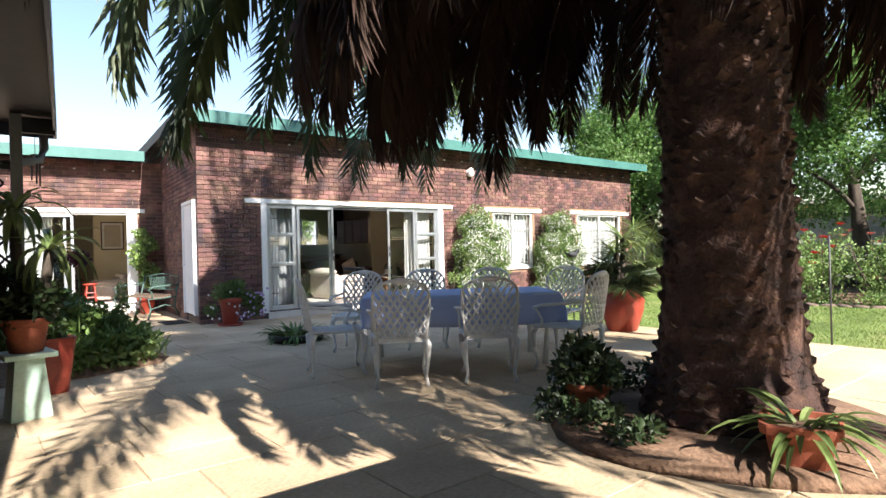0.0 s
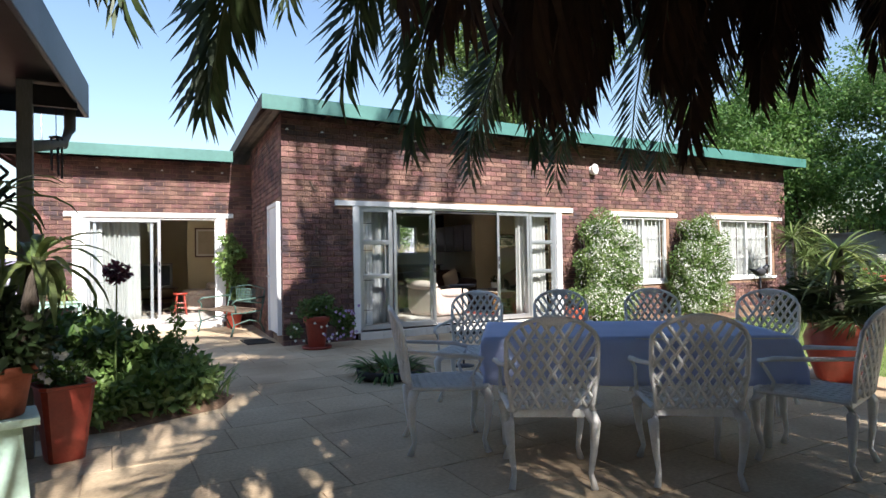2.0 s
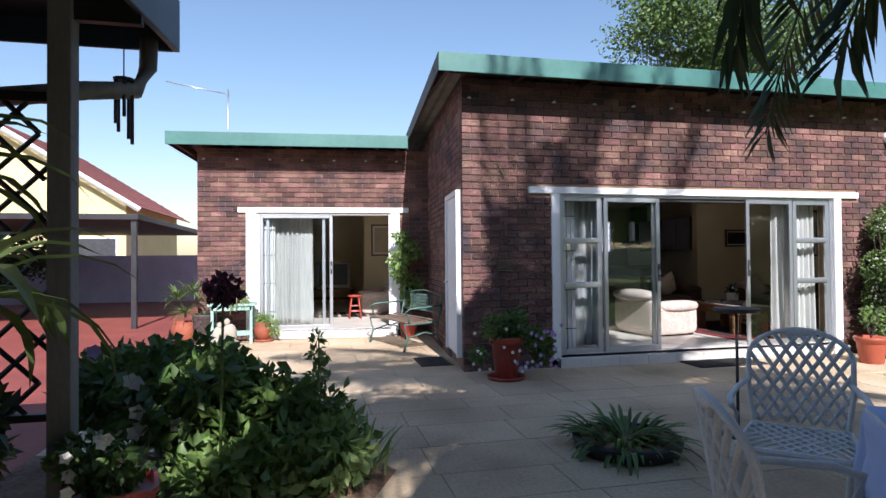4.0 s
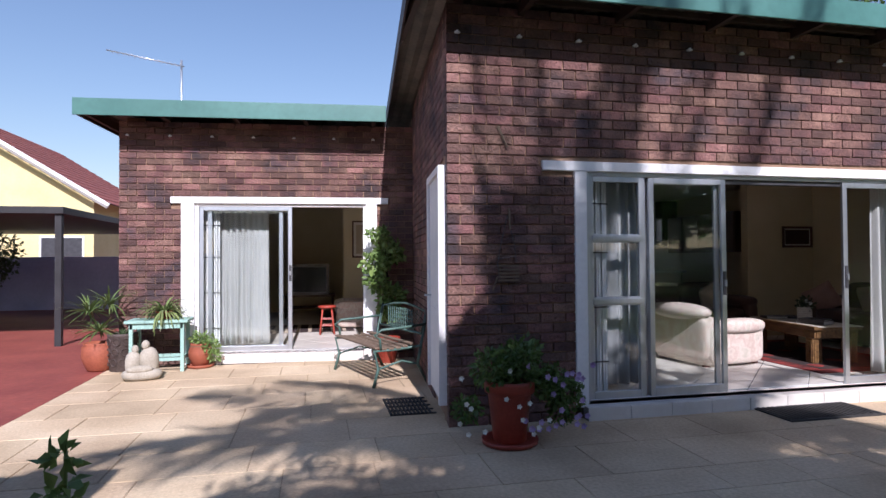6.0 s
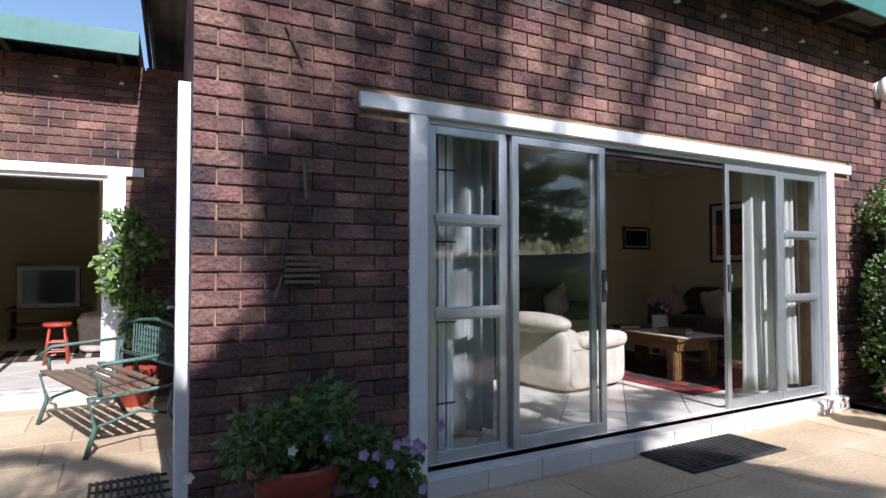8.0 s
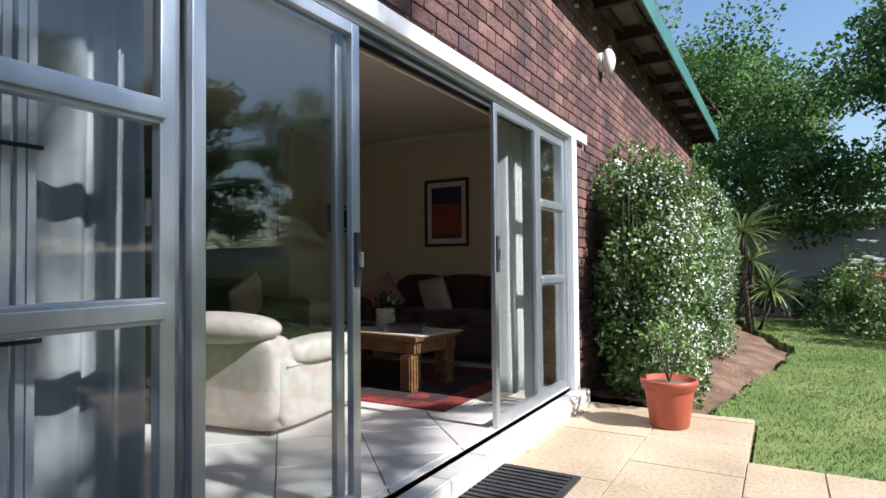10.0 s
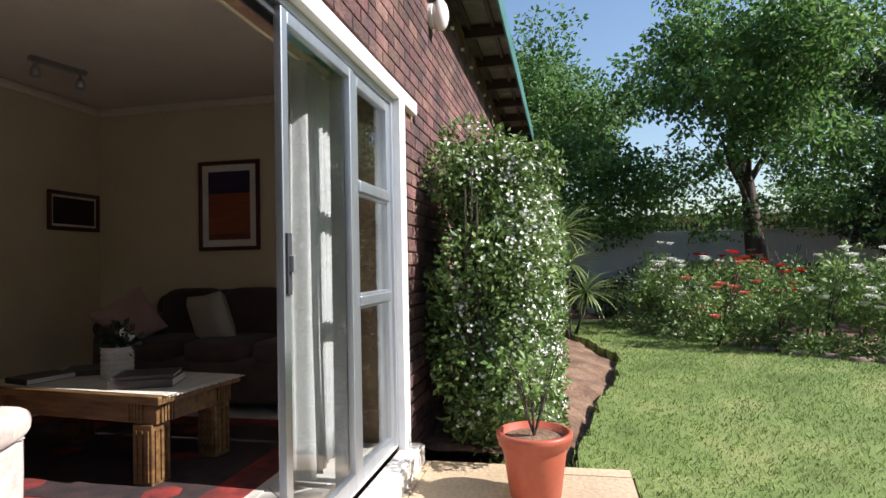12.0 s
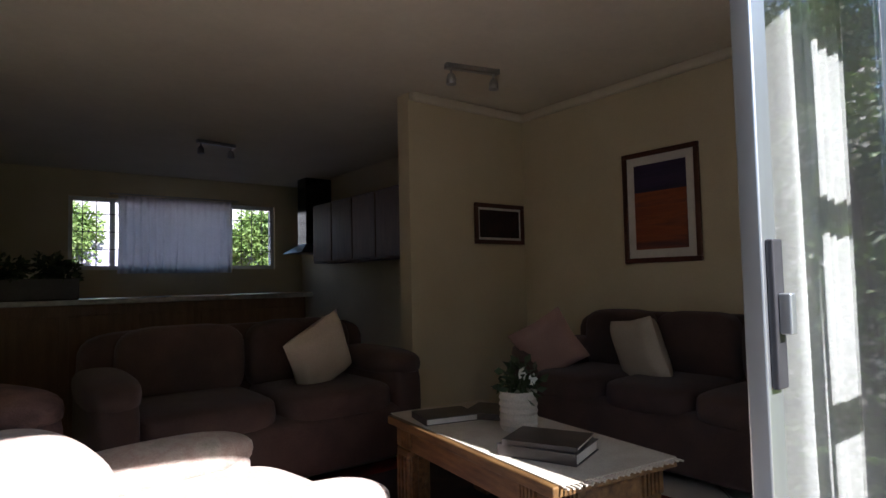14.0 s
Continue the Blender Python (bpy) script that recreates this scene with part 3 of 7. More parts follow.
# tiled doorsteps
def doorstep(name, x0, x1, y, label):
    st = structure(name, MB().box(x0, x1, y - 0.085, y + 0.25, -0.05, 0.108), M["grout"], label, "doorstep")
    x = x0
    while x < x1 - 0.01:
        w = min(0.4, x1 - x)
        part("riser_tile", MB().box(x + 0.003, x + w - 0.003, y - 0.095, y - 0.083, 0.0, 0.11), M["tile"], st)
        part("tread_tile", MB().box(x + 0.003, x + w - 0.003, y - 0.083, y + 0.05, 0.106, 0.116), M["tile"], st)
        x += w


doorstep("doorstep", 3.62, 7.95, FY, "low pale tiled doorstep under the sliding doors")
doorstep("doorstep_lounge", -0.7, 1.85, LY, "low pale tiled doorstep of the lounge")


def leaf_frame(parent, x0, x1, y, z0, z1, w=0.055, d=0.035, bars=(), bw=0.055, name="frame", bottom=None, pane_name="pane"):
    """A framed pane with optional crossbars; the bars step out in fine ribs."""
    bt = bottom or w
    fr = MB()
    fr.box(x0, x0 + w, y, y + d, z0, z1).box(x1 - w, x1, y, y + d, z0, z1)
    fr.box(x0 + w, x1 - w, y, y + d, z1 - w, z1).box(x0 + w, x1 - w, y, y + d, z0, z0 + bt)
    fo = part(name, fr, M["alu"], parent, bevel=0.004)
    for zb in bars:
        b = MB()
        b.box(x0 + w, x1 - w, y - 0.002, y + d, zb - bw / 2, zb + bw / 2).box(x0 + w - 0.012, x1 - w + 0.012, y - 0.016, y, zb - bw * 0.32, zb + bw * 0.32)
        part("crossbar", b, M["alu"], fo, bevel=0.004)
    zs = [z0 + bt] + [zb for zb in bars] + [z1 - w]
    for i in range(len(zs) - 1):
        a = zs[i] + (bw / 2 if i else 0)
        b = zs[i + 1] - (bw / 2 if i < len(zs) - 2 else 0)
        g = part(pane_name, MB().box(x0 + w - 0.004, x1 - w + 0.004, y + d * 0.45, y + d * 0.45 + 0.005, a - 0.004, b + 0.004), M["glass"], fo)
        g.visible_shadow = False
    return fo


def handle(parent, x, y, z):
    h = MB().box(x - 0.016, x + 0.016, y - 0.012, y, z - 0.11, z + 0.11)
    part("handle_plate", h, M["darkalu"], parent, "dark door handle plate", bevel=0.003)
    part("latch", MB().box(x - 0.009, x + 0.009, y - 0.03, y - 0.012, z - 0.03, z + 0.03), M["alu"], parent, bevel=0.003)


# the main sliding doors
M["sill"] = mat("pale_aluminium_sill", [(0.5, 0.5, 0.5), (0.6, 0.6, 0.59)], 3, 0.5, metal=0.15, fine=0.08)
d1 = thing("door_main", "half-open aluminium sliding glass doors with side lights", "sliding door", kind="structure")
dx0, dx1, dz0, dz1 = DOOR
outer = MB()
outer.box(dx0, dx0 + 0.04, FY + 0.02, FY + 0.13, dz0, dz1).box(dx1 - 0.04, dx1, FY + 0.02, FY + 0.13, dz0, dz1)
outer.box(dx0 + 0.04, dx1 - 0.04, FY + 0.02, FY + 0.13, dz1 - 0.035, dz1)
part("door_frame", outer, M["alu"], d1, bevel=0.004)
part("track", MB().box(dx0 + 0.04, dx1 - 0.04, FY + 0.02, FY + 0.13, 0.116, 0.145).box(dx0 + 0.04, dx1 - 0.04, FY + 0.062, FY + 0.07, 0.145, 0.16), M["sill"], d1, "pale aluminium sill track", bevel=0.003)
part("top_track", MB().box(4.28, 7.08, FY + 0.05, FY + 0.058, dz1 - 0.075, dz1 - 0.035).box(4.28, 7.08, FY + 0.1, FY + 0.108, dz1 - 0.075, dz1 - 0.035), M["darkalu"], d1)
leaf_frame(d1, 3.69, 4.24, FY + 0.03, 0.145, 2.13, 0.05, 0.04, (1.015, 1.575), 0.075, "side_light", 0.07)
part("mullion", MB().box(4.24, 4.275, FY + 0.062, FY + 0.13, 0.145, 2.13), M["alu"], d1, bevel=0.004)
s1 = leaf_frame(d1, 4.285, 5.08, FY + 0.02, 0.15, 2.125, 0.05, 0.032, (), name="sliding_leaf", bottom=0.075)
handle(s1, 5.055, FY + 0.02, 1.16)
s1b = leaf_frame(d1, 4.30, 5.045, FY + 0.075, 0.15, 2.125, 0.05, 0.03, (), name="sliding_leaf", bottom=0.075)
s2 = leaf_frame(d1, 6.4, 7.14, FY + 0.025, 0.15, 2.125, 0.05, 0.032, (), name="sliding_leaf", bottom=0.075)
handle(s2, 6.425, FY + 0.025, 1.2)
part("mullion", MB().box(7.09, 7.145, FY + 0.062, FY + 0.13, 0.145, 2.13), M["alu"], d1, bevel=0.004)
leaf_frame(d1, 7.16, 7.76, FY + 0.035, 0.145, 2.13, 0.06, 0.04, (1.015, 1.575), 0.075, "side_light", 0.07)

# the lounge sliding doors
d2 = thing("door_lounge", "half-open white aluminium sliding lounge doors", "sliding door", kind="structure")
lx0, lx1, lz0, lz1 = LDOOR
part("door_frame", MB().box(lx0, lx0 + 0.05, LY + 0.02, LY + 0.13, lz0, lz1).box(lx1 - 0.04, lx1, LY + 0.02, LY + 0.13, lz0, lz1).box(lx0 + 0.05, lx1 - 0.04, LY + 0.02, LY + 0.13, lz1 - 0.04, lz1)
     .box(lx0 + 0.05, lx1 - 0.04, LY + 0.02, LY + 0.13, 0.116, 0.15), M["white"], d2, bevel=0.004)
l1 = leaf_frame(d2, -0.53, 0.715, LY + 0.03, 0.15, 2.15, 0.055, 0.03, (), name="sliding_leaf", bottom=0.07)
handle(l1, 0.69, LY + 0.03, 1.22)
leaf_frame(d2, -0.43, 0.585, LY + 0.075, 0.15, 2.15, 0.055, 0.03, (), name="sliding_leaf", bottom=0.07)

# side door in the west wall
d3 = thing("door_side", "white panelled side door in a white frame", "door", kind="structure")
part("door_frame", MB().box(2.345, 2.5, 10.03, 10.09, 0.15, 2.21).box(2.345, 2.5, 10.89, 10.95, 0.15, 2.21).box(2.345, 2.5, 10.09, 10.89, 2.15, 2.21), M["white"], d3, bevel=0.004)
dl = part("door_leaf", MB().box(2.37, 2.4, 10.095, 10.885, 0.16, 2.145), M["white"], d3, bevel=0.003)
for za, zb in ((0.25, 0.95), (1.1, 2.0)):
    part("panel", MB().box(2.362, 2.37, 10.2, 10.78, za, zb), M["white"], dl, bevel=0.006)
part("door_handle", MB().tube([(2.37, 10.83, 1.05), (2.31, 10.83, 1.05), (2.31, 10.72, 1.05)], 0.009), M["alu"], dl, smooth=True)


# bedroom windows with bars
def window(name, box, label):
    x0, x1, z0, z1 = box
    w = thing(name, label, "window", kind="structure")
    part("window_frame", MB().box(x0, x0 + 0.05, FY + 0.03, FY + 0.1, z0, z1).box(x1 - 0.05, x1, FY + 0.03, FY + 0.1, z0, z1).box(x0 + 0.05, x1 - 0.05, FY + 0.03, FY + 0.1, z0, z0 + 0.05)
         .box(x0 + 0.05, x1 - 0.05, FY + 0.03, FY + 0.1, z1 - 0.05, z1), M["white"], w, bevel=0.004)
    m = (x0 + x1) / 2
    for a, b in ((x0 + 0.05, m - 0.02), (m + 0.02, x1 - 0.05)):
        g = part("pane", MB().box(a, b, FY + 0.06, FY + 0.065, z0 + 0.05, z1 - 0.05), M["glass"], w)
        g.visible_shadow = False
    part("mullion", MB().box(m - 0.02, m + 0.02, FY + 0.03, FY + 0.1, z0 + 0.05, z1 - 0.05), M["white"], w, bevel=0.004)
    k = 11
    for i in range(1, k):
        x = x0 + (x1 - x0) * i / k
        if abs(x - m) > 0.04:
            part("burglar_bar", MB().box(x - 0.006, x + 0.006, FY + 0.085, FY + 0.097, z0 + 0.05, z1 - 0.05), M["white"], w)
    for zz in (z0 + 0.5, z0 + 1.0):
        part("burglar_bar", MB().box(x0 + 0.05, x1 - 0.05, FY + 0.098, FY + 0.108, zz - 0.008, zz + 0.008), M["white"], w)


window("window_bedroom", WIN_A, "white framed bedroom window with burglar bars")
window("window_end", WIN_B, "wide white framed window with burglar bars")

M["curtain"] = mat("sheer_curtain", [(0.74, 0.74, 0.72), (0.82, 0.82, 0.8)], 5, 0.9, fine=0.05, trans=0.5)
M["net"] = mat("net_curtain", [(0.7, 0.7, 0.72), (0.78, 0.78, 0.8)], 5, 0.9, fine=0.05, trans=0.7)
M["curtain_blue"] = mat("pale_lined_curtain", [(0.42, 0.44, 0.45), (0.52, 0.54, 0.55)], 5, 0.9, fine=0.06, trans=0.2)


def curtain(name, x0, x1, y, z0, z1, folds, material, label, depth=0.035, group="curtains"):
    """A hanging cloth with soft folds that open towards the hem."""
    mb = MB()
    nx, nz = folds * 8, 14
    sd = x0 * 3.7
    for j in range(nz + 1):
        t = j / nz
        for i in range(nx + 1):
            s = i / nx
            ph = 2 * math.pi * folds * s + 0.8 * math.sin(3 * s + sd) + 0.25 * math.sin(5 * t + 6 * s)
            am = depth * (0.7 + 0.5 * t) * (0.6 + 0.4 * math.sin(7 * s + sd))
            mb.v.append((x0 + (x1 - x0) * s + 0.012 * math.sin(ph * 0.5 + t * 4) * t, y + am * math.sin(ph), z1 + (z0 - z1) * t))
    mb.f = [(j * (nx + 1) + i, j * (nx + 1) + i + 1, (j + 1) * (nx + 1) + i + 1, (j + 1) * (nx + 1) + i) for j in range(nz) for i in range(nx)]
    ob = solo(name, mb, material, label, "curtain", group, smooth=True)
    s = ob.modifiers.new("cloth", "SOLIDIFY")
    s.thickness = 0.003
    return ob


curtain("curtain", 3.78, 4.34, FY + 0.36, 0.2, 2.45, 6, M["curtain_blue"], "pale blue-grey curtain hanging behind the side light")
curtain("curtain", 7.02, 7.7, FY + 0.27, 0.2, 2.3, 9, M["curtain"], "white sheer curtain gathered beside the open door", 0.05)
curtain("curtain", -0.42, 0.35, LY + 0.36, 0.2, 2.45, 9, M["curtain"], "white sheer curtain behind the lounge door", 0.04)
curtain("curtain", 9.5, 10.26, FY + 0.2, 0.6, 2.35, 6, M["curtain"], "white curtain in the bedroom window")
curtain("curtain", 10.3, 11.06, FY + 0.2, 0.6, 2.35, 6, M["curtain"], "white curtain in the bedroom window")
curtain("curtain", 12.68, 13.76, FY + 0.2, 0.6, 2.35, 8, M["curtain"], "white curtain in the end window")
curtain("curtain", 13.84, 14.92, FY + 0.2, 0.6, 2.35, 8, M["curtain"], "white curtain in the end window")
curtain("kitchen_curtain", 6.76, 8.16, 17.8, 1.42, 2.4, 16, M["net"], "translucent net curtain in the kitchen window", 0.02)

# folding security gate, stacked beside the doors
for gx, gy, who in ((3.7, FY + 0.21, 1), (-0.56, LY + 0.21, 2)):
    gate = thing("security_gate", "white folded concertina security gate inside the sliding doors", "gate", (gx, gy, 0), group="concertina gates")
    nbar = 9
    for i in range(nbar):
        part("gate_bar", MB().box(i * 0.03, i * 0.03 + 0.02, -0.012 if i % 2 else 0.0, 0.012 if i % 2 else 0.024, 0.16, 2.12), M["white"], gate)
    for zz in (0.45, 0.95, 1.45, 1.9):
        part("rivet_strip", MB().box(0, nbar * 0.03, -0.016, -0.013, zz - 0.006, zz + 0.006), M["darkalu"], gate)


# ---- the palm ----
def frond_mesh(length, e0, sag, seed, dead=False, pairs=120):
    """One feather leaf in the x-z plane: an arched midrib with two rows of narrow leaflets."""
    rr = np.random.default_rng(seed)
    pts, d = [], e0
    p = np.zeros(3)
    steps = 30
    for i in range(steps + 1):
        pts.append(p.copy())
        t = i / steps
        d = e0 - sag * t ** 1.4
        p = p + np.array([math.cos(d), 0, math.sin(d)]) * length / steps
    pts = np.array(pts)
    rib = MB().tube([tuple(q) for q in pts[::2]], [0.035 * (1 - i / (steps / 2)) + 0.006 for i in range(len(pts[::2]))], 5)
    ts = np.linspace(0.14, 0.995, pairs)
    base, dirs, ups, Ls, Ws = [], [], [], [], []
    for t in ts:
        k = t * steps
        i = min(int(k), steps - 1)
        q = pts[i] + (pts[i + 1] - pts[i]) * (k - i)
        tan = (pts[i + 1] - pts[i])
        tan = tan / np.linalg.norm(tan)
        nrm = np.array([-tan[2], 0, tan[0]])
        for side in (-1, 1):
            lean = 0.55 + 0.75 * t + rr.normal(0, 0.08)
            dv = np.array([0, side, 0]) * math.cos(lean * 0.75) + tan * math.sin(lean * 0.75) + nrm * rr.normal(0.12, 0.16) - np.array([0, 0, 1]) * (0.18 + 0.25 * rr.random() + (0.5 if dead else 0))
            base.append(q), dirs.append(dv), ups.append(nrm)
            Ls.append((0.27 + 0.42 * math.sin(math.pi * min(1, t * 0.9 + 0.12)) ** 0.7) * rr.uniform(0.85, 1.1))
            Ws.append(rr.uniform(0.018, 0.03))
    v, f = cards(np.array(base), np.array(dirs), np.array(ups), np.array(Ls), np.array(Ws), 0.12, 0.3)
    o = len(rib.v)
    rib.v.extend(map(tuple, v))
    rib.f.extend(tuple(int(i) + o for i in q) for q in f)
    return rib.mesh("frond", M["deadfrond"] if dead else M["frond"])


PX, PY = 3.12, 1.02
palm = thing("palm_tree", "huge shading date palm with scaly brown trunk", "palm tree", (PX, PY, 0))
prof = [(0.66, -0.05), (0.58, 0.06), (0.52, 0.22), (0.46, 0.42), (0.42, 0.7), (0.395, 1.1), (0.38, 1.7), (0.375, 2.6), (0.36, 4.2), (0.42, 5.3), (0.3, 5.9)]
tr = MB().lathe(prof, 28, wob=0.03)
part("trunk", tr, M["trunk"], palm, smooth=True)
sc = MB()
rr = random.Random(3)


def trunk_r(z):
    for (r0, z0), (r1, z1) in zip(prof, prof[1:]):
        if z <= z1:
            return r0 + (r1 - r0) * (z - z0) / (z1 - z0)
    return 0.3


row = 0
z = 0.1
while z < 5.6:
    r = trunk_r(z)
    m = max(14, int(2 * math.pi * r / 0.15))
    for i in range(m):
        a = 2 * math.pi * (i + 0.5 * (row % 2)) / m + rr.uniform(-0.05, 0.05)
        w, hh, out = rr.uniform(0.045, 0.085), rr.uniform(0.035, 0.07), rr.uniform(0.01, 0.05)
        mt = Matrix.Rotation(a, 4, "Z") @ Matrix.Translation((r - 0.015, 0, z)) @ Matrix.Rotation(rr.uniform(-0.25, 0.25), 4, "X")
        vs = [(0, -w, 0), (0, w, 0), (0.0, 0, -hh), (0, 0, hh), (out, -w * 0.5, hh * 0.1), (out, w * 0.5, hh * 0.1), (out * 1.2, 0, hh * 0.55), (out * 0.5, 0, -hh * 0.5)]
        sc.add([mt @ Vector(p) for p in vs], [(0, 7, 4), (2, 7, 0), (2, 1, 7), (1, 5, 7), (4, 7, 5), (4, 5, 6), (0, 4, 6), (0, 6, 3), (1, 3, 6), (1, 6, 5)])
    z += rr.uniform(0.072, 0.09)
    row += 1
tagged(part("leaf_base", sc, M["trunk"], palm, "rough old leaf bases"), kind="stuff")
variants = {}
for key, (ln, e0, sag) in dict(top=(4.0, 1.35, 1.1), up=(4.3, 1.1, 1.8), mid=(4.6, 0.75, 1.9), crest=(5.0, 1.5, 0.5), low=(5.2, 0.35, 1.75), hang=(5.6, 0.1, 1.6), droop=(5.0, -0.15, 1.4), dead=(3.9, -0.4, 1.15), sweep=(5.2, -0.3, 1.10), reach=(6.6, 0.0, 1.40)).items():
    variants[key] = [frond_mesh(ln * s, e0, sag, 10 + i, key == "dead", 170 if key == "crest" else 120) for i, s in enumerate((1.0, 0.9))]
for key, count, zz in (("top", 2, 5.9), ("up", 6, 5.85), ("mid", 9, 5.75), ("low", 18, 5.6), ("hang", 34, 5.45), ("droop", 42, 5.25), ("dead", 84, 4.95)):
    for i in range(count):
        a = 360 * (i + 0.35 * rr.random()) / count + {"top": 2, "up": 5, "mid": 9, "low": 4, "hang": 11, "droop": 6, "dead": 3}[key]
        ca, sa = math.cos(radians(a)), math.sin(radians(a))
        k = 1.0
        if ca < -0.95 and key in ("low", "hang", "droop"):      # a gap towards the verandah
            continue
        if ca > 0.25:            # the crown is thinner and shorter on the sheltered lawn side
            k = dict(top=1.0, up=1.0, mid=0.9 if ca < 0.6 else 0.62, low=0.7, hang=0.74, droop=0.86, dead=0.9)[key]
            if i % 2 and key in ("low", "hang"):
                continue
        elif ca < -0.35 and i % 2 and key in ("mid", "low", "hang"):
            continue
        elif sa < -0.15 and i % 2 and key in ("hang", "droop", "dead"):
            continue
        fo = part("frond", variants[key][i % 2], None, palm)
        fo.matrix_basis = Matrix.Rotation(radians(a), 4, "Z") @ Matrix.Translation((0.2, 0, zz)) @ Matrix.Rotation(rr.uniform(-0.35, 0.35), 4, "X") @ Matrix.Rotation(rr.uniform(-0.1, 0.1), 4, "Y") @ Matrix.Scale(k, 4)
for key, turns in (("sweep", (86, 100, 116, 127, 136)), ("reach", (58, 66, 74, 82))):      # long fronds that hang towards the house
    for a in turns:
        fo = part("frond", variants[key][0], None, palm)
        fo.matrix_basis = Matrix.Rotation(radians(a), 4, "Z") @ Matrix.Translation((0.2, 0, 5.35)) @ Matrix.Rotation(rr.uniform(-0.3, 0.3), 4, "X")
for i, tilt in enumerate((-10, -5, 0, 4, 9, 14, 20, 27, 35, 43)):        # the upright fronds of the crown's heart
    fo = part("frond", variants["crest"][i % 2], None, palm)
    fo.matrix_basis = Matrix.Translation((0, 0.1, 5.6)) @ Matrix.Rotation(radians(tilt), 4, "Y") @ Matrix.Rotation(radians((80, 265, 100, 275, 85, 95)[i % 6]), 4, "Z") @ Matrix.Diagonal((1, 0.42, 1, 1))
structure("ground_palm_bed", MB().lathe([(1.12, 0.0), (1.05, 0.05), (0.6, 0.09), (0.01, 0.1)], 24, (PX, PY, 0), 0.06), M["soil"], "dark soil round the foot of the palm", "soil bed", smooth=True)
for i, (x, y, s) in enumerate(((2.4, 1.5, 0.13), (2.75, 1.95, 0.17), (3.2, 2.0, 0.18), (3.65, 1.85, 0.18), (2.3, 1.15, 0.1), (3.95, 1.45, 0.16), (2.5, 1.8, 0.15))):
    b = thing("ground_cover", "low plant at the palm's foot, coloured dark for shade", "plant", (x, y, 0.03), group="plants round the palm")
    # dark leaf colour carries the shade round the trunk's foot
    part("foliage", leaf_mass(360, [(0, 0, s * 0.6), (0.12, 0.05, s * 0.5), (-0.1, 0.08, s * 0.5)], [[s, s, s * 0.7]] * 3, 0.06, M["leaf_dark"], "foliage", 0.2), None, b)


# ---- trees, hedges and beds ----
def tree(at, height, spread, seed, leaves, label, leaf=0.135, material="leaf_tree", low=0.2, group="garden trees", squash=0.62, clump=0.19, skirt_clumps=True):
    """A forked trunk with tapering limbs; leaf clumps sit along and at the ends of the limbs."""
    rr = random.Random(seed)
    t = thing("tree", label, "tree", at, group=group)
    wood, ends = MB(), []

    def limb(p, d, ln, r, level):
        pts, rs = [p.copy()], [r]
        for k in range(5):
            d = (d + Vector((rr.gauss(0, 0.13), rr.gauss(0, 0.13), rr.gauss(0.03, 0.08)))).normalized()
            p = p + d * ln / 5
            pts.append(p.copy())
            rs.append(r * (1 - 0.13 * (k + 1)))
        wood.tube(pts, rs, 7 if level < 2 else 4)
        if level >= 2:
            ends.append(pts[-1]), ends.append(pts[3])
        if level < 3:
            for k in range(4 if level else 5):
                a = rr.uniform(0, 6.28)
                out = Vector((math.cos(a), math.sin(a), rr.uniform(0.05, 0.9))).normalized()
                limb(pts[rr.choice((2, 3, 4, 5))].copy(), (d * 0.5 + out * 0.8).normalized(), ln * rr.uniform(0.55, 0.75), rs[-1] * 0.65, level + 1)

    limb(Vector((0, 0, -0.15)), Vector((rr.uniform(-0.1, 0.1), rr.uniform(-0.1, 0.1), 1)), height * low * 1.2, 0.022 * height * 0.6, 0)
    e = np.array([tuple(p) for p in ends])
    top, wid = e[:, 2].max(), np.abs(e[:, :2]).max()
    sx, sz = spread / max(wid, 0.1), height * 0.9 / top
    for i, p in enumerate(wood.v):
        wood.v[i] = (p[0] * sx, p[1] * sx, p[2] * sz)
    e = e * np.array([sx, sx, sz])
    part("trunk", wood, M["bark"], t, smooth=True)
    if skirt_clumps:
        k_ = len(e) // 3
        a_ = RNG.uniform(0, 6.28, k_)
        low_ = np.stack([np.cos(a_) * spread * RNG.uniform(0.3, 0.9, k_), np.sin(a_) * spread * RNG.uniform(0.3, 0.9, k_), RNG.uniform(0.22, 0.45, k_) * height], 1)
        e = np.concatenate([e, low_])
    rad = np.stack([RNG.uniform(0.6, 1.3, len(e)) * spread * clump] * 3, 1) * np.array([1, 1, squash * 0.7])
    part("crown", leaf_mass(int(leaves * 1.5), e, rad, leaf, M[material], "crown", 0.15), None, t)
    return t


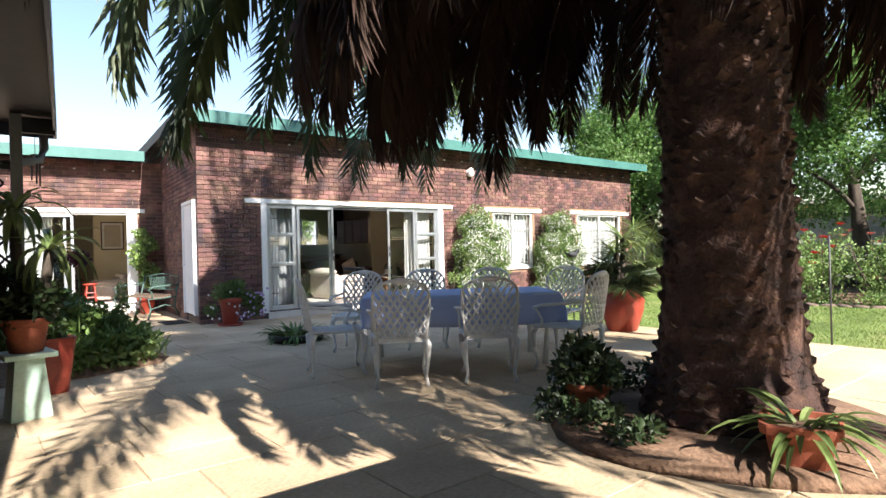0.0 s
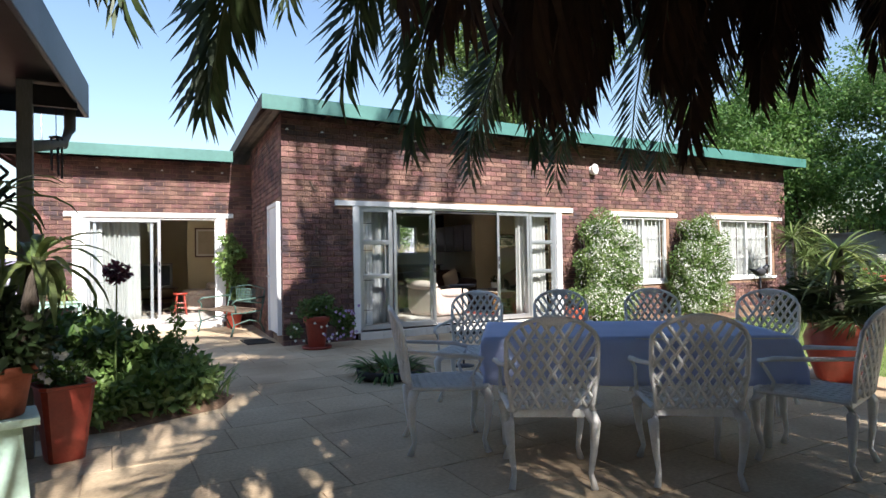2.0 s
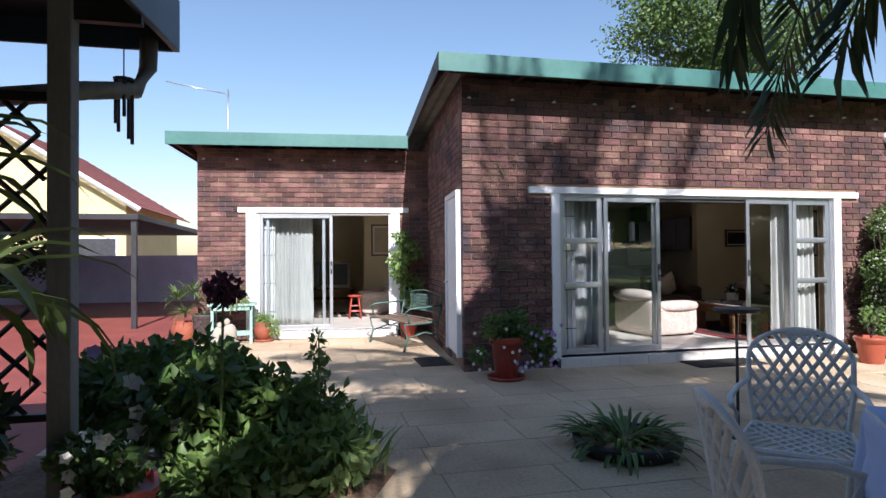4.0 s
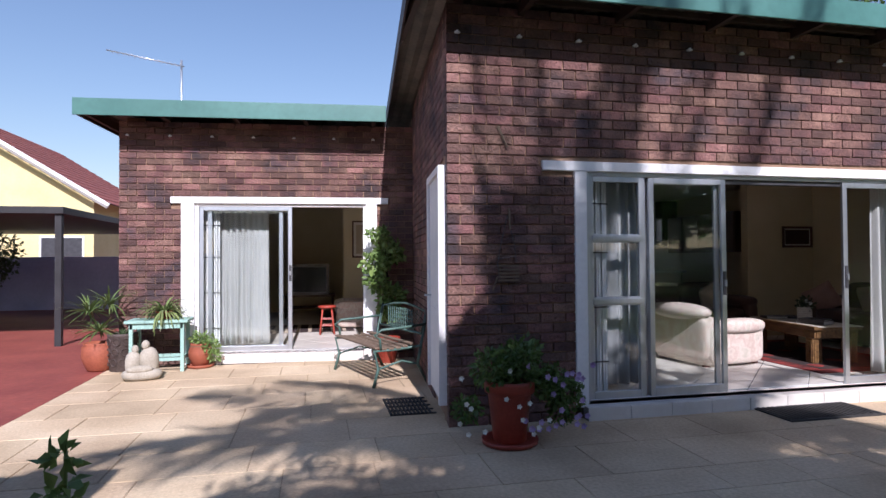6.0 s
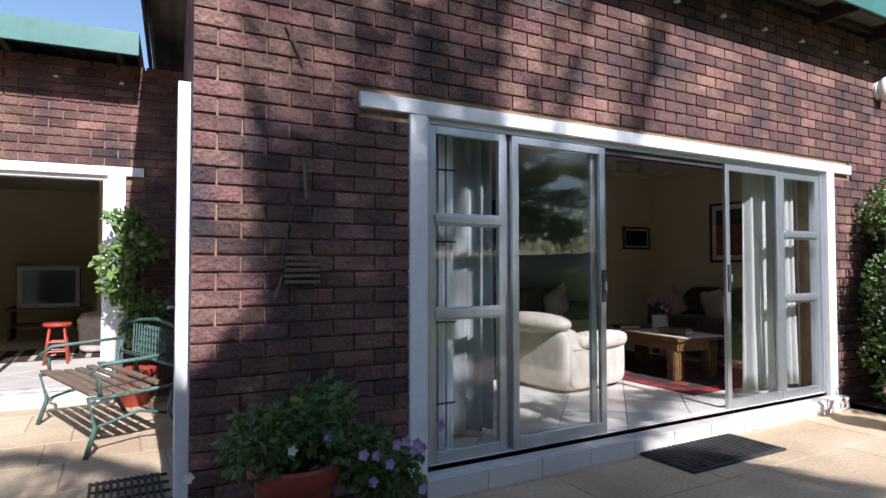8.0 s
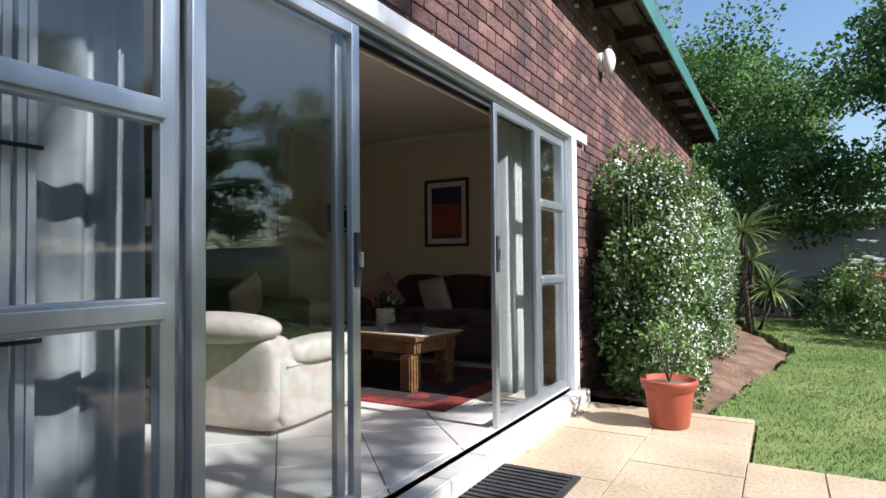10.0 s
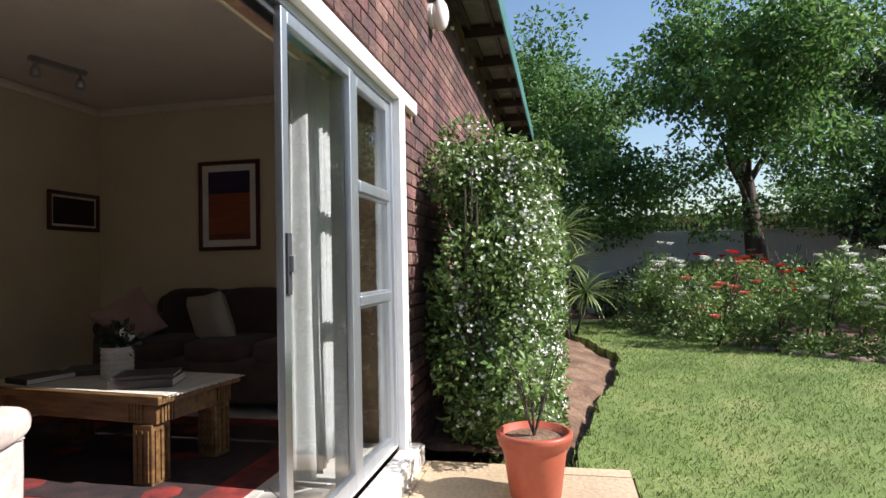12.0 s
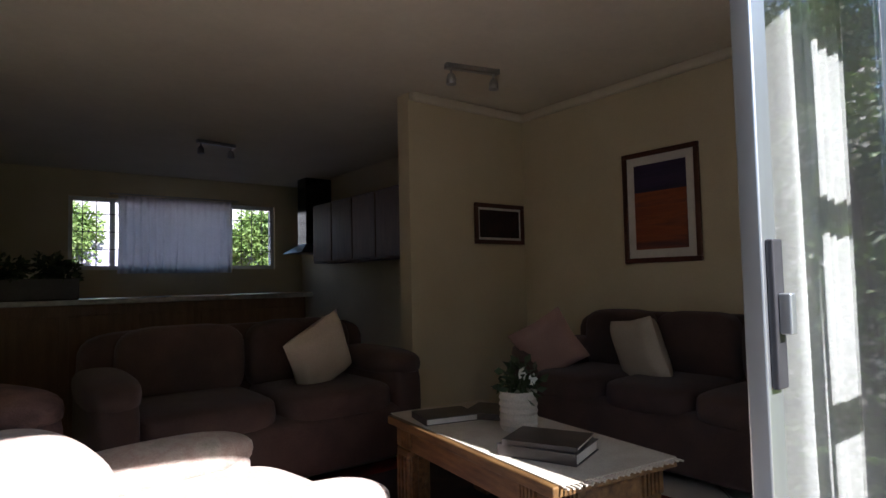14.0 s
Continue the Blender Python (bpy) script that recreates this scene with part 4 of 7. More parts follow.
def hedge(at, rx, ry, h, n, flowers, label, seed):
    """A trained climber: an upright, uneven mass of small leaves set with white stars."""
    rr = np.random.default_rng(seed)
    t = thing("flowering_shrub", label, "shrub", at, group="white jasmine shrubs")
    for i in range(14):
        x, y = rr.uniform(-rx * 0.8, rx * 0.8), rr.uniform(-ry * 0.3, ry * 0.6)
        part("stem", MB().tube([(x * 0.5, y * 0.5, -0.05), (x * 0.8, y, h * 0.4), (x, y * 0.8, h * rr.uniform(0.7, 0.92))], [0.014, 0.01, 0.005], 5), M["bark"], t)
    cs, rd = [], []
    for i in range(210):
        z = h * (0.04 + 0.96 * ((i * 0.618) % 1.0))
        k = 1.0 - 0.42 * (z / h) ** 3
        x = rr.uniform(-1, 1)
        k *= 0.88 + 0.16 * math.sin(5.5 * z + 2.4 * math.copysign(1, x) + seed)
        cs.append((x * rx * k * 0.85, rr.uniform(-0.75, 0.75) * ry * (1 - 0.25 * x * x), z * (0.96 - 0.2 * x * x + 0.05 * math.sin(9 * x + seed))))
        rd.append([rr.uniform(0.09, 0.25)] * 3)
    part("foliage", leaf_mass(int(n * 0.9), cs, rd, 0.05, M["leaf"], "foliage", 0.35, -0.05), None, t)
    part("young_leaves", leaf_mass(int(n * 1.0), cs, np.array(rd) * 1.04, 0.042, M["leaf_light"], "young_leaves", 0.75, -0.1), None, t)
    cs2, rd2 = np.array(cs), np.array(rd)
    pick = rr.integers(0, len(cs2), flowers)
    q = unit(flowers)
    q[:, 1] = -np.abs(q[:, 1])
    q[:, 2] = np.abs(q[:, 2]) * 0.8 - 0.15
    q /= np.linalg.norm(q, axis=1, keepdims=True)
    p = cs2[pick] + q * rd2[pick] * rr.uniform(0.85, 1.08, (flowers, 1))
    t1 = np.cross(q, unit(flowers))
    t1 /= np.linalg.norm(t1, axis=1, keepdims=True)
    t2 = np.cross(q, t1)
    size = rr.uniform(0.009, 0.016, flowers)
    vs, fs = [], []
    for k in range(5):
        a = 2 * math.pi * k / 5
        d = q * 0.2 + t1 * math.cos(a) + t2 * math.sin(a)
        v, f = cards(p, d, q, size, size * 0.85, 0.0, 0.05)
        fs.append(f + sum(len(w) for w in vs))
        vs.append(v)
    part("blossom", np_mesh("blossom", np.concatenate(vs), np.concatenate(fs), M["petal_white"]), None, t, "small white star flowers")


hedge((8.68, 9.42, 0.0), 0.78, 0.42, 2.02, 27000, 10000, "dense climbing jasmine shrub covered in white blossom", 1)
hedge((11.45, 9.4, 0.0), 0.85, 0.42, 2.1, 20000, 6500, "dense climbing jasmine shrub between two windows", 2)


def strap_plant(parent, n, length, width, spread, material, seed, z=0.0, bend=0.5, name="leaf", up=0.9, base_r=0.04):
    """A rosette of long arching strap leaves, each a blade of four pieces, in one mesh."""
    rr = random.Random(seed)
    mb = MB()
    for i in range(n):
        a = rr.uniform(0, 6.283)
        e = rr.uniform(up - spread, up + 0.35)
        L, w = length * rr.uniform(0.65, 1.1), width * rr.uniform(0.8, 1.15)
        c, s = math.cos(a), math.sin(a)
        r, h, ang = base_r * rr.random(), z, e
        pts = []
        for k in range(6):
            t = k / 5
            ww = w * (0.6 + 1.0 * t) if t < 0.35 else w * (1.0 - ((t - 0.35) / 0.65) ** 2 * 0.97)
            pts.append((r, h, ww))
            r += math.cos(ang) * L / 5
            h += math.sin(ang) * L / 5
            ang -= bend * rr.uniform(0.5, 1.2) * 0.55
        vs = []
        for r_, h_, ww in pts:
            vs += [(r_ * c - s * ww / 2, r_ * s + c * ww / 2, h_ + ww * 0.18), (r_ * c, r_ * s, h_), (r_ * c + s * ww / 2, r_ * s - c * ww / 2, h_ + ww * 0.18)]
        mb.add(vs, [q for k in range(5) for q in ((3 * k, 3 * k + 1, 3 * k + 4, 3 * k + 3), (3 * k + 1, 3 * k + 2, 3 * k + 5, 3 * k + 4))])
    return part(name, mb, M[material], parent)


def yucca(name, at, label, heads, seed, n=45, length=0.75, width=0.035, material="strap", group="", bend=0.35):
    t = thing(name, label, "plant", at, group=group)
    for i, (x, y, h) in enumerate(heads):
        part("stem", MB().tube([(x * 0.3, y * 0.3, -0.05), (x * 0.8, y * 0.8, h * 0.5), (x, y, h)], [0.05, 0.04, 0.035], 8), M["bark"], t, smooth=True)
        lf = strap_plant(t, n, length, width, 1.2, material, seed + i, 0.0, bend, "leaf_rosette", 0.7)
        lf.location = (x, y, h)
    return t


yucca("yucca", (14.6, 8.9, -0.05), "tall spiky yucca beside the house corner", [(0, 0, 1.2), (0.25, -0.3, 0.7), (-0.3, 0.1, 1.7)], 31, 70, 0.85)
yucca("yucca", (16.2, 9.6, -0.05), "spiky yucca behind the house corner", [(0, 0, 1.5), (0.35, 0.2, 1.0)], 35, 60, 0.85)


def rose_bush(at, h, r, seed, petals, blooms, label):
    rr = np.random.default_rng(seed)
    t = thing("rose_bush", label, "rose bush", at, group="rose bushes")
    for i in range(7):
        a = rr.uniform(0, 6.28)
        part("stem", MB().tube([(0, 0, -0.1), (0.4 * r * math.cos(a), 0.4 * r * math.sin(a), h * 0.5), (0.8 * r * math.cos(a), 0.8 * r * math.sin(a), h * 0.95)], [0.012, 0.009, 0.005], 4), M["bark"], t)
    cs = np.stack([rr.normal(0, 0.5 * r, 16), rr.normal(0, 0.5 * r, 16), rr.uniform(0.2 * h, h * 0.9, 16)], 1)
    part("foliage", leaf_mass(1100, cs, np.full((16, 3), 0.28 * r + 0.05), 0.075, M["leaf_light"], "foliage", 0.2), None, t)
    for i in range(blooms):
        k = rr.integers(0, 16)
        p = cs[k] + np.array([rr.normal(0, 0.12), -abs(rr.normal(0, 0.15)), 0.22 * r + rr.uniform(0.0, 0.18)])
        fl = MB()
        for lay, (rad, up) in enumerate(((0.07, 0.75), (0.055, 1.1), (0.035, 1.7))):
            for q in range(5):
                a = 2 * math.pi * q / 5 + lay * 0.6
                c, s = math.cos(a), math.sin(a)
                fl.add([(p[0], p[1], p[2]), (p[0] + rad * (c - 0.5 * s), p[1] + rad * (s + 0.5 * c), p[2] + rad * up), (p[0] + rad * 1.25 * c, p[1] + rad * 1.25 * s, p[2] + rad * up * 0.8), (p[0] + rad * (c + 0.5 * s), p[1] + rad * (s - 0.5 * c), p[2] + rad * up)], [(0, 1, 2), (0, 2, 3)])
        part("rose", fl, M[petals], t)
    return t


rr = random.Random(21)
spots = [(16.1, 7.2), (15.1, 7.0), (14.2, 6.3), (13.5, 6.9), (16.4, 7.2), (13.3, 5.6), (14.4, 5.3), (15.6, 6.0), (12.8, 4.7), (13.8, 4.3), (12.7, 3.6), (13.9, 3.1), (15.2, 4.3), (12.6, 2.4), (13.6, 1.7), (12.8, 0.9), (13.9, 0.2), (12.9, -0.7), (16.8, 6.4), (16.6, 5.0), (15.4, 2.6), (17.4, 7.0)]
for i, (x, y) in enumerate(spots):
    kind = ("petal_white", "petal_white", "petal_red", "petal_pink")[i % 4]
    word = {"petal_white": "white", "petal_red": "red", "petal_pink": "pink"}[kind]
    rose_bush((x + rr.uniform(-0.15, 0.15), y, -0.1), rr.uniform(1.15, 1.6), rr.uniform(0.5, 0.7), 40 + i, kind, 16 if kind == "petal_white" else 9, "leafy rose bush with %s blooms in the flower bed" % word)
for i, (x, y, s) in enumerate(((12.2, 5.2, 0.3), (12.55, 5.75, 0.28), (13.1, 6.15, 0.3), (13.9, 6.75, 0.32), (14.6, 7.25, 0.3), (12.0, 4.4, 0.3), (11.9, 3.5, 0.3), (11.95, 2.4, 0.3), (15.4, 7.7, 0.3), (12.1, 1.4, 0.3))):
    b = thing("border_plant", "low grey-green border plant at the bed's edge", "plant", (x + 0.2, y, -0.12), group="border plants")
    part("foliage", leaf_mass(900, [(0, 0, s * 0.6), (0.15, 0.2, s * 0.5), (-0.1, 0.25, s * 0.55), (0.1, -0.2, s * 0.5)], [[s, s, s * 0.7]] * 4, 0.06, M["leaf_light" if i % 2 else "leaf"], "foliage", 0.2), None, b)
# edging stones of the rose bed
stone_m = mat("edging_stone", [(0.13, 0.09, 0.07), (0.24, 0.17, 0.13)], 5, 0.9, fine=0.25, bump=0.5, random=0.2)
sm = MB().blob((0, 0, 0), (0.15, 0.09, 0.07), 6, 3.0).mesh("edging_stone", stone_m, True)
yy = 0.4
while yy < 7.9:
    e = solo("edging_stone", sm, None, "rough brown stone edging the rose bed", "stone", "edging stones")
    e.matrix_basis = pose(rose_edge(yy) + 0.12, yy, -0.06, rr.uniform(-8, 8), rr.uniform(-8, 8), rr.uniform(60, 120))
    yy += 0.26

# boundary wall with posts and a spiked rail
bw = thing("wall_boundary", "white plastered boundary wall with dark stains", "wall", kind="structure")
part("wall_panel", MB().box(20.2, 20.4, -30, 40, -0.2, 1.85), M["render_white"], bw, bevel=0.01)
part("coping", MB().box(20.16, 20.44, -30, 40, 1.85, 1.9), M["render_white"], bw, bevel=0.008)
yy = -6.0
while yy < 12:
    part("spike", MB().box(20.29, 20.31, yy, yy + 0.02, 1.9, 2.12), M["darkalu"], bw)
    yy += 0.12
part("rail", MB().box(20.285, 20.315, -6, 12, 1.99, 2.01), M["darkalu"], bw)
bwn = thing("wall_boundary_north", "white plastered boundary wall behind the garden", "wall", kind="structure")
part("wall_panel", MB().box(-30, 20.2, -22.2, -22, -0.2, 1.9), M["render_white"], bwn, bevel=0.01)
nh = thing("house", "beige neighbouring house behind the boundary wall", "house", (31, 6, 0))
part("wall", MB().box(-2, 4, -9, 9, -0.2, 2.9), M["yellow"], nh, bevel=0.01)
part("roof", MB().add([(-2.3, -9.5, 2.85), (4.3, -9.5, 2.85), (4.3, 9.5, 2.85), (-2.3, 9.5, 2.85), (1, -9.5, 3.2), (1, 9.5, 3.2)], [(0, 3, 5, 4), (1, 4, 5, 2), (0, 4, 1), (3, 2, 5), (0, 1, 2, 3)]), M["soffit"], nh)

TREES = [((18.6, 10.3, 0), 9.0, 3.8, 3, 21000, "tall spreading green shade tree beside the wall"), ((19.0, 4.6, 0), 8.0, 3.6, 4, 19000, "tall spreading green shade tree behind roses"),
         ((21.5, -3.5, 0), 8.0, 3.6, 6, 24000, "dense green garden tree beyond the lawn"), ((23.5, 14.5, 0), 10.0, 4.5, 7, 22000, "tall green tree behind the house"),
         ((23.0, 8.0, 0), 9.0, 4.6, 8, 26000, "tall green tree beyond the boundary wall"), ((24, -1, 0), 10.0, 5, 9, 20000, "tall green tree beyond the boundary wall")]
for at, h, sp, sd, nl, lab in TREES:
    tree(at, h, sp, sd, nl, lab, low=0.13)
tree((17.9, 1.2, 0), 6.0, 2.2, 11, 20000, "dark red-leaved tree with scarlet flowers", 0.11, "leaf_dark", 0.25)
tree((23.0, 31.0, 0), 17.5, 6.2, 12, 26000, "huge rounded tree behind the main roof", 0.22, "leaf", 0.25, clump=0.3)
for at, h, sp, sd, lab in (((9.5, -13.5, 0), 12, 4.8, 13, "tall green tree across the lawn"), ((15.5, -13.0, 0), 11, 4.8, 14, "tall green tree across the lawn"), ((4.0, -15.0, 0), 12, 5, 15, "tall green tree across the lawn"), ((20.5, -13, 0), 11.5, 5, 18, "tall green tree across the lawn")):
    tree(at, h, sp, sd, 17000, lab, 0.26)
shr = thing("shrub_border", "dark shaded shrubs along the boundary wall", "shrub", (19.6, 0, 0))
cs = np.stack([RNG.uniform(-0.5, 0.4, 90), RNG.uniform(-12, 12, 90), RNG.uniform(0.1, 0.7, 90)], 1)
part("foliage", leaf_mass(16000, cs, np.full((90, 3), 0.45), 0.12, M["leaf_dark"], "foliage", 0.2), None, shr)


# ---- garden table and chairs ----
def lattice(mb, inside, w, z0, z1, pitch, bar, place):
    """Crossing diagonal bars, kept where inside(x, z); place(x, z) gives the point in space."""
    for sgn in (1, -1):
        k = -6.0
        while k < 6.0:
            run = []
            n = 60
            for i in range(n + 1):
                z = z0 + (z1 - z0) * i / n
                x = sgn * (z - z0) * 0.62 + k * pitch
                if abs(x) <= w + 0.02 and inside(x, z):
                    run.append((x, z))
                else:
                    if len(run) > 3:
                        mb.tube([place(*p) for p in run[::4] + [run[-1]]], bar, 4)
                    run = []
            if len(run) > 3:
                mb.tube([place(*p) for p in run[::4] + [run[-1]]], bar, 4)
            k += 1


def garden_chair():
    """Cast chair: arched lattice back, lattice seat, scroll arms, four cabriole legs. It faces +y."""
    c = thing("garden_chair", "white cast metal garden chair with lattice back", "chair", group="chairs round the garden table")
    w = 0.235
    back = lambda x, z: (x, -0.235 - 0.16 * (z - 0.43) - 0.05 * (1 - (x / 0.26) ** 2), z)

    def half(z):
        if z < 0.8:
            return w - 0.03 + 0.03 * min(1, (z - 0.43) / 0.2)
        t = (z - 0.8) / 0.15
        return w * math.sqrt(max(0, 1 - t * t * 0.98))

    lat = MB()
    lattice(lat, lambda x, z: abs(x) < half(z), w, 0.45, 0.95, 0.06, 0.0115, back)
    zs = [0.43 + 0.37 * i / 8 for i in range(9)]
    edge = [back(-half(z), z) for z in zs] + [back(-w * math.cos(a), 0.8 + 0.15 * math.sin(a)) for a in [math.pi * i / 14 for i in range(1, 14)]] + [back(half(z), z) for z in zs[::-1]]
    b = part("backrest", lat, M["iron_white"], c, smooth=True)
    part("back_frame", MB().tube(edge, 0.014, 6), M["iron_white"], b, smooth=True)
    part("crest", MB().blob(back(0, 0.935), (0.09, 0.014, 0.03), 6), M["iron_white"], b, smooth=True)
    seat = MB()
    sp = lambda x, z: (x, z, 0.435)
    lattice(seat, lambda x, z: abs(x) < 0.22 + 0.03 * (z + 0.23) / 0.45, 0.26, -0.23, 0.23, 0.058, 0.008, sp)
    so = part("seat", seat, M["iron_white"], c, smooth=True)
    part("seat_frame", MB().tube([(-0.22, -0.235, 0.43), (-0.25, 0.2, 0.43), (-0.18, 0.245, 0.43), (0.18, 0.245, 0.43), (0.25, 0.2, 0.43), (0.22, -0.235, 0.43), (-0.22, -0.235, 0.43)], 0.015, 6)
         .box(-0.21, 0.21, 0.235, 0.25, 0.385, 0.43).box(-0.2, 0.2, -0.245, -0.23, 0.39, 0.43), M["iron_white"], so, smooth=False)
    for s in (-1, 1):
        part("armrest", MB().tube([back(s * 0.225, 0.68), (s * 0.27, -0.08, 0.66), (s * 0.285, 0.1, 0.645), (s * 0.27, 0.19, 0.62), (s * 0.25, 0.17, 0.58), (s * 0.255, 0.12, 0.5), (s * 0.245, 0.14, 0.44)], [0.012, 0.014, 0.016, 0.015, 0.012, 0.011, 0.012], 7), M["iron_white"], c, smooth=True)
        part("leg", MB().tube([(s * 0.2, 0.2, 0.43), (s * 0.235, 0.235, 0.36), (s * 0.225, 0.225, 0.2), (s * 0.205, 0.205, 0.08), (s * 0.225, 0.23, 0.0)], [0.036, 0.032, 0.02, 0.014, 0.02], 7), M["iron_white"], c, smooth=True)
        part("leg", MB().tube([(s * 0.19, -0.22, 0.43), (s * 0.225, -0.25, 0.36), (s * 0.215, -0.245, 0.2), (s * 0.2, -0.235, 0.08), (s * 0.215, -0.265, 0.0)], [0.036, 0.03, 0.02, 0.014, 0.02], 7), M["iron_white"], c, smooth=True)
    c.scale = (1.05, 1.05, 1.0)
    return c


TC, TA = Vector((3.38, 4.06, 0)), math.radians(-35.0)
TU, TV = Vector((math.cos(TA), math.sin(TA), 0)), Vector((-math.sin(TA), math.cos(TA), 0))
chair = garden_chair()
seats = [(-0.62, -0.9, 2), (0.2, -0.86, -4), (-1.26, -0.38, -77), (-1.16, 1.0, 170), (-0.3, 1.0, 180), (0.55, 1.0, 178), (1.25, 0.72, 140), (1.02, -0.62, 48)]
for i, (u, v_, ang) in enumerate(seats):
    p = TC + TU * u + TV * v_
    m = pose(p.x, p.y, 0, 0, 0, -35.0 + ang)
    if i == 0:
        chair.matrix_basis = m @ Matrix.Diagonal((1.05, 1.05, 1.0, 1))
    else:
        copy_thing(chair, m)
gt = thing("garden_table", "long garden table hidden under a cloth", "table", (TC.x, TC.y, 0), -35.0)
part("tabletop", MB().box(-1.0, 1.0, -0.5, 0.5, 0.7, 0.735), M["iron_white"], gt, bevel=0.01)
for a in (-0.85, 0.85):
    for b in (-0.38, 0.38):
        part("leg", MB().tube([(a, b, 0.7), (a * 1.03, b * 1.05, 0.4), (a, b, 0.0)], [0.03, 0.024, 0.03], 8), M["iron_white"], gt, smooth=True)
cl = MB()
nx, ny = 48, 30
for j in range(ny + 1):
    for i in range(nx + 1):
        x, y = -1.32 + 2.64 * i / nx, -0.82 + 1.64 * j / ny
        ox, oy = max(0, abs(x) - 1.01), max(0, abs(y) - 0.51)
        drop = min(0.34, math.hypot(ox, oy) * (1.0 if ox == 0 or oy == 0 else 0.95))
        wave = 0.028 * math.sin(9 * x + 5 * y) * min(1, drop / 0.2)
        px = math.copysign(min(abs(x), 1.01) + (0.05 * ox + wave if ox else 0), x)
        py = math.copysign(min(abs(y), 0.51) + (0.05 * oy + wave if oy else 0), y)
        cl.v.append((px, py, 0.742 - drop + 0.0015 * math.sin(11 * x) * math.sin(13 * y)))
cl.f = [(j * (nx + 1) + i, j * (nx + 1) + i + 1, (j + 1) * (nx + 1) + i + 1, (j + 1) * (nx + 1) + i) for j in range(ny) for i in range(nx)]
co = solo("tablecloth", cl, M["cloth_blue"], "pale blue tablecloth draped over the garden table", "tablecloth", smooth=True, at=(TC.x, TC.y, 0), turn=-35.0)
co.modifiers.new("cloth", "SOLIDIFY").thickness = 0.004

# ---- pots and plants on the patio ----
POT = [(0.62, 0.0), (0.66, 0.02), (0.86, 0.78), (0.88, 0.80), (1.0, 0.81), (1.02, 0.96), (1.0, 1.0), (0.9, 1.0), (0.88, 0.88), (0.2, 0.87)]


def pot_plant(name, at, r, h, material, label, category="potted plant", prof=POT, saucer=False, sq=0.0, turn=0.0, group=""):
    t = thing(name, label, category, at, turn, group)
    z = 0.02 if saucer else 0.0
    part("pot", MB().lathe([(a * r, b * h + z) for a, b in prof], 28, sq=sq), M[material], t, bevel=0.0, smooth=(sq == 0))
    if saucer:
        part("saucer", MB().lathe([(r * 0.85, 0), (r * 1.1, 0.005), (r * 1.15, 0.04), (r * 1.08, 0.04), (r * 0.9, 0.022), (0.01, 0.022)], 24), M[material], t, smooth=True)
    part("soil", MB().lathe([(r * 0.86, h * 0.86 + z), (r * 0.86, h * 0.9 + z), (0.01, h * 0.92 + z)], 20), M["soil"], t)
    return t


def leafy(parent, n, cs, rad, size, material, name="foliage"):
    return part(name, leaf_mass(n, cs, [[q, q, q * 0.8] if not isinstance(q, (list, tuple)) else q for q in rad], size, M[material], name, 0.2), None, parent)


def flowers(parent, pts, size, material, name="flower", petals=5):
    for p in pts:
        fl = MB()
        for q in range(petals):
            a = 2 * math.pi * q / petals
            d = Vector((math.cos(a), -0.45, math.sin(a)))
            s = Vector((-math.sin(a), 0, math.cos(a))) * 0.45
            fl.add([p, Vector(p) + (d * 0.6 + s) * size, Vector(p) + d * size * 1.05, Vector(p) + (d * 0.6 - s) * size], [(0, 1, 2), (0, 2, 3)])
        part(name, fl, M[material], parent)


rq = random.Random(77)
fp = pot_plant("flower_pot", (2.77, 9.4, 0), 0.19, 0.46, "redpot", "red glazed pot of trailing mauve petunias by wall", saucer=True)
leafy(fp, 2600, [(-0.15, -0.05, 0.58), (0.1, 0.0, 0.56), (0.0, -0.1, 0.64), (0.3, -0.05, 0.46), (0.42, -0.02, 0.36), (-0.36, -0.08, 0.3), (0.15, 0.1, 0.68), (0.42, 0.0, 0.2)], [0.17, 0.18, 0.16, 0.16, 0.16, 0.11, 0.13, 0.1], 0.05, "leaf")
flowers(fp, [(rq.uniform(0.05, 0.56), rq.uniform(-0.28, -0.16), rq.uniform(0.12, 0.62)) for i in range(26)], 0.025, "petal_mauve")
flowers(fp, [(rq.uniform(-0.45, 0.3), rq.uniform(-0.28, -0.16), rq.uniform(0.1, 0.6)) for i in range(14)], 0.021, "petal_white")

rp = pot_plant("flower_pot", (7.54, 9.13, 0), 0.185, 0.33, "plasticpot", "terracotta plastic pot with bare twigs on paving", prof=[(0.66, 0), (0.7, 0.02), (0.88, 0.74), (0.9, 0.78), (0.99, 0.8), (1.0, 0.88), (1.04, 0.9), (1.05, 0.98), (1.0, 1.0), (0.93, 1.0), (0.9, 0.86), (0.02, 0.85)])
for i in range(16):
    a, s = rq.uniform(0, 6.28), rq.uniform(0.1, 0.3)
    part("twig", MB().tube([(0, 0, 0.3), (0.04 * math.cos(a), 0.04 * math.sin(a), 0.42), (s * 0.45 * math.cos(a), s * 0.45 * math.sin(a), 0.42 + s)], [0.005, 0.004, 0.002], 4), M["bark"], rp)
leafy(rp, 140, [(0, 0, 0.6)], [0.14], 0.05, "leaf_light")

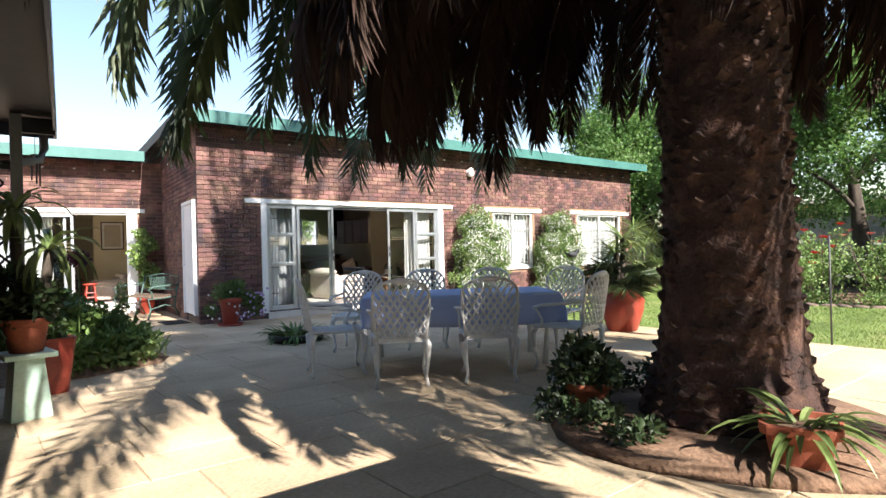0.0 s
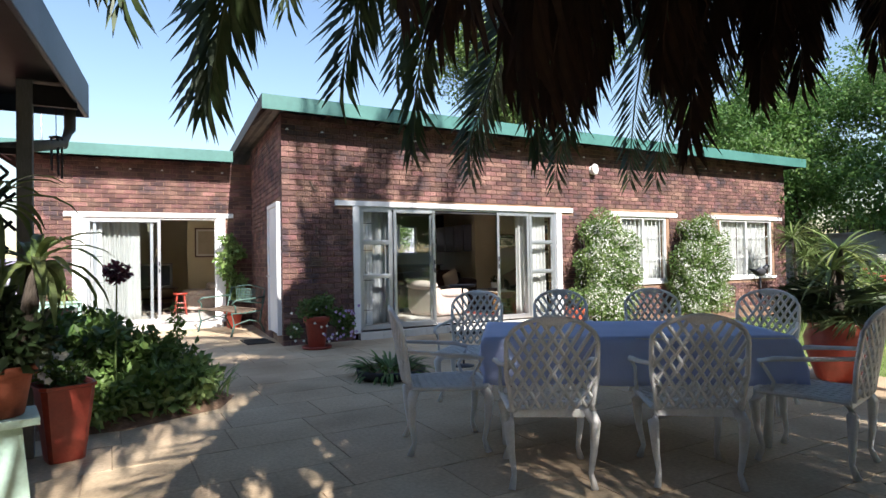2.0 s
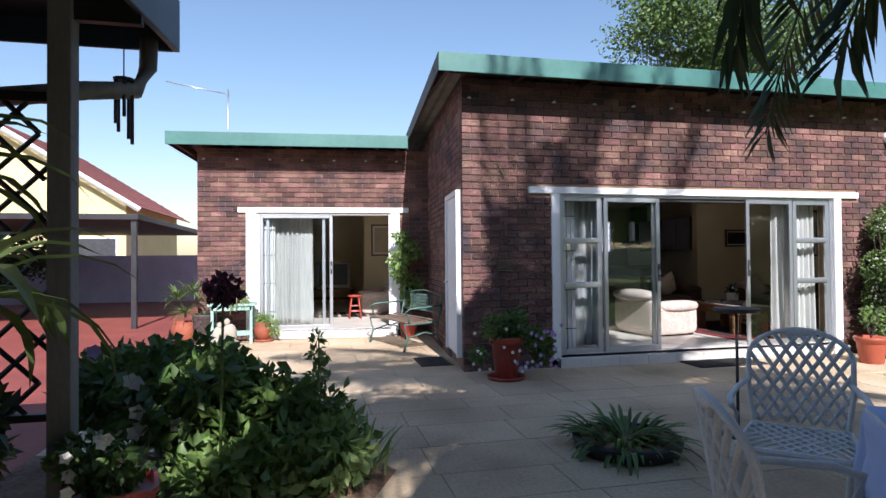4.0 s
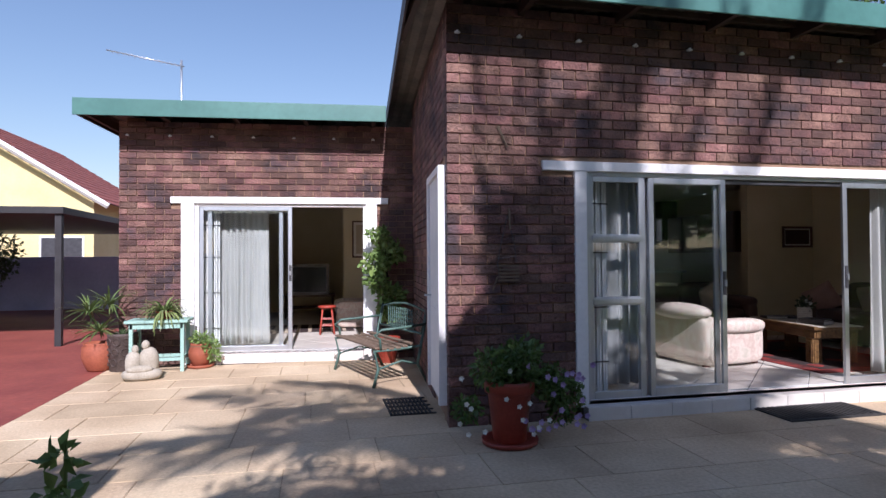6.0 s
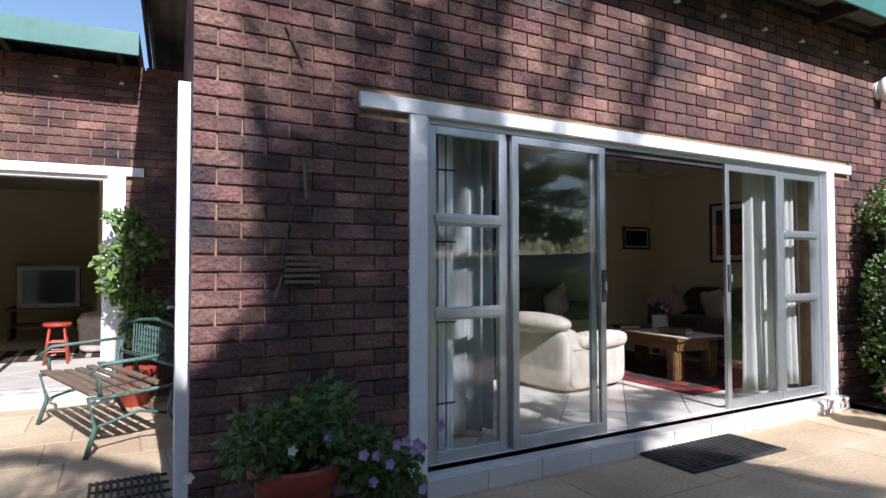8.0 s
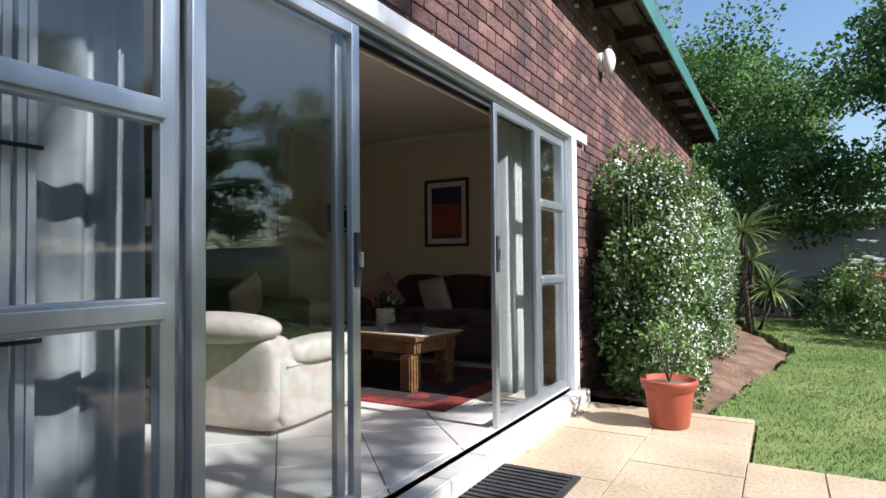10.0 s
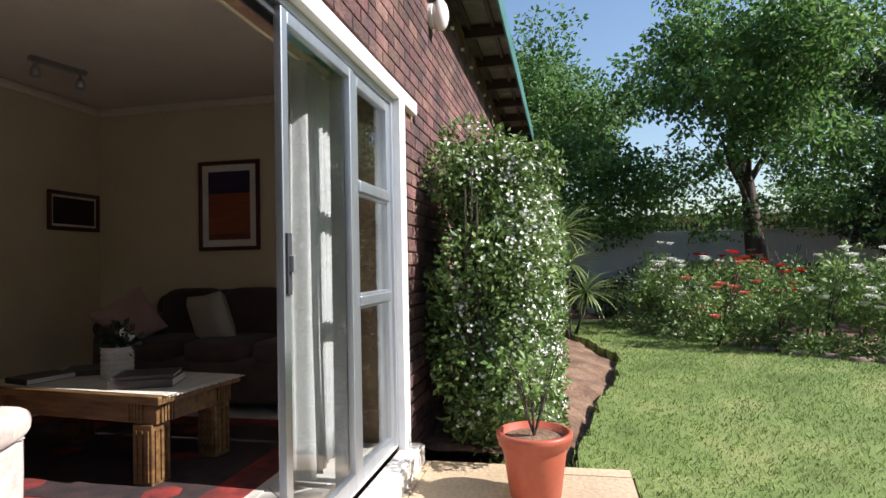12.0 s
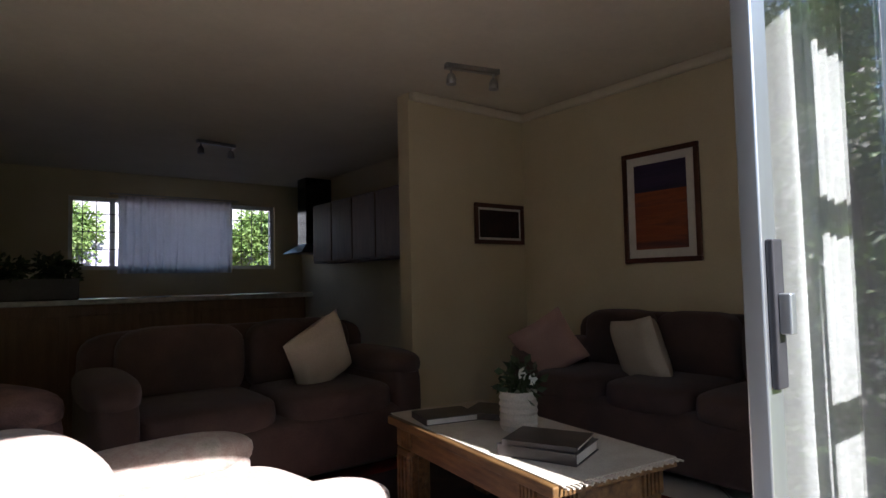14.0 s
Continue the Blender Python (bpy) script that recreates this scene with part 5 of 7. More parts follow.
ag = pot_plant("agave_pot", (2.6, 0.42, 0), 0.19, 0.27, "terracotta", "square terracotta pot with arching strap leaves", sq=0.75, turn=20)
strap_plant(ag, 42, 0.42, 0.045, 0.9, "strap", 71, 0.22, 0.55, "leaf_rosette", 0.65, 0.1)
df = pot_plant("potted_fern", (2.62, 1.78, 0), 0.17, 0.26, "terracotta", "terracotta pot with leafy plant coloured dark for shade")
# the palm's shade is put into this plant's leaf colour
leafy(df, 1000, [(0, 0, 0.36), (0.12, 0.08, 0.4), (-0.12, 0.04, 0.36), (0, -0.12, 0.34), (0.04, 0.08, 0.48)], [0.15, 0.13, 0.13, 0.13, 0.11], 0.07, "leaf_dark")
bp_ = pot_plant("potted_palm", (6.45, 4.1, 0), 0.31, 0.58, "redpot", "large dark red pot with a cycad palm", prof=[(0.6, 0), (0.66, 0.02), (0.95, 0.5), (1.0, 0.75), (0.85, 0.93), (0.92, 1.0), (0.82, 1.0), (0.78, 0.9), (0.02, 0.88)])
for i in range(13):
    fr_ = part("frond", frond_mesh(1.0, 1.0, 1.5, 200 + i % 3, False, 30), None, bp_) if i < 3 else part("frond", bp_.children[2 + i % 3].data, None, bp_)
    fr_.matrix_basis = Matrix.Translation((0, 0, 0.52)) @ Matrix.Rotation(radians(i * 27.7), 4, "Z") @ Matrix.Rotation(rq.uniform(-0.5, 0.35), 4, "Y") @ Matrix.Scale(0.62, 4)
yucca("yucca", (6.45, 4.1, 0.5), "pale spiky yucca rising from the large pot", [(0.05, 0, 0.8), (0.12, 0.08, 0.5), (-0.1, 0, 0.6)], 80, 46, 0.52)
fpot = pot_plant("shrub_pot", (5.6, 2.1, 0), 0.2, 0.34, "terracotta", "terracotta pot with a light green shrub")
leafy(fpot, 1500, [(0, 0, 0.6), (0.1, 0.1, 0.9), (-0.1, 0, 0.8), (0.0, -0.1, 1.1)], [0.2, 0.2, 0.2, 0.15], 0.07, "leaf_light")

bowl = pot_plant("planter_bowl", (2.79, 6.84, 0), 0.38, 0.1, "black", "low dark planter bowl with grassy leaves", prof=[(0.8, 0), (0.95, 0.1), (1.0, 0.9), (0.98, 1.0), (0.9, 1.0), (0.88, 0.8), (0.02, 0.75)])
strap_plant(bowl, 190, 0.34, 0.034, 0.9, "leaf", 91, 0.07, 0.5, "leaf_rosette", 0.7, 0.3)

st = thing("plant_stand", "thin black metal stand with round tray", "stand", (3.78, 6.93, 0))
part("pole", MB().tube([(0, 0, 0), (0, 0, 0.95)], 0.011, 8), M["darkalu"], st, smooth=True)
part("tray", MB().lathe([(0.02, 0.93), (0.15, 0.94), (0.17, 0.97), (0.16, 0.97), (0.02, 0.95)], 20), M["darkalu"], st, smooth=True)
part("foot", MB().lathe([(0.13, 0), (0.13, 0.012), (0.02, 0.03)], 18), M["darkalu"], st, smooth=True)
bs = thing("garden_stake", "black metal garden stake with a bird ornament", "garden ornament", (6.16, 4.72, 0))
part("pole", MB().tube([(0, 0, 0), (0, 0, 1.02)], 0.01, 6), M["darkalu"], bs, smooth=True)
part("ornament", MB().blob((0, 0, 1.08), (0.1, 0.035, 0.045), 8).tube([(0.07, 0, 1.1), (0.13, 0, 1.14), (0.17, 0, 1.13)], [0.03, 0.025, 0.006], 6).tube([(-0.08, 0, 1.08), (-0.19, 0, 1.12)], [0.025, 0.006], 6), M["darkalu"], bs, smooth=True)
bs2 = thing("garden_stake", "thin black metal stake at the lawn's edge", "garden ornament", (6.9, 1.65, 0))
part("pole", MB().tube([(0, 0, -0.1), (0, 0, 1.25)], 0.011, 6), M["darkalu"], bs2, smooth=True)


def doormat(at, w, d, turn, label, colour, holes):
    t = thing("doormat", label, "doormat", at, turn)
    if holes:
        for i in range(int(w / 0.036)):
            part("strip", MB().box(-w / 2 + i * 0.036, -w / 2 + i * 0.036 + 0.016, -d / 2, d / 2, 0.002, 0.018), colour, t)
        for j in range(5):
            part("tie", MB().box(-w / 2, w / 2, -d / 2 + j * (d - 0.02) / 4, -d / 2 + j * (d - 0.02) / 4 + 0.02, 0.0, 0.012), colour, t)
    else:
        part("backing", MB().box(-w / 2, w / 2, -d / 2, d / 2, 0, 0.014), colour, t)
        for i in range(int(w / 0.05)):
            part("rib", MB().box(-w / 2 + 0.02 + i * 0.05, -w / 2 + 0.045 + i * 0.05, -d / 2 + 0.03, d / 2 - 0.03, 0.014, 0.021), colour, t)


M["rubber"] = mat("black_rubber_mat", [(0.018, 0.018, 0.02), (0.04, 0.038, 0.036)], 9, 0.75, fine=0.3)
doormat((2.19, 10.68, 0.001), 0.42, 0.62, 0, "black slatted rubber doormat at the side door", M["rubber"], True)
doormat((5.75, 9.6, 0.001), 0.98, 0.46, 0, "worn dark doormat before the sliding doors", M["rubber"], False)

# cast bench
M["bench_green"] = mat("green_cast_iron", [(0.05, 0.1, 0.085), (0.09, 0.16, 0.13)], 9, 0.55, fine=0.2)
M["slat"] = mat("weathered_slats", [(0.12, 0.08, 0.055), (0.22, 0.16, 0.11)], 5, 0.75, fine=0.25, stretch=(1, 10, 10))
bn = thing("garden_bench", "cast iron garden bench with slatted seat, green back", "bench", (2.08, 12.27, 0), 107)
for i in range(6):
    part("slat", MB().box(-0.66, 0.66, 0.27 - i * 0.085, 0.33 - i * 0.085, 0.405 + 0.004 * (i - 2) ** 2, 0.427 + 0.004 * (i - 2) ** 2), M["slat"], bn, bevel=0.004)
lat = MB()
bplace = lambda x, z: (x, -0.24 - 0.25 * (z - 0.44), z)
lattice(lat, lambda x, z: abs(x) < 0.58, 0.6, 0.56, 0.8, 0.062, 0.006, bplace)
bk = part("backrest", lat, M["bench_green"], bn, smooth=True)
part("back_frame", MB().tube([bplace(-0.6, 0.55), bplace(0.6, 0.55), bplace(0.6, 0.8), bplace(0.3, 0.84), bplace(0, 0.86), bplace(-0.3, 0.84), bplace(-0.6, 0.8), bplace(-0.6, 0.55)], 0.014, 6), M["bench_green"], bk, smooth=True)
for s in (-1, 1):
    part("end_frame", MB().tube([(s * 0.64, 0.34, 0.0), (s * 0.64, 0.28, 0.2), (s * 0.64, 0.33, 0.4), (s * 0.64, 0.1, 0.4), (s * 0.64, -0.24, 0.42), bplace(s * 0.64, 0.82)], 0.018, 7).tube([(s * 0.64, -0.24, 0.42), (s * 0.64, -0.2, 0.22), (s * 0.64, -0.32, 0.0)], 0.018, 7)
         .tube([bplace(s * 0.64, 0.66), (s * 0.66, 0.0, 0.64), (s * 0.66, 0.25, 0.63), (s * 0.66, 0.33, 0.57), (s * 0.66, 0.27, 0.53), (s * 0.66, 0.26, 0.42)], 0.015, 7).tube([(s * 0.64, 0.28, 0.2), (s * 0.64, 0.0, 0.27), (s * 0.64, -0.2, 0.22)], 0.012, 6), M["bench_green"], bn, smooth=True)

cp = pot_plant("climber_pot", (2.28, 13.2, 0), 0.19, 0.34, "redpot", "red pot with a tall leafy climber in corner")
part("stems", MB().tube([(0, 0, 0.3), (0.05, 0.05, 0.9), (-0.02, 0.08, 1.7)], 0.012, 5).tube([(0.03, 0, 0.3), (-0.06, 0.1, 0.9), (0.08, 0.1, 1.5)], 0.01, 5), M["bark"], cp, smooth=True)
leafy(cp, 1500, [(-0.1, 0.0, 1.75), (-0.16, 0.0, 1.35), (-0.12, 0, 1.1), (0.05, 0.05, 1.5), (0.08, 0.05, 0.9), (0.05, 0, 0.7)], [0.13, 0.17, 0.15, 0.2, 0.18, 0.15], 0.085, "leaf_light")

M["mint"] = mat("mint_green_paint", [(0.25, 0.42, 0.36), (0.34, 0.52, 0.45)], 5, 0.6, fine=0.12, bump=0.1)
M["mint_pale"] = mat("pale_green_paint", [(0.42, 0.6, 0.5), (0.52, 0.68, 0.58)], 4, 0.55, fine=0.1, bump=0.1)
tb = thing("side_table", "mint green painted wooden side table by wall", "table", (-0.62, 13.32, 0))
part("tabletop", MB().box(-0.38, 0.36, -0.22, 0.22, 0.62, 0.655), M["mint"], tb, bevel=0.005)
for b in (-0.19, 0.165):
    part("apron", MB().box(-0.32, 0.3, b, b + 0.025, 0.55, 0.62), M["mint"], tb)
for a in (-0.33, 0.27):
    for b in (-0.19, 0.15):
        part("leg", MB().box(a, a + 0.045, b, b + 0.045, 0.0, 0.62), M["mint"], tb, bevel=0.004)
part("stretcher", MB().box(-0.3, 0.28, -0.18, -0.155, 0.14, 0.18).box(-0.3, 0.28, 0.16, 0.185, 0.14, 0.18).box(0.28, 0.3, -0.15, 0.16, 0.14, 0.18), M["mint"], tb)
sp_ = pot_plant("spider_plant", (-0.58, 13.32, 0.656), 0.1, 0.1, "terracotta", "bushy spider plant in a low pot on table")
strap_plant(sp_, 110, 0.4, 0.026, 1.0, "strap", 111, 0.08, 0.75, "leaf_rosette", 0.85, 0.06)
M["stone_cream"] = mat("cream_cast_stone", [(0.3, 0.27, 0.21), (0.42, 0.38, 0.31)], 6, 0.9, fine=0.15, bump=0.3)
sv = MB().blob((0, 0, 0.07), (0.24, 0.14, 0.08), 10, 2.6).blob((-0.1, 0, 0.2), (0.1, 0.09, 0.16), 10, 2.3).blob((0.08, 0.01, 0.22), (0.12, 0.1, 0.18), 10, 2.3).blob((-0.08, 0, 0.38), (0.045, 0.045, 0.055), 8).blob((0.04, 0.0, 0.43), (0.05, 0.05, 0.06), 8).blob((-0.02, -0.09, 0.14), (0.16, 0.05, 0.05), 8)
solo("stone_statue", sv, M["stone_cream"], "cream cast stone garden statue on the patio", "statue", smooth=True, at=(-0.68, 12.7, 0), turn=10).scale = (0.92, 0.92, 0.95)
M["carved"] = mat("dark_carved_clay", [(0.05, 0.035, 0.03), (0.1, 0.075, 0.065)], 6, 0.7, fine=0.25, bump=0.4)
cv = pot_plant("carved_planter", (-1.1, 13.42, 0), 0.17, 0.48, "carved", "tall dark carved planter with small succulent", prof=[(0.85, 0), (0.9, 0.02), (1.0, 0.9), (1.05, 0.93), (1.05, 1.0), (0.9, 1.0), (0.88, 0.9), (0.02, 0.88)])
for zz in (0.12, 0.25, 0.38):
    for k in range(9):
        a = 2 * math.pi * k / 9 + zz
        R = 0.163 + 0.035 * zz
        ring = [Vector((R * math.cos(a + 0.26 * math.cos(q)), R * math.sin(a + 0.26 * math.cos(q)), zz + 0.045 * math.sin(q))) for q in [2 * math.pi * i / 10 for i in range(11)]]
        part("carved_ring", MB().tube(ring, 0.006, 4), M["carved"], cv)
strap_plant(cv, 26, 0.16, 0.03, 0.6, "leaf_dark", 121, 0.44, 0.3, "leaf_rosette", 1.0, 0.08)
pk = pot_plant("dracaena_pot", (-1.4, 13.5, 0), 0.21, 0.36, "terracotta", "pink terracotta pot with spiky yucca leaves", prof=[(0.6, 0), (0.7, 0.05), (1.0, 0.5), (0.95, 0.85), (0.85, 0.93), (0.92, 1.0), (0.8, 1.0), (0.76, 0.9), (0.02, 0.88)])
for k, (x, y, h) in enumerate(((0, 0, 0.5), (-0.12, 0.0, 0.75), (0.1, 0.05, 0.85))):
    strap_plant(pk, 48, 0.36, 0.026, 1.0, "strap", 130 + k, h, 0.35, "leaf_rosette", 0.75, 0.04).location = (x, y, 0)
sm_ = pot_plant("herb_pot", (-0.16, 13.42, 0), 0.15, 0.3, "terracotta", "round terracotta pot with trailing green herb", prof=[(0.55, 0), (0.65, 0.02), (1.0, 0.45), (1.0, 0.65), (0.8, 0.92), (0.86, 1.0), (0.74, 1.0), (0.7, 0.9), (0.02, 0.88)], saucer=True)
leafy(sm_, 500, [(0.05, -0.02, 0.36), (0.15, -0.08, 0.28), (0.18, -0.1, 0.15), (-0.03, 0, 0.38)], [0.12, 0.12, 0.08, 0.1], 0.05, "leaf_light")

# wall lamp and wall hanging
wl = thing("wall_lamp", "round white bulkhead lamp on the brick wall", "wall lamp", (8.78, 9.9, 3.06))
part("base", MB().lathe([(0.09, 0.0), (0.09, 0.03), (0.075, 0.035)], 20), M["white"], wl).rotation_euler = (math.pi / 2, 0, 0)
M["opal"] = mat("opal_glass", [(0.8, 0.76, 0.72), (0.85, 0.82, 0.78)], 4, 0.25, fine=0.03)
part("shade", MB().blob((0, -0.08, 0.0), (0.085, 0.065, 0.12), 12), M["opal"], wl, smooth=True)
wh = thing("wall_hanging", "dried twig and wire hanging on the brick wall", "wall hanging", (2.93, 9.885, 1.15))
M["twig"] = mat("dry_twig", [(0.12, 0.085, 0.06), (0.2, 0.15, 0.1)], 7, 0.85, fine=0.25)
part("wire", MB().tube([(0.0, 0, 0.62), (-0.06, -0.01, 0.4), (-0.1, -0.02, 0.2), (-0.07, -0.02, 0.05)], 0.004, 5).tube([(0.0, 0, 0.62), (0.05, -0.01, 0.4), (0.07, -0.02, 0.22)], 0.004, 5).tube([(-0.09, 0, 0.25), (0.07, -0.02, 0.27)], 0.004, 5), M["darkalu"], wh)
part("twig", MB().tube([(0.01, 0, 0.68), (0.02, -0.01, 0.5)], [0.012, 0.008], 5).tube([(-0.14, -0.02, -0.02), (-0.1, -0.02, 0.1)], [0.009, 0.006], 5), M["twig"], wh)
for k in range(5):
    part("slat", MB().box(-0.09, 0.09, -0.03, -0.012, 0.06 + 0.03 * k, 0.075 + 0.03 * k), M["twig"], wh)
part("branch", MB().tube([(-0.08, 0, 1.38), (0.0, -0.01, 1.2)], [0.012, 0.008], 5), M["twig"], wh)

# clips along the eaves
for x0, x1, y, z, lab in ((2.5, 15.2, FY - 0.03, 3.3, "small white cable clip under the main eave"), (-1.45, 2.0, LY - 0.03, 3.1, "small white cable clip under the lounge eave")):
    x = x0
    while x < x1:
        solo("cable_clip", MB().box(-0.022, 0.022, 0, 0.03, 0, 0.014).box(-0.008, 0.008, 0.0, 0.03, 0.014, 0.025), M["white"], lab, "clip", "eave clips", at=(x, y, z))
        x += 0.55

# television aerial on the lounge roof
an = thing("television_aerial", "thin metal television aerial on the lounge roof", "aerial", (-1.2, 17.3, 3.4))
part("mast", MB().tube([(0, 0, 0), (0, 0, 1.9)], 0.02, 8), M["alu"], an, smooth=True)
part("boom", MB().tube([(0.05, 0, 1.78), (-1.3, -0.1, 1.98)], 0.012, 6), M["alu"], an, smooth=True)
for k in range(14):
    part("element", MB().tube([(0.0 - k * 0.095, -0.12, 1.79 + k * 0.0145), (0.0 - k * 0.095, 0.12, 1.79 + k * 0.0145)], 0.005, 4), M["alu"], an)

# ---- under the verandah ----
vp = thing("verandah_post", "grey timber verandah post with white downpipe", "post", (-0.38, 5.72, 0))
M["greywood"] = mat("grey_painted_post", [(0.2, 0.2, 0.2), (0.28, 0.28, 0.27)], 4, 0.7, fine=0.15, stretch=(6, 6, 1))
part("post", MB().box(-0.045, 0.045, -0.045, 0.045, 0, 2.52), M["greywood"], vp, bevel=0.006)
part("downpipe", MB().tube([(0.24, 0.35, 2.42), (0.24, 0.33, 2.28), (0.2, 0.28, 2.16), (0.05, 0.1, 2.1), (-0.5, 0.02, 2.0), (-1.0, 0.0, 1.95)], 0.04, 10), M["greywood"], vp, smooth=True)
part("bracket", MB().box(-0.02, 0.3, -0.02, 0.02, 2.36, 2.5), M["black"], vp)
tl = thing("trellis", "black diagonal garden trellis beside the verandah post", "trellis", (-0.43, 5.74, 0))
for k in range(16):
    for s in (-1, 1):
        a0 = -1.7 + k * 0.17
        z0, z1 = 0.75, 2.02
        pts = []
        for i in range(21):
            z = z0 + (z1 - z0) * i / 20
            x = a0 + (z - z0) if s > 0 else a0 + (z1 - z)
            if -1.35 <= x <= 0.0:
                pts.append((x, 0.004 * s, z))
        if len(pts) > 2:
            part("lath", MB().tube([pts[0], pts[-1]], 0.011, 4), M["black"], tl)
part("trellis_frame", MB().box(-1.38, -1.35, -0.02, 0.02, 0, 2.06).box(-1.35, 0.0, -0.02, 0.02, 2.02, 2.06).box(-1.35, 0.0, -0.02, 0.02, 0.72, 0.75), M["black"], tl)
wc = thing("wind_chime", "dark metal wind chime hanging from the eave", "wind chime", (-0.22, 5.96, 1.9))
part("cord", MB().tube([(0, 0, 0.3), (0, 0, 0.6)], 0.003, 4), M["darkalu"], wc)
part("ring", MB().lathe([(0.045, 0.29), (0.045, 0.3), (0.01, 0.31)], 12), M["darkalu"], wc)
for k in range(5):
    a = 2 * math.pi * k / 5
    part("tube", MB().tube([(0.035 * math.cos(a), 0.035 * math.sin(a), 0.3), (0.035 * math.cos(a), 0.035 * math.sin(a), 0.0 + 0.03 * k)], 0.008, 6), M["darkalu"], wc)
hb = thing("hanging_ornament", "dark blue bottles hanging under the verandah", "ornament", (-0.9, 5.3, 1.55))
for k in range(4):
    part("bottle", MB().lathe([(0.01, 0.55), (0.022, 0.5), (0.024, 0.1), (0.02, 0.0)], 8, at=(0.06 * k - 0.1, 0.02 * k, 0.1 - 0.03 * k)), M["slate_edge"], hb, smooth=True)
part("cord", MB().box(-0.12, 0.12, -0.003, 0.09, 0.64, 0.72), M["black"], hb)

ps = thing("plant_pedestal", "pale green tapered wooden plant pedestal", "pedestal", (-0.4, 4.72, 0), 8)
part("pedestal", MB().lathe([(0.19, 0), (0.19, 0.03), (0.135, 0.46), (0.0, 0.46)], 4).box(-0.17, 0.17, -0.17, 0.17, 0.46, 0.5, Matrix.Rotation(radians(45), 4, "Z") @ Matrix.Identity(4)), M["mint_pale"], ps, bevel=0.005).rotation_euler = (0, 0, radians(45))
dp = pot_plant("dracaena_pot", (-0.4, 4.72, 0.5), 0.17, 0.26, "terracotta", "terracotta pot on green pedestal, foliage coloured dark for shade")
# leaf colour darkened to stand for shade on the pedestal
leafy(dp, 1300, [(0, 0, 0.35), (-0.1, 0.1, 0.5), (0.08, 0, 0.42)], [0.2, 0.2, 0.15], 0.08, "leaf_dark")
dr = yucca("dracaena", (-0.38, 4.7, 0.74), "tall dracaena with arching variegated strap leaves", [(0.14, 0.0, 0.54), (-0.08, 0.1, 0.85)], 150, 30, 0.5, 0.056, bend=0.7)
tp = pot_plant("tall_pot", (-0.16, 5.58, 0), 0.17, 0.5, "redpot", "tall square red pot with small flowers", sq=0.8, turn=15, prof=[(0.62, 0), (0.64, 0.02), (0.95, 0.95), (1.0, 0.96), (1.0, 1.0), (0.9, 1.0), (0.86, 0.92), (0.02, 0.9)])
leafy(tp, 500, [(0, 0, 0.55), (-0.08, 0.05, 0.6)], [0.13, 0.12], 0.05, "leaf")
flowers(tp, [(rq.uniform(-0.15, 0.12), rq.uniform(-0.2, 0), rq.uniform(0.55, 0.7)) for i in range(9)], 0.025, "petal_white")
# these pots get dark leaves in place of the verandah's shade
for (x, y, r, h, lab) in ((-0.95, 4.9, 0.2, 0.35, "dark clay pot with foliage coloured dark for verandah shade"), (-0.95, 5.5, 0.22, 0.4, "large clay pot with foliage coloured dark for verandah shade"), (-1.0, 4.2, 0.17, 0.3, "clay pot with foliage coloured dark for verandah shade")):
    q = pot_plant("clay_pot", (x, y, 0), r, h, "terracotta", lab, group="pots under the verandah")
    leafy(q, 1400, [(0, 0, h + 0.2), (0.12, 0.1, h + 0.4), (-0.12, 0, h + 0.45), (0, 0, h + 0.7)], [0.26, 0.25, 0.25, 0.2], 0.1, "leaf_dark")

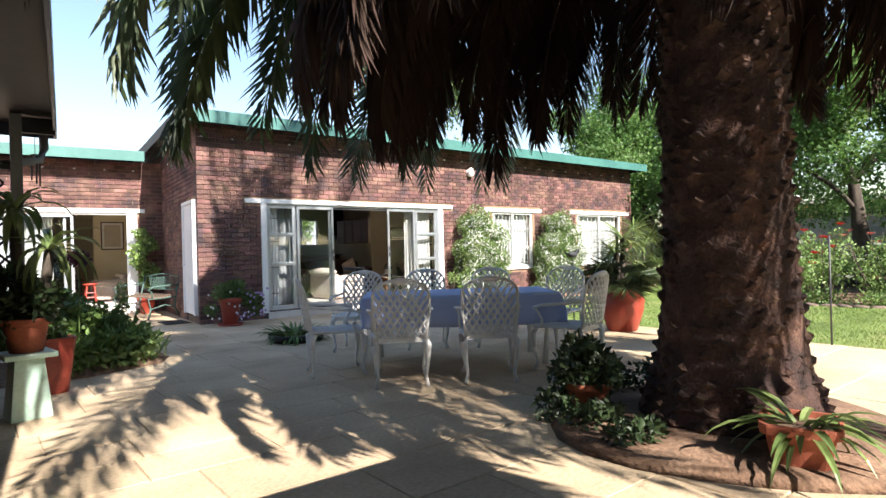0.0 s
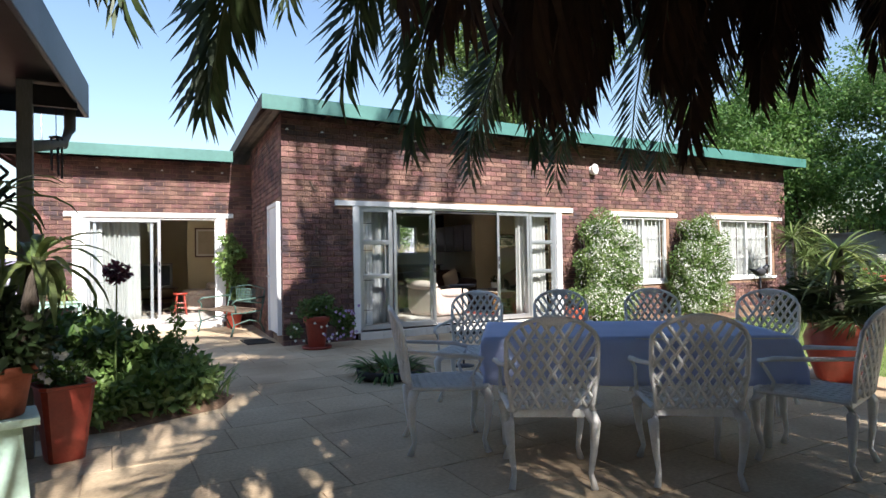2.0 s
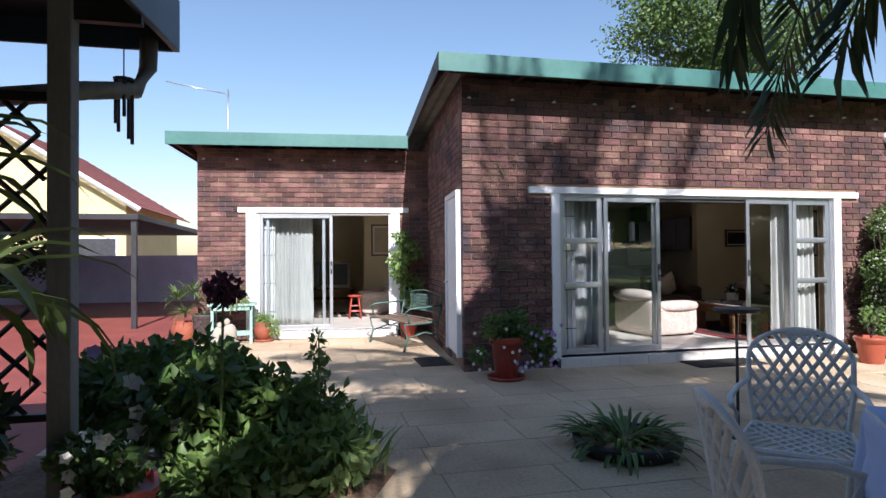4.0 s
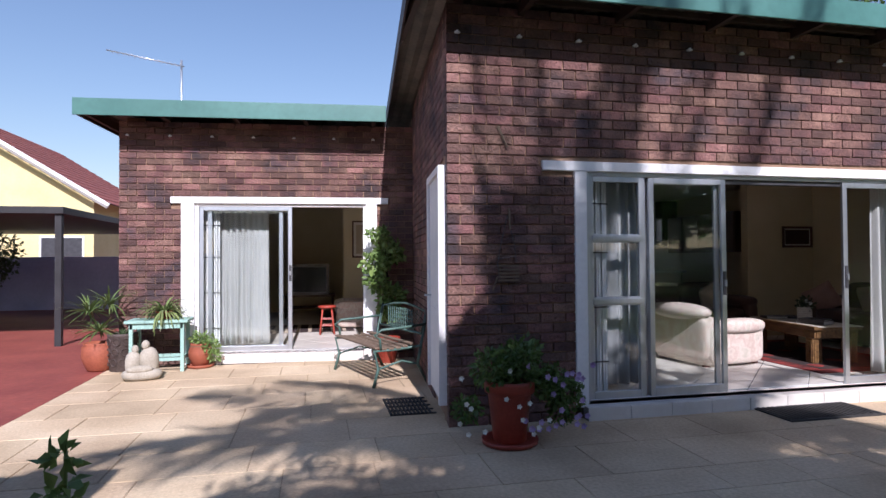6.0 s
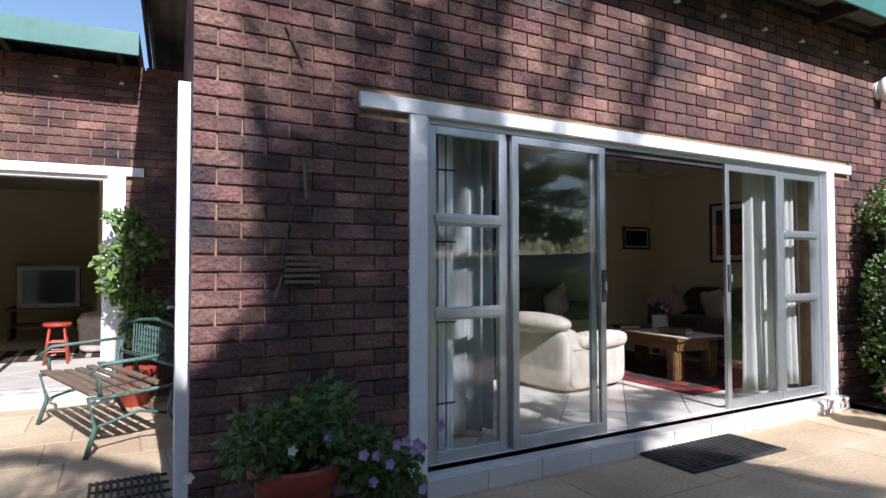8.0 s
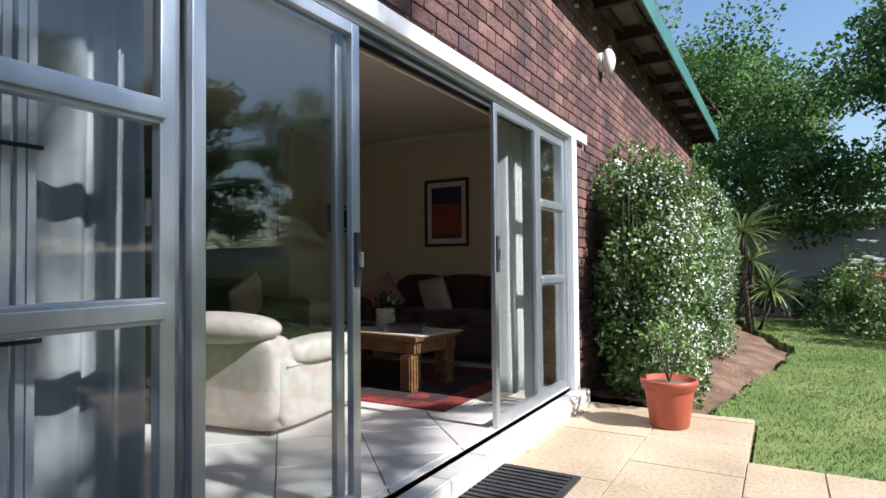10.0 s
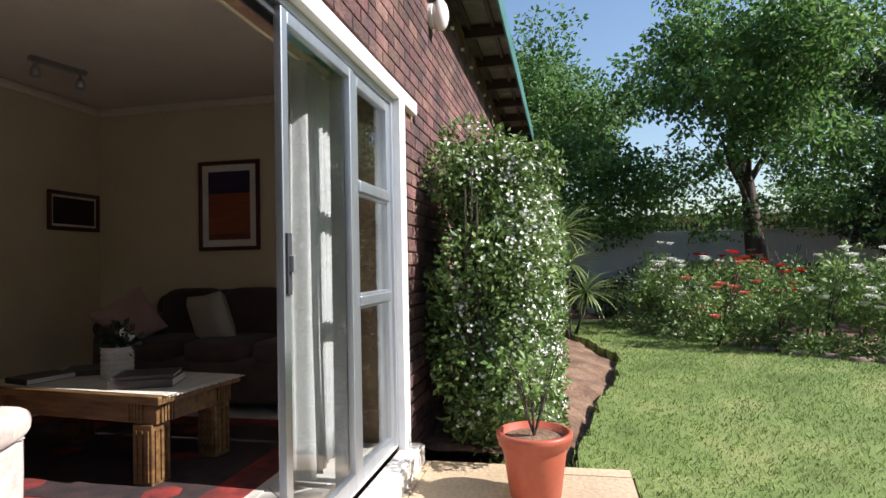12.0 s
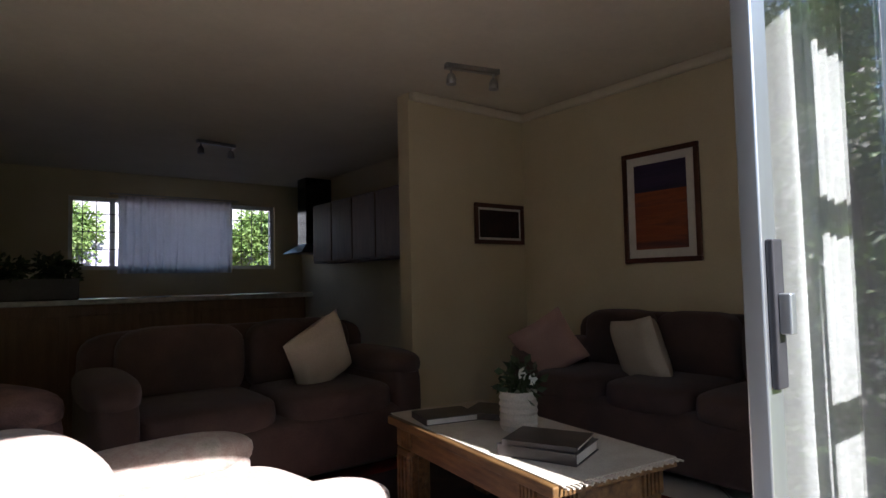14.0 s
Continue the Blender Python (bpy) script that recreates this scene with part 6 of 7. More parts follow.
# flower bed beside the walk
structure("ground_flowerbed", MB().add([(-1.25, 6.2, 0.0), (0.2, 6.1, 0.0), (0.95, 6.4, 0.0), (1.15, 6.85, 0.0), (0.7, 7.4, 0.0), (-1.25, 7.7, 0.0), (-1.2, 6.3, 0.07), (0.15, 6.22, 0.07), (0.85, 6.5, 0.07), (1.02, 6.85, 0.07), (0.6, 7.25, 0.07), (-1.2, 7.5, 0.07)],
          [(6, 7, 8, 9, 10, 11)] + [(i, (i + 1) % 6, 6 + (i + 1) % 6, 6 + i) for i in range(6)]), M["soil"], "dark soil of the small flower bed", "soil bed")
for (x, y, h, r, n, mt, sz, lab) in ((-0.15, 6.75, 0.75, 0.34, 1500, "leaf", 0.1, "green leafy shrub with white blooms in bed"), (0.28, 6.85, 0.6, 0.28, 1300, "leaf", 0.1, "dark green leafy shrub in the flower bed"), (-0.5, 7.15, 0.85, 0.4, 2000, "leaf", 0.1, "dark green shrub with mauve blooms in bed"),
                                     (-0.1, 7.2, 0.7, 0.28, 1300, "leaf", 0.09, "green leafy shrub with mauve blooms in bed"), (0.35, 6.42, 0.24, 0.22, 900, "leaf_light", 0.1, "bright green low leafy plant at bed's edge"), (0.68, 6.6, 0.26, 0.22, 900, "leaf_light", 0.09, "bright green low leafy plant at bed's edge"),
                                     (0.05, 6.36, 0.2, 0.18, 600, "leaf_light", 0.09, "bright green low leafy plant at bed's edge"), (0.62, 6.98, 0.36, 0.2, 800, "leaf", 0.08, "green leafy shrub in the flower bed")):
    t = thing("garden_plant", lab, "plant", (x, y, 0.05), group="plants in the flower bed")
    part("stem", MB().tube([(0, 0, 0), (0.03, 0.02, h * 0.6)], [0.015, 0.008], 5), M["bark"], t)
    part("stem", MB().tube([(0, 0, 0), (-r * 0.5, 0.05, h * 0.6)], [0.012, 0.006], 5), M["bark"], t)
    leafy(t, n, [(rq.uniform(-r, r) * 0.6, rq.uniform(-r, r) * 0.6, h * rq.uniform(0.3, 0.95)) for i in range(9)], [0.18 + 0.12 * r] * 9, sz, mt)
    if h > 0.6:
        flowers(t, [(rq.uniform(-r, r) * 0.8, -r * rq.uniform(0.3, 0.9), h * rq.uniform(0.4, 1.0)) for i in range(9)], 0.045, "petal_mauve" if y > 7 else "petal_white")
ib = thing("iris_clump", "clump of upright sword-shaped leaves at bed's edge", "plant", (0.92, 6.78, 0.05))
strap_plant(ib, 36, 0.38, 0.032, 0.45, "leaf_light", 161, 0, 0.25, "leaf_rosette", 1.25, 0.2)
sk = thing("flower_spike", "tall budded flower spike in the flower bed", "plant", (0.65, 6.9, 0.05))
part("stem", MB().tube([(0, 0, 0), (0.01, 0, 0.85)], [0.01, 0.005], 5), M["leaf_light"], sk)
leafy(sk, 260, [(0, 0, 0.42), (0, 0, 0.57), (0, 0, 0.7), (0, 0, 0.82)], [0.075, 0.065, 0.055, 0.035], 0.05, "leaf_light")
pf = thing("dahlia", "dark purple dahlia flower on a tall stem", "flower", (0.14, 6.3, 0.05))
part("stem", MB().tube([(0, 0, 0), (0.02, 0, 1.12)], [0.01, 0.006], 5), M["leaf"], pf)
M["petal_purple"] = mat("dark_purple_petals", [(0.06, 0.015, 0.035), (0.12, 0.03, 0.06)], 6, 0.6, fine=0.2, trans=0.1)
leafy(pf, 260, [(0.02, 0, 1.16)], [0.085], 0.05, "petal_purple", "bloom")

# ---- beyond the red paving ----
cpt = thing("carport", "flat dark carport roof on slim steel posts", "carport", (-2.86, 17, 0))
part("roof", MB().box(-7, 0.1, -1.0, 7, 2.2, 2.32), M["black"], cpt, bevel=0.01)
for x, y in ((0, -0.9), (-6.5, -0.9), (0, 6.5), (-6.5, 6.5)):
    part("post", MB().box(x - 0.05, x + 0.05, y - 0.05, y + 0.05, -0.05, 2.2), M["black"], cpt)
M["lavender"] = mat("lavender_plaster", [(0.36, 0.35, 0.5), (0.45, 0.44, 0.58)], 1.5, 0.9, fine=0.06)
wb = structure("wall_side_boundary", MB().box(-14, -1.5, 24.5, 24.7, -0.2, 1.55), M["lavender"], "pale lavender boundary wall beyond the carport", "wall")
wb2 = structure("wall_side_street", MB().box(-14.2, -14, -6, 24.7, -0.2, 1.9), M["render_white"], "white boundary wall on the street side", "wall")
hs = thing("neighbour_house", "pale yellow neighbouring house with red tiled roof", "house", (-11, 28, 0))
part("wall", MB().add([(-4.7, 0, -0.2), (4.7, 0, -0.2), (4.7, 0, 3.7), (0, 0, 6.6), (-4.7, 0, 3.7), (-4.7, 9, -0.2), (4.7, 9, -0.2), (4.7, 9, 3.7), (0, 9, 6.6), (-4.7, 9, 3.7)], [(0, 1, 2, 3, 4), (9, 8, 7, 6, 5), (1, 6, 7, 2), (5, 0, 4, 9), (2, 7, 8, 3), (3, 8, 9, 4)]), M["yellow"], hs)
for q, who in ((1, "east"), (-1, "west")):
    for k in range(16):
        t0, t1 = k / 16, (k + 1) / 16
        x0_, x1_ = 5.3 * (1 - t0), 5.3 * (1 - t1)
        z0_, z1_ = 3.4 + 3.35 * t0, 3.4 + 3.35 * t1
        rf = MB().add([(q * x0_, -0.4, z0_ + 0.05), (q * x0_, 9.4, z0_ + 0.05), (q * x1_, 9.4, z1_ + 0.02), (q * x1_, -0.4, z1_ + 0.02), (q * x0_, -0.4, z0_), (q * x0_, 9.4, z0_)], [(0, 1, 2, 3), (0, 4, 5, 1)])
        part("tile_course", rf, M["rooftile"], hs, "faded red roof tiles")
    part("barge_board", MB().tube([(q * 5.3, -0.44, 3.32), (0, -0.44, 6.67)], 0.1, 4), M["white"], hs)
wn_ = part("window", MB().box(3.0, 4.4, -0.03, 0.0, 1.3, 2.3), M["white"], hs)
part("pane", MB().box(3.06, 4.34, -0.036, -0.031, 1.36, 2.24), M["darkalu"], wn_)
pt = thing("tree", "green shrub tree beyond the carport", "tree", (-9.0, 22.5, 0))
part("trunk", MB().tube([(0, 0, -0.2), (0, 0, 1.4)], 0.08, 6), M["bark"], pt)
leafy(pt, 7000, [(rq.uniform(-2.5, 2.5), rq.uniform(-1, 1), rq.uniform(0.6, 1.9)) for i in range(20)], [0.6] * 20, 0.12, "leaf_dark", "crown")
# yard behind the kitchen window
structure("wall_yard", MB().box(0, 16, 25.5, 25.7, -0.2, 3.4), M["render_white"], "white yard wall behind the kitchen", "wall")
structure("wall_yard_base", MB().box(0, 16, 25.3, 25.5, -0.2, 2.1), M["lavender"], "pale lavender lower band of the yard wall", "wall")
yt = thing("yard_shrub", "bright green shrub behind the kitchen window", "shrub", (10.9, 24.6, 0))
part("stems", MB().tube([(0, 0, -0.2), (0, 0, 1.5)], 0.05, 6), M["bark"], yt)
leafy(yt, 5000, [(rq.uniform(-0.9, 0.9), rq.uniform(-0.4, 0.4), rq.uniform(1.8, 3.0)) for i in range(14)], [0.5] * 14, 0.12, "leaf_light", "foliage")
copy_thing(yt, pose(6.7, 24.9, 0, 0, 0, 70))


# ---- living room ----
M["cream_cloth"] = mat("cream_floral_cloth", [(0.43, 0.35, 0.3), (0.52, 0.45, 0.39), (0.46, 0.35, 0.3), (0.55, 0.48, 0.42), (0.43, 0.39, 0.32)], 7, 0.9, fine=0.12, bump=0.25, bscale=120, sheen=0.2)
M["brown_cloth"] = mat("dark_brown_cloth", [(0.05, 0.03, 0.026), (0.085, 0.05, 0.042)], 5, 0.9, fine=0.15, bump=0.2, bscale=150, sheen=0.1)
M["floral_cloth"] = mat("dusky_floral_cloth", [(0.1, 0.06, 0.055), (0.2, 0.12, 0.11), (0.28, 0.17, 0.15)], 8, 0.9, fine=0.15, bump=0.2, bscale=120)
M["pale_cloth"] = mat("beige_cushion_cloth", [(0.45, 0.38, 0.29), (0.52, 0.45, 0.35)], 5, 0.9, fine=0.08, bump=0.2, bscale=140)
M["pink_cloth"] = mat("dusky_pink_cushion_cloth", [(0.32, 0.2, 0.17), (0.4, 0.26, 0.22)], 5, 0.9, fine=0.08, bump=0.2, bscale=140)
M["oak"] = mat("golden_stained_wood", [(0.07, 0.035, 0.014), (0.14, 0.075, 0.028), (0.22, 0.125, 0.045)], 3, 0.4, fine=0.2, stretch=(12, 1.5, 12), bump=0.15)
M["mahogany"] = mat("dark_red_frame_wood", [(0.06, 0.018, 0.012), (0.1, 0.03, 0.02)], 4, 0.35, fine=0.2, stretch=(8, 8, 1))
M["paper"] = mat("white_paper", [(0.68, 0.66, 0.62), (0.76, 0.74, 0.7)], 5, 0.8, fine=0.05)
M["bookcover"] = mat("dark_book_cover", [(0.03, 0.025, 0.025), (0.07, 0.06, 0.055)], 4, 0.4, fine=0.2)
M["runner"] = mat("cream_woven_runner", [(0.55, 0.5, 0.42), (0.64, 0.6, 0.52)], 12, 0.95, fine=0.15, bump=0.4, bscale=160)
M["rug_red"] = mat("dark_red_rug", [(0.05, 0.012, 0.012), (0.16, 0.02, 0.016), (0.3, 0.035, 0.025)], 7, 0.95, fine=0.3, bump=0.4, bscale=140)
M["rug_dark"] = mat("dark_rug_field", [(0.015, 0.01, 0.012), (0.05, 0.025, 0.022)], 9, 0.95, fine=0.3, bump=0.4, bscale=140)
M["sunset"] = mat("painted_sunset", [(0.02, 0.02, 0.05), (0.3, 0.08, 0.03), (0.22, 0.05, 0.03)], 3, 0.6, fine=0.15, stretch=(0.3, 0.3, 3))
M["sunset_sky"] = mat("painted_dusk_sky", [(0.015, 0.015, 0.05), (0.05, 0.03, 0.09)], 3, 0.6, fine=0.15, stretch=(0.3, 0.3, 4))
M["kitchen_wood"] = mat("brown_kitchen_wood", [(0.09, 0.05, 0.025), (0.15, 0.085, 0.045)], 3, 0.5, fine=0.15, stretch=(8, 8, 1))
M["counter"] = mat("grey_worktop", [(0.2, 0.19, 0.18), (0.3, 0.29, 0.27)], 18, 0.25, fine=0.15)
M["steel"] = mat("brushed_steel", [(0.4, 0.4, 0.4), (0.5, 0.5, 0.5)], 6, 0.3, metal=0.9, fine=0.1)
M["screen"] = mat("black_screen", [(0.01, 0.01, 0.011), (0.014, 0.014, 0.016)], 2, 0.12, fine=0.05)


def soft(name, c, r, material, parent, p=4.0, label="", m=None):
    return part(name, MB().blob(c, r, 14, p, m), M[material], parent, label, smooth=True)


def armchair(at, turn, material, label, s=1.0):
    """A low padded chair with rolled arms; it faces +y."""
    a = thing("armchair", label, "armchair", at, turn)
    soft("base", (0, -0.03, 0.2), (0.46, 0.41, 0.19), material, a, 8)
    soft("seat_cushion", (0, 0.08, 0.36), (0.31, 0.36, 0.09), material, a, 4)
    bk = soft("backrest", (0, -0.35, 0.32), (0.46, 0.12, 0.26), material, a, 7.0)
    part("back_roll", MB().blob((0, -0.41, 0.62), (0.46, 0.17, 0.095), 16, 2.3), M[material], bk, smooth=True)
    for q in (-1, 1):
        arm = soft("arm", (q * 0.4, 0.0, 0.27), (0.09, 0.4, 0.24), material, a, 6)
        part("arm_roll", MB().blob((q * 0.42, 0.05, 0.46), (0.13, 0.38, 0.085), 16, 2.7), M[material], arm, smooth=True)
        part("piping", MB().tube([(q * 0.488, -0.36, 0.4), (q * 0.491, 0.0, 0.4), (q * 0.488, 0.36, 0.4)], 0.006, 5), M[material], arm, smooth=True)
        for b in (-0.36, 0.36):
            part("foot", MB().box(q * 0.36 - 0.03, q * 0.36 + 0.03, b - 0.03, b + 0.03, 0.0, 0.06), M["mahogany"], a)
    return a


def sofa(at, turn, w, material, label, seats=3):
    a = thing("sofa", label, "sofa", at, turn, "sofas")
    soft("base", (0, 0, 0.22), (w / 2, 0.44, 0.17), material, a, 8)
    for i in range(seats):
        x = -w / 2 + 0.16 + (w - 0.32) * (i + 0.5) / seats
        soft("seat_cushion", (x, 0.06, 0.42), ((w - 0.32) / seats / 2 - 0.008, 0.38, 0.09), material, a, 5)
        soft("back_cushion", (x, -0.24, 0.66), ((w - 0.32) / seats / 2 - 0.008, 0.12, 0.22), material, a, 4)
    soft("backrest", (0, -0.37, 0.5), (w / 2, 0.1, 0.36), material, a, 7)
    for q in (-1, 1):
        arm = soft("arm", (q * (w / 2 - 0.09), 0.0, 0.38), (0.11, 0.44, 0.25), material, a, 5)
        part("arm_roll", MB().blob((q * (w / 2 - 0.09), 0.03, 0.6), (0.13, 0.43, 0.085), 12, 3), M[material], arm, smooth=True)
        for b in (-0.36, 0.36):
            part("foot", MB().box(q * (w / 2 - 0.1) - 0.03, q * (w / 2 - 0.1) + 0.03, b - 0.03, b + 0.03, 0.0, 0.06), M["mahogany"], a)
    return a


def cushion(at, turn, tilt, roll, material, label, s=0.2):
    """A square scatter cushion: full in the middle, pinched at the seams and corners."""
    mb = MB()
    n = 14
    for q in (-1, 1):
        for j in range(n + 1):
            for i in range(n + 1):
                x, z = 2 * i / n - 1, 2 * j / n - 1
                h = 0.085 * ((1 - x ** 4) * (1 - z ** 4)) ** 0.45
                k = 1 - 0.07 * (1 - abs(x)) * z * z - 0.0
                w = 1 - 0.07 * (1 - abs(z)) * x * x
                mb.v.append((x * s * w, q * h, z * s * k))
    m = (n + 1) ** 2
    for j in range(n):
        for i in range(n):
            a = j * (n + 1) + i
            mb.f.append((a, a + n + 1, a + n + 2, a + 1))
            mb.f.append((m + a, m + a + 1, m + a + n + 2, m + a + n + 1))
    c = solo("cushion", mb, M[material], label, "cushion", "scatter cushions", smooth=True)
    c.matrix_basis = pose(*at, tilt, roll, turn)
    return c


armchair((5.98, 11.46, FZ), -82, "cream_cloth", "cream floral armchair half in the sun")
sofa((8.78, 11.5, FZ), 90, 2.0, "brown_cloth", "dark brown upholstered sofa against the wall")
sofa((6.75, 12.95, FZ), 180, 1.75, "brown_cloth", "dark brown upholstered sofa facing the doors", 2)
sofa((5.0, 12.6, FZ), 205, 1.3, "floral_cloth", "dusky floral two-seat sofa in the shade", 2)
cushion((8.72, 11.72, 0.8), 72, -14, 8, "pale_cloth", "beige square cushion on the brown sofa")
cushion((8.5, 12.28, 0.8), 125, -16, 30, "pink_cloth", "dusky pink cushion in the sofa corner")
cushion((7.1, 12.86, 0.82), 188, -15, 28, "pale_cloth", "beige square cushion tilted on sofa", 0.21)

ct = thing("coffee_table", "heavy golden wooden coffee table with carved legs", "table", (7.31, 11.42, FZ), -7)
part("tabletop", MB().box(-0.3, 0.3, -0.62, 0.62, 0.4, 0.44), M["oak"], ct, bevel=0.006)
part("apron", MB().box(-0.27, 0.27, -0.58, 0.58, 0.3, 0.4), M["oak"], ct, bevel=0.005)
for q in (-1, 1):
    for i in range(5):
        part("carved_rib", MB().box(q * 0.27 - 0.012, q * 0.27 + 0.012, -0.5 + i * 0.02, -0.488 + i * 0.02, 0.31, 0.395), M["oak"], ct)
        part("carved_rib", MB().box(q * 0.27 - 0.012, q * 0.27 + 0.012, 0.42 + i * 0.02, 0.432 + i * 0.02, 0.31, 0.395), M["oak"], ct)
        part("carved_rib", MB().box(-0.05 + q * 0.2 + i * 0.02, -0.038 + q * 0.2 + i * 0.02, -0.592, -0.575, 0.31, 0.395), M["oak"], ct)
for a in (-0.22, 0.22):
    for b in (-0.5, 0.5):
        lg = part("leg", MB().box(a - 0.06, a + 0.06, b - 0.06, b + 0.06, 0.006, 0.3), M["oak"], ct, bevel=0.008)
        for k in (-0.035, 0.0, 0.035):
            part("flute", MB().box(a + k - 0.008, a + k + 0.008, b - 0.068, b - 0.058, 0.03, 0.27), M["oak"], lg)
            part("flute", MB().box(a - 0.068, a - 0.058, b + k - 0.008, b + k + 0.008, 0.03, 0.27), M["oak"], lg)
rn = MB()
rn.box(-0.275, 0.275, -0.635, 0.635, 0.441, 0.445)
for i in range(30):
    rn.box(-0.275 + i * 0.0185, -0.267 + i * 0.0185, -0.66 - 0.006 * (i % 3), -0.635, 0.438, 0.443)
solo("table_runner", rn, M["runner"], "cream woven runner across the coffee table", "table runner", at=(7.31, 11.42, FZ), turn=-7)
vs_ = thing("plant_basket", "white woven pot with small plant on table", "potted plant", (7.36, 11.42, FZ + 0.446))
wv = MB().lathe([(0.07, 0), (0.08, 0.01)] + [(0.08 + 0.006 * (i % 2), 0.015 + i * 0.014) for i in range(11)] + [(0.085, 0.17), (0.07, 0.17), (0.068, 0.14), (0.01, 0.14)], 22)
part("basket", wv, M["runner"], vs_, smooth=False)
leafy(vs_, 160, [(0, 0, 0.2), (0.03, 0, 0.24)], [0.09, 0.07], 0.05, "leaf_dark")
flowers(vs_, [(-0.02, -0.04, 0.25), (0.03, -0.05, 0.22)], 0.03, "petal_white")


def book(at, w, d, h, turn, label):
    b = thing("book", label, "book", at, turn, "books on the coffee table")
    part("page_block", MB().box(-w / 2 + 0.006, w / 2 - 0.004, -d / 2 + 0.006, d / 2 - 0.006, 0.003, h - 0.003), M["paper"], b)
    part("cover", MB().box(-w / 2, w / 2, -d / 2, d / 2, 0, 0.003).box(-w / 2, w / 2, -d / 2, d / 2, h - 0.003, h).box(-w / 2 - 0.003, -w / 2, -d / 2, d / 2, 0, h), M["bookcover"], b)


book((7.2, 11.1, FZ + 0.446), 0.24, 0.31, 0.042, 20, "thick hardback book with a dark cover")
book((7.2, 11.1, FZ + 0.4885), 0.22, 0.29, 0.018, 24, "thin dark hardback book on another book")
book((7.24, 11.8, FZ + 0.446), 0.26, 0.2, 0.03, -15, "closed dark book on the table runner")
book((7.46, 11.72, FZ + 0.446), 0.24, 0.2, 0.03, 30, "closed dark book beside the plant basket")

rg = thing("rug", "dark red patterned oriental rug under coffee table", "rug", (7.4, 11.55, FZ + 0.001))
part("border", MB().box(-0.8, 0.8, -1.15, 1.15, 0, 0.007), M["rug_red"], rg)
part("field", MB().box(-0.62, 0.62, -0.95, 0.95, 0.007, 0.0095), M["rug_dark"], rg)
for i in range(7):
    part("motif", MB().lathe([(0.09, 0.0095), (0.09, 0.0115), (0.055, 0.0115), (0.055, 0.0125), (0.0, 0.0125)], 8, at=(-0.5 + 0.5 * (i % 3), -0.75 + 0.25 * i, 0)), M["rug_red"], rg)
for y0_, y1_ in ((-1.2, -1.15), (1.15, 1.2)):
    part("fringe", MB().box(-0.79, 0.79, y0_, y1_, 0, 0.004), M["runner"], rg)


def picture(at, w, h, turn, label, inner, mount=0.06, fr=0.035):
    """A framed picture that hangs flat; it faces -y before its turn."""
    p = thing("framed_picture", label, "picture", at, turn, "pictures")
    part("frame", MB().box(-w / 2, w / 2, -0.025, 0, -h / 2, -h / 2 + fr).box(-w / 2, w / 2, -0.025, 0, h / 2 - fr, h / 2).box(-w / 2, -w / 2 + fr, -0.025, 0, -h / 2 + fr, h / 2 - fr).box(w / 2 - fr, w / 2, -0.025, 0, -h / 2 + fr, h / 2 - fr), M["mahogany"], p, bevel=0.005)
    part("mount", MB().box(-w / 2 + fr, w / 2 - fr, -0.01, -0.002, -h / 2 + fr, h / 2 - fr), M["paper"], p, "pale card mount")
    a, b = w / 2 - fr - mount, h / 2 - fr - mount
    if inner == "sunset":
        part("painting", MB().box(-a, a, -0.013, -0.01, -b, b * 0.35), M["sunset"], p, "orange landscape under dusk")
        part("painting", MB().box(-a, a, -0.013, -0.01, b * 0.35, b), M["sunset_sky"], p, "dark blue dusk sky")
    else:
        part("painting", MB().box(-a, a, -0.013, -0.01, -b, b), M[inner], p)
    return p


picture((9.238, 11.86, 1.75), 0.595, 0.8, -90, "framed landscape print in a dark red frame", "sunset")
picture((8.93, 13.198, 1.72), 0.56, 0.34, 0, "wide dark framed picture on partition wall", "rug_dark", 0.02)
picture((1.75, 17.178, 1.82), 0.55, 0.75, 0, "black framed picture on the lounge wall", "pale_cloth", 0.05, 0.03)


def spot_rail(at, turn, label):
    s = thing("ceiling_spotlight", label, "ceiling light", at, turn, "spotlight rails")
    part("rail", MB().box(-0.2, 0.2, -0.025, 0.025, -0.035, 0.0), M["steel"], s, bevel=0.004)
    for q in (-1, 1):
        part("stem", MB().tube([(q * 0.16, 0, -0.03), (q * 0.16, 0, -0.07)], 0.008, 6), M["steel"], s)
        part("lamp_head", MB().lathe([(0.02, 0.0), (0.03, -0.02), (0.035, -0.07), (0.03, -0.07), (0.01, -0.05)], 12, at=(q * 0.16, 0, -0.07)), M["steel"], s, smooth=True)


spot_rail((8.08, 12.51, 2.7), -14, "steel twin spotlight rail on living room ceiling")
spot_rail((7.3, 15.6, 2.7), 10, "steel twin spotlight rail on kitchen ceiling")

# ---- kitchen ----
bc = thing("bar_counter", "brown wooden breakfast bar dividing the kitchen", "counter", (6.6, 14.7, FZ))
part("counter_body", MB().box(-1.15, 1.2, -0.1, 0.4, 0, 0.98), M["kitchen_wood"], bc)
for i in range(5):
    part("panel", MB().box(-1.1 + i * 0.46, -0.7 + i * 0.46, -0.112, -0.1, 0.1, 0.9), M["kitchen_wood"], bc, bevel=0.005)
part("worktop", MB().box(-1.2, 1.25, -0.16, 0.45, 0.98, 1.02), M["counter"], bc, bevel=0.006)
kb = thing("kitchen_cabinet", "brown base cabinets under the kitchen window", "cabinet", (6.9, 17.58, FZ))
part("body", MB().box(-1.9, 1.9, -0.25, 0.3, 0.08, 0.86), M["kitchen_wood"], kb)
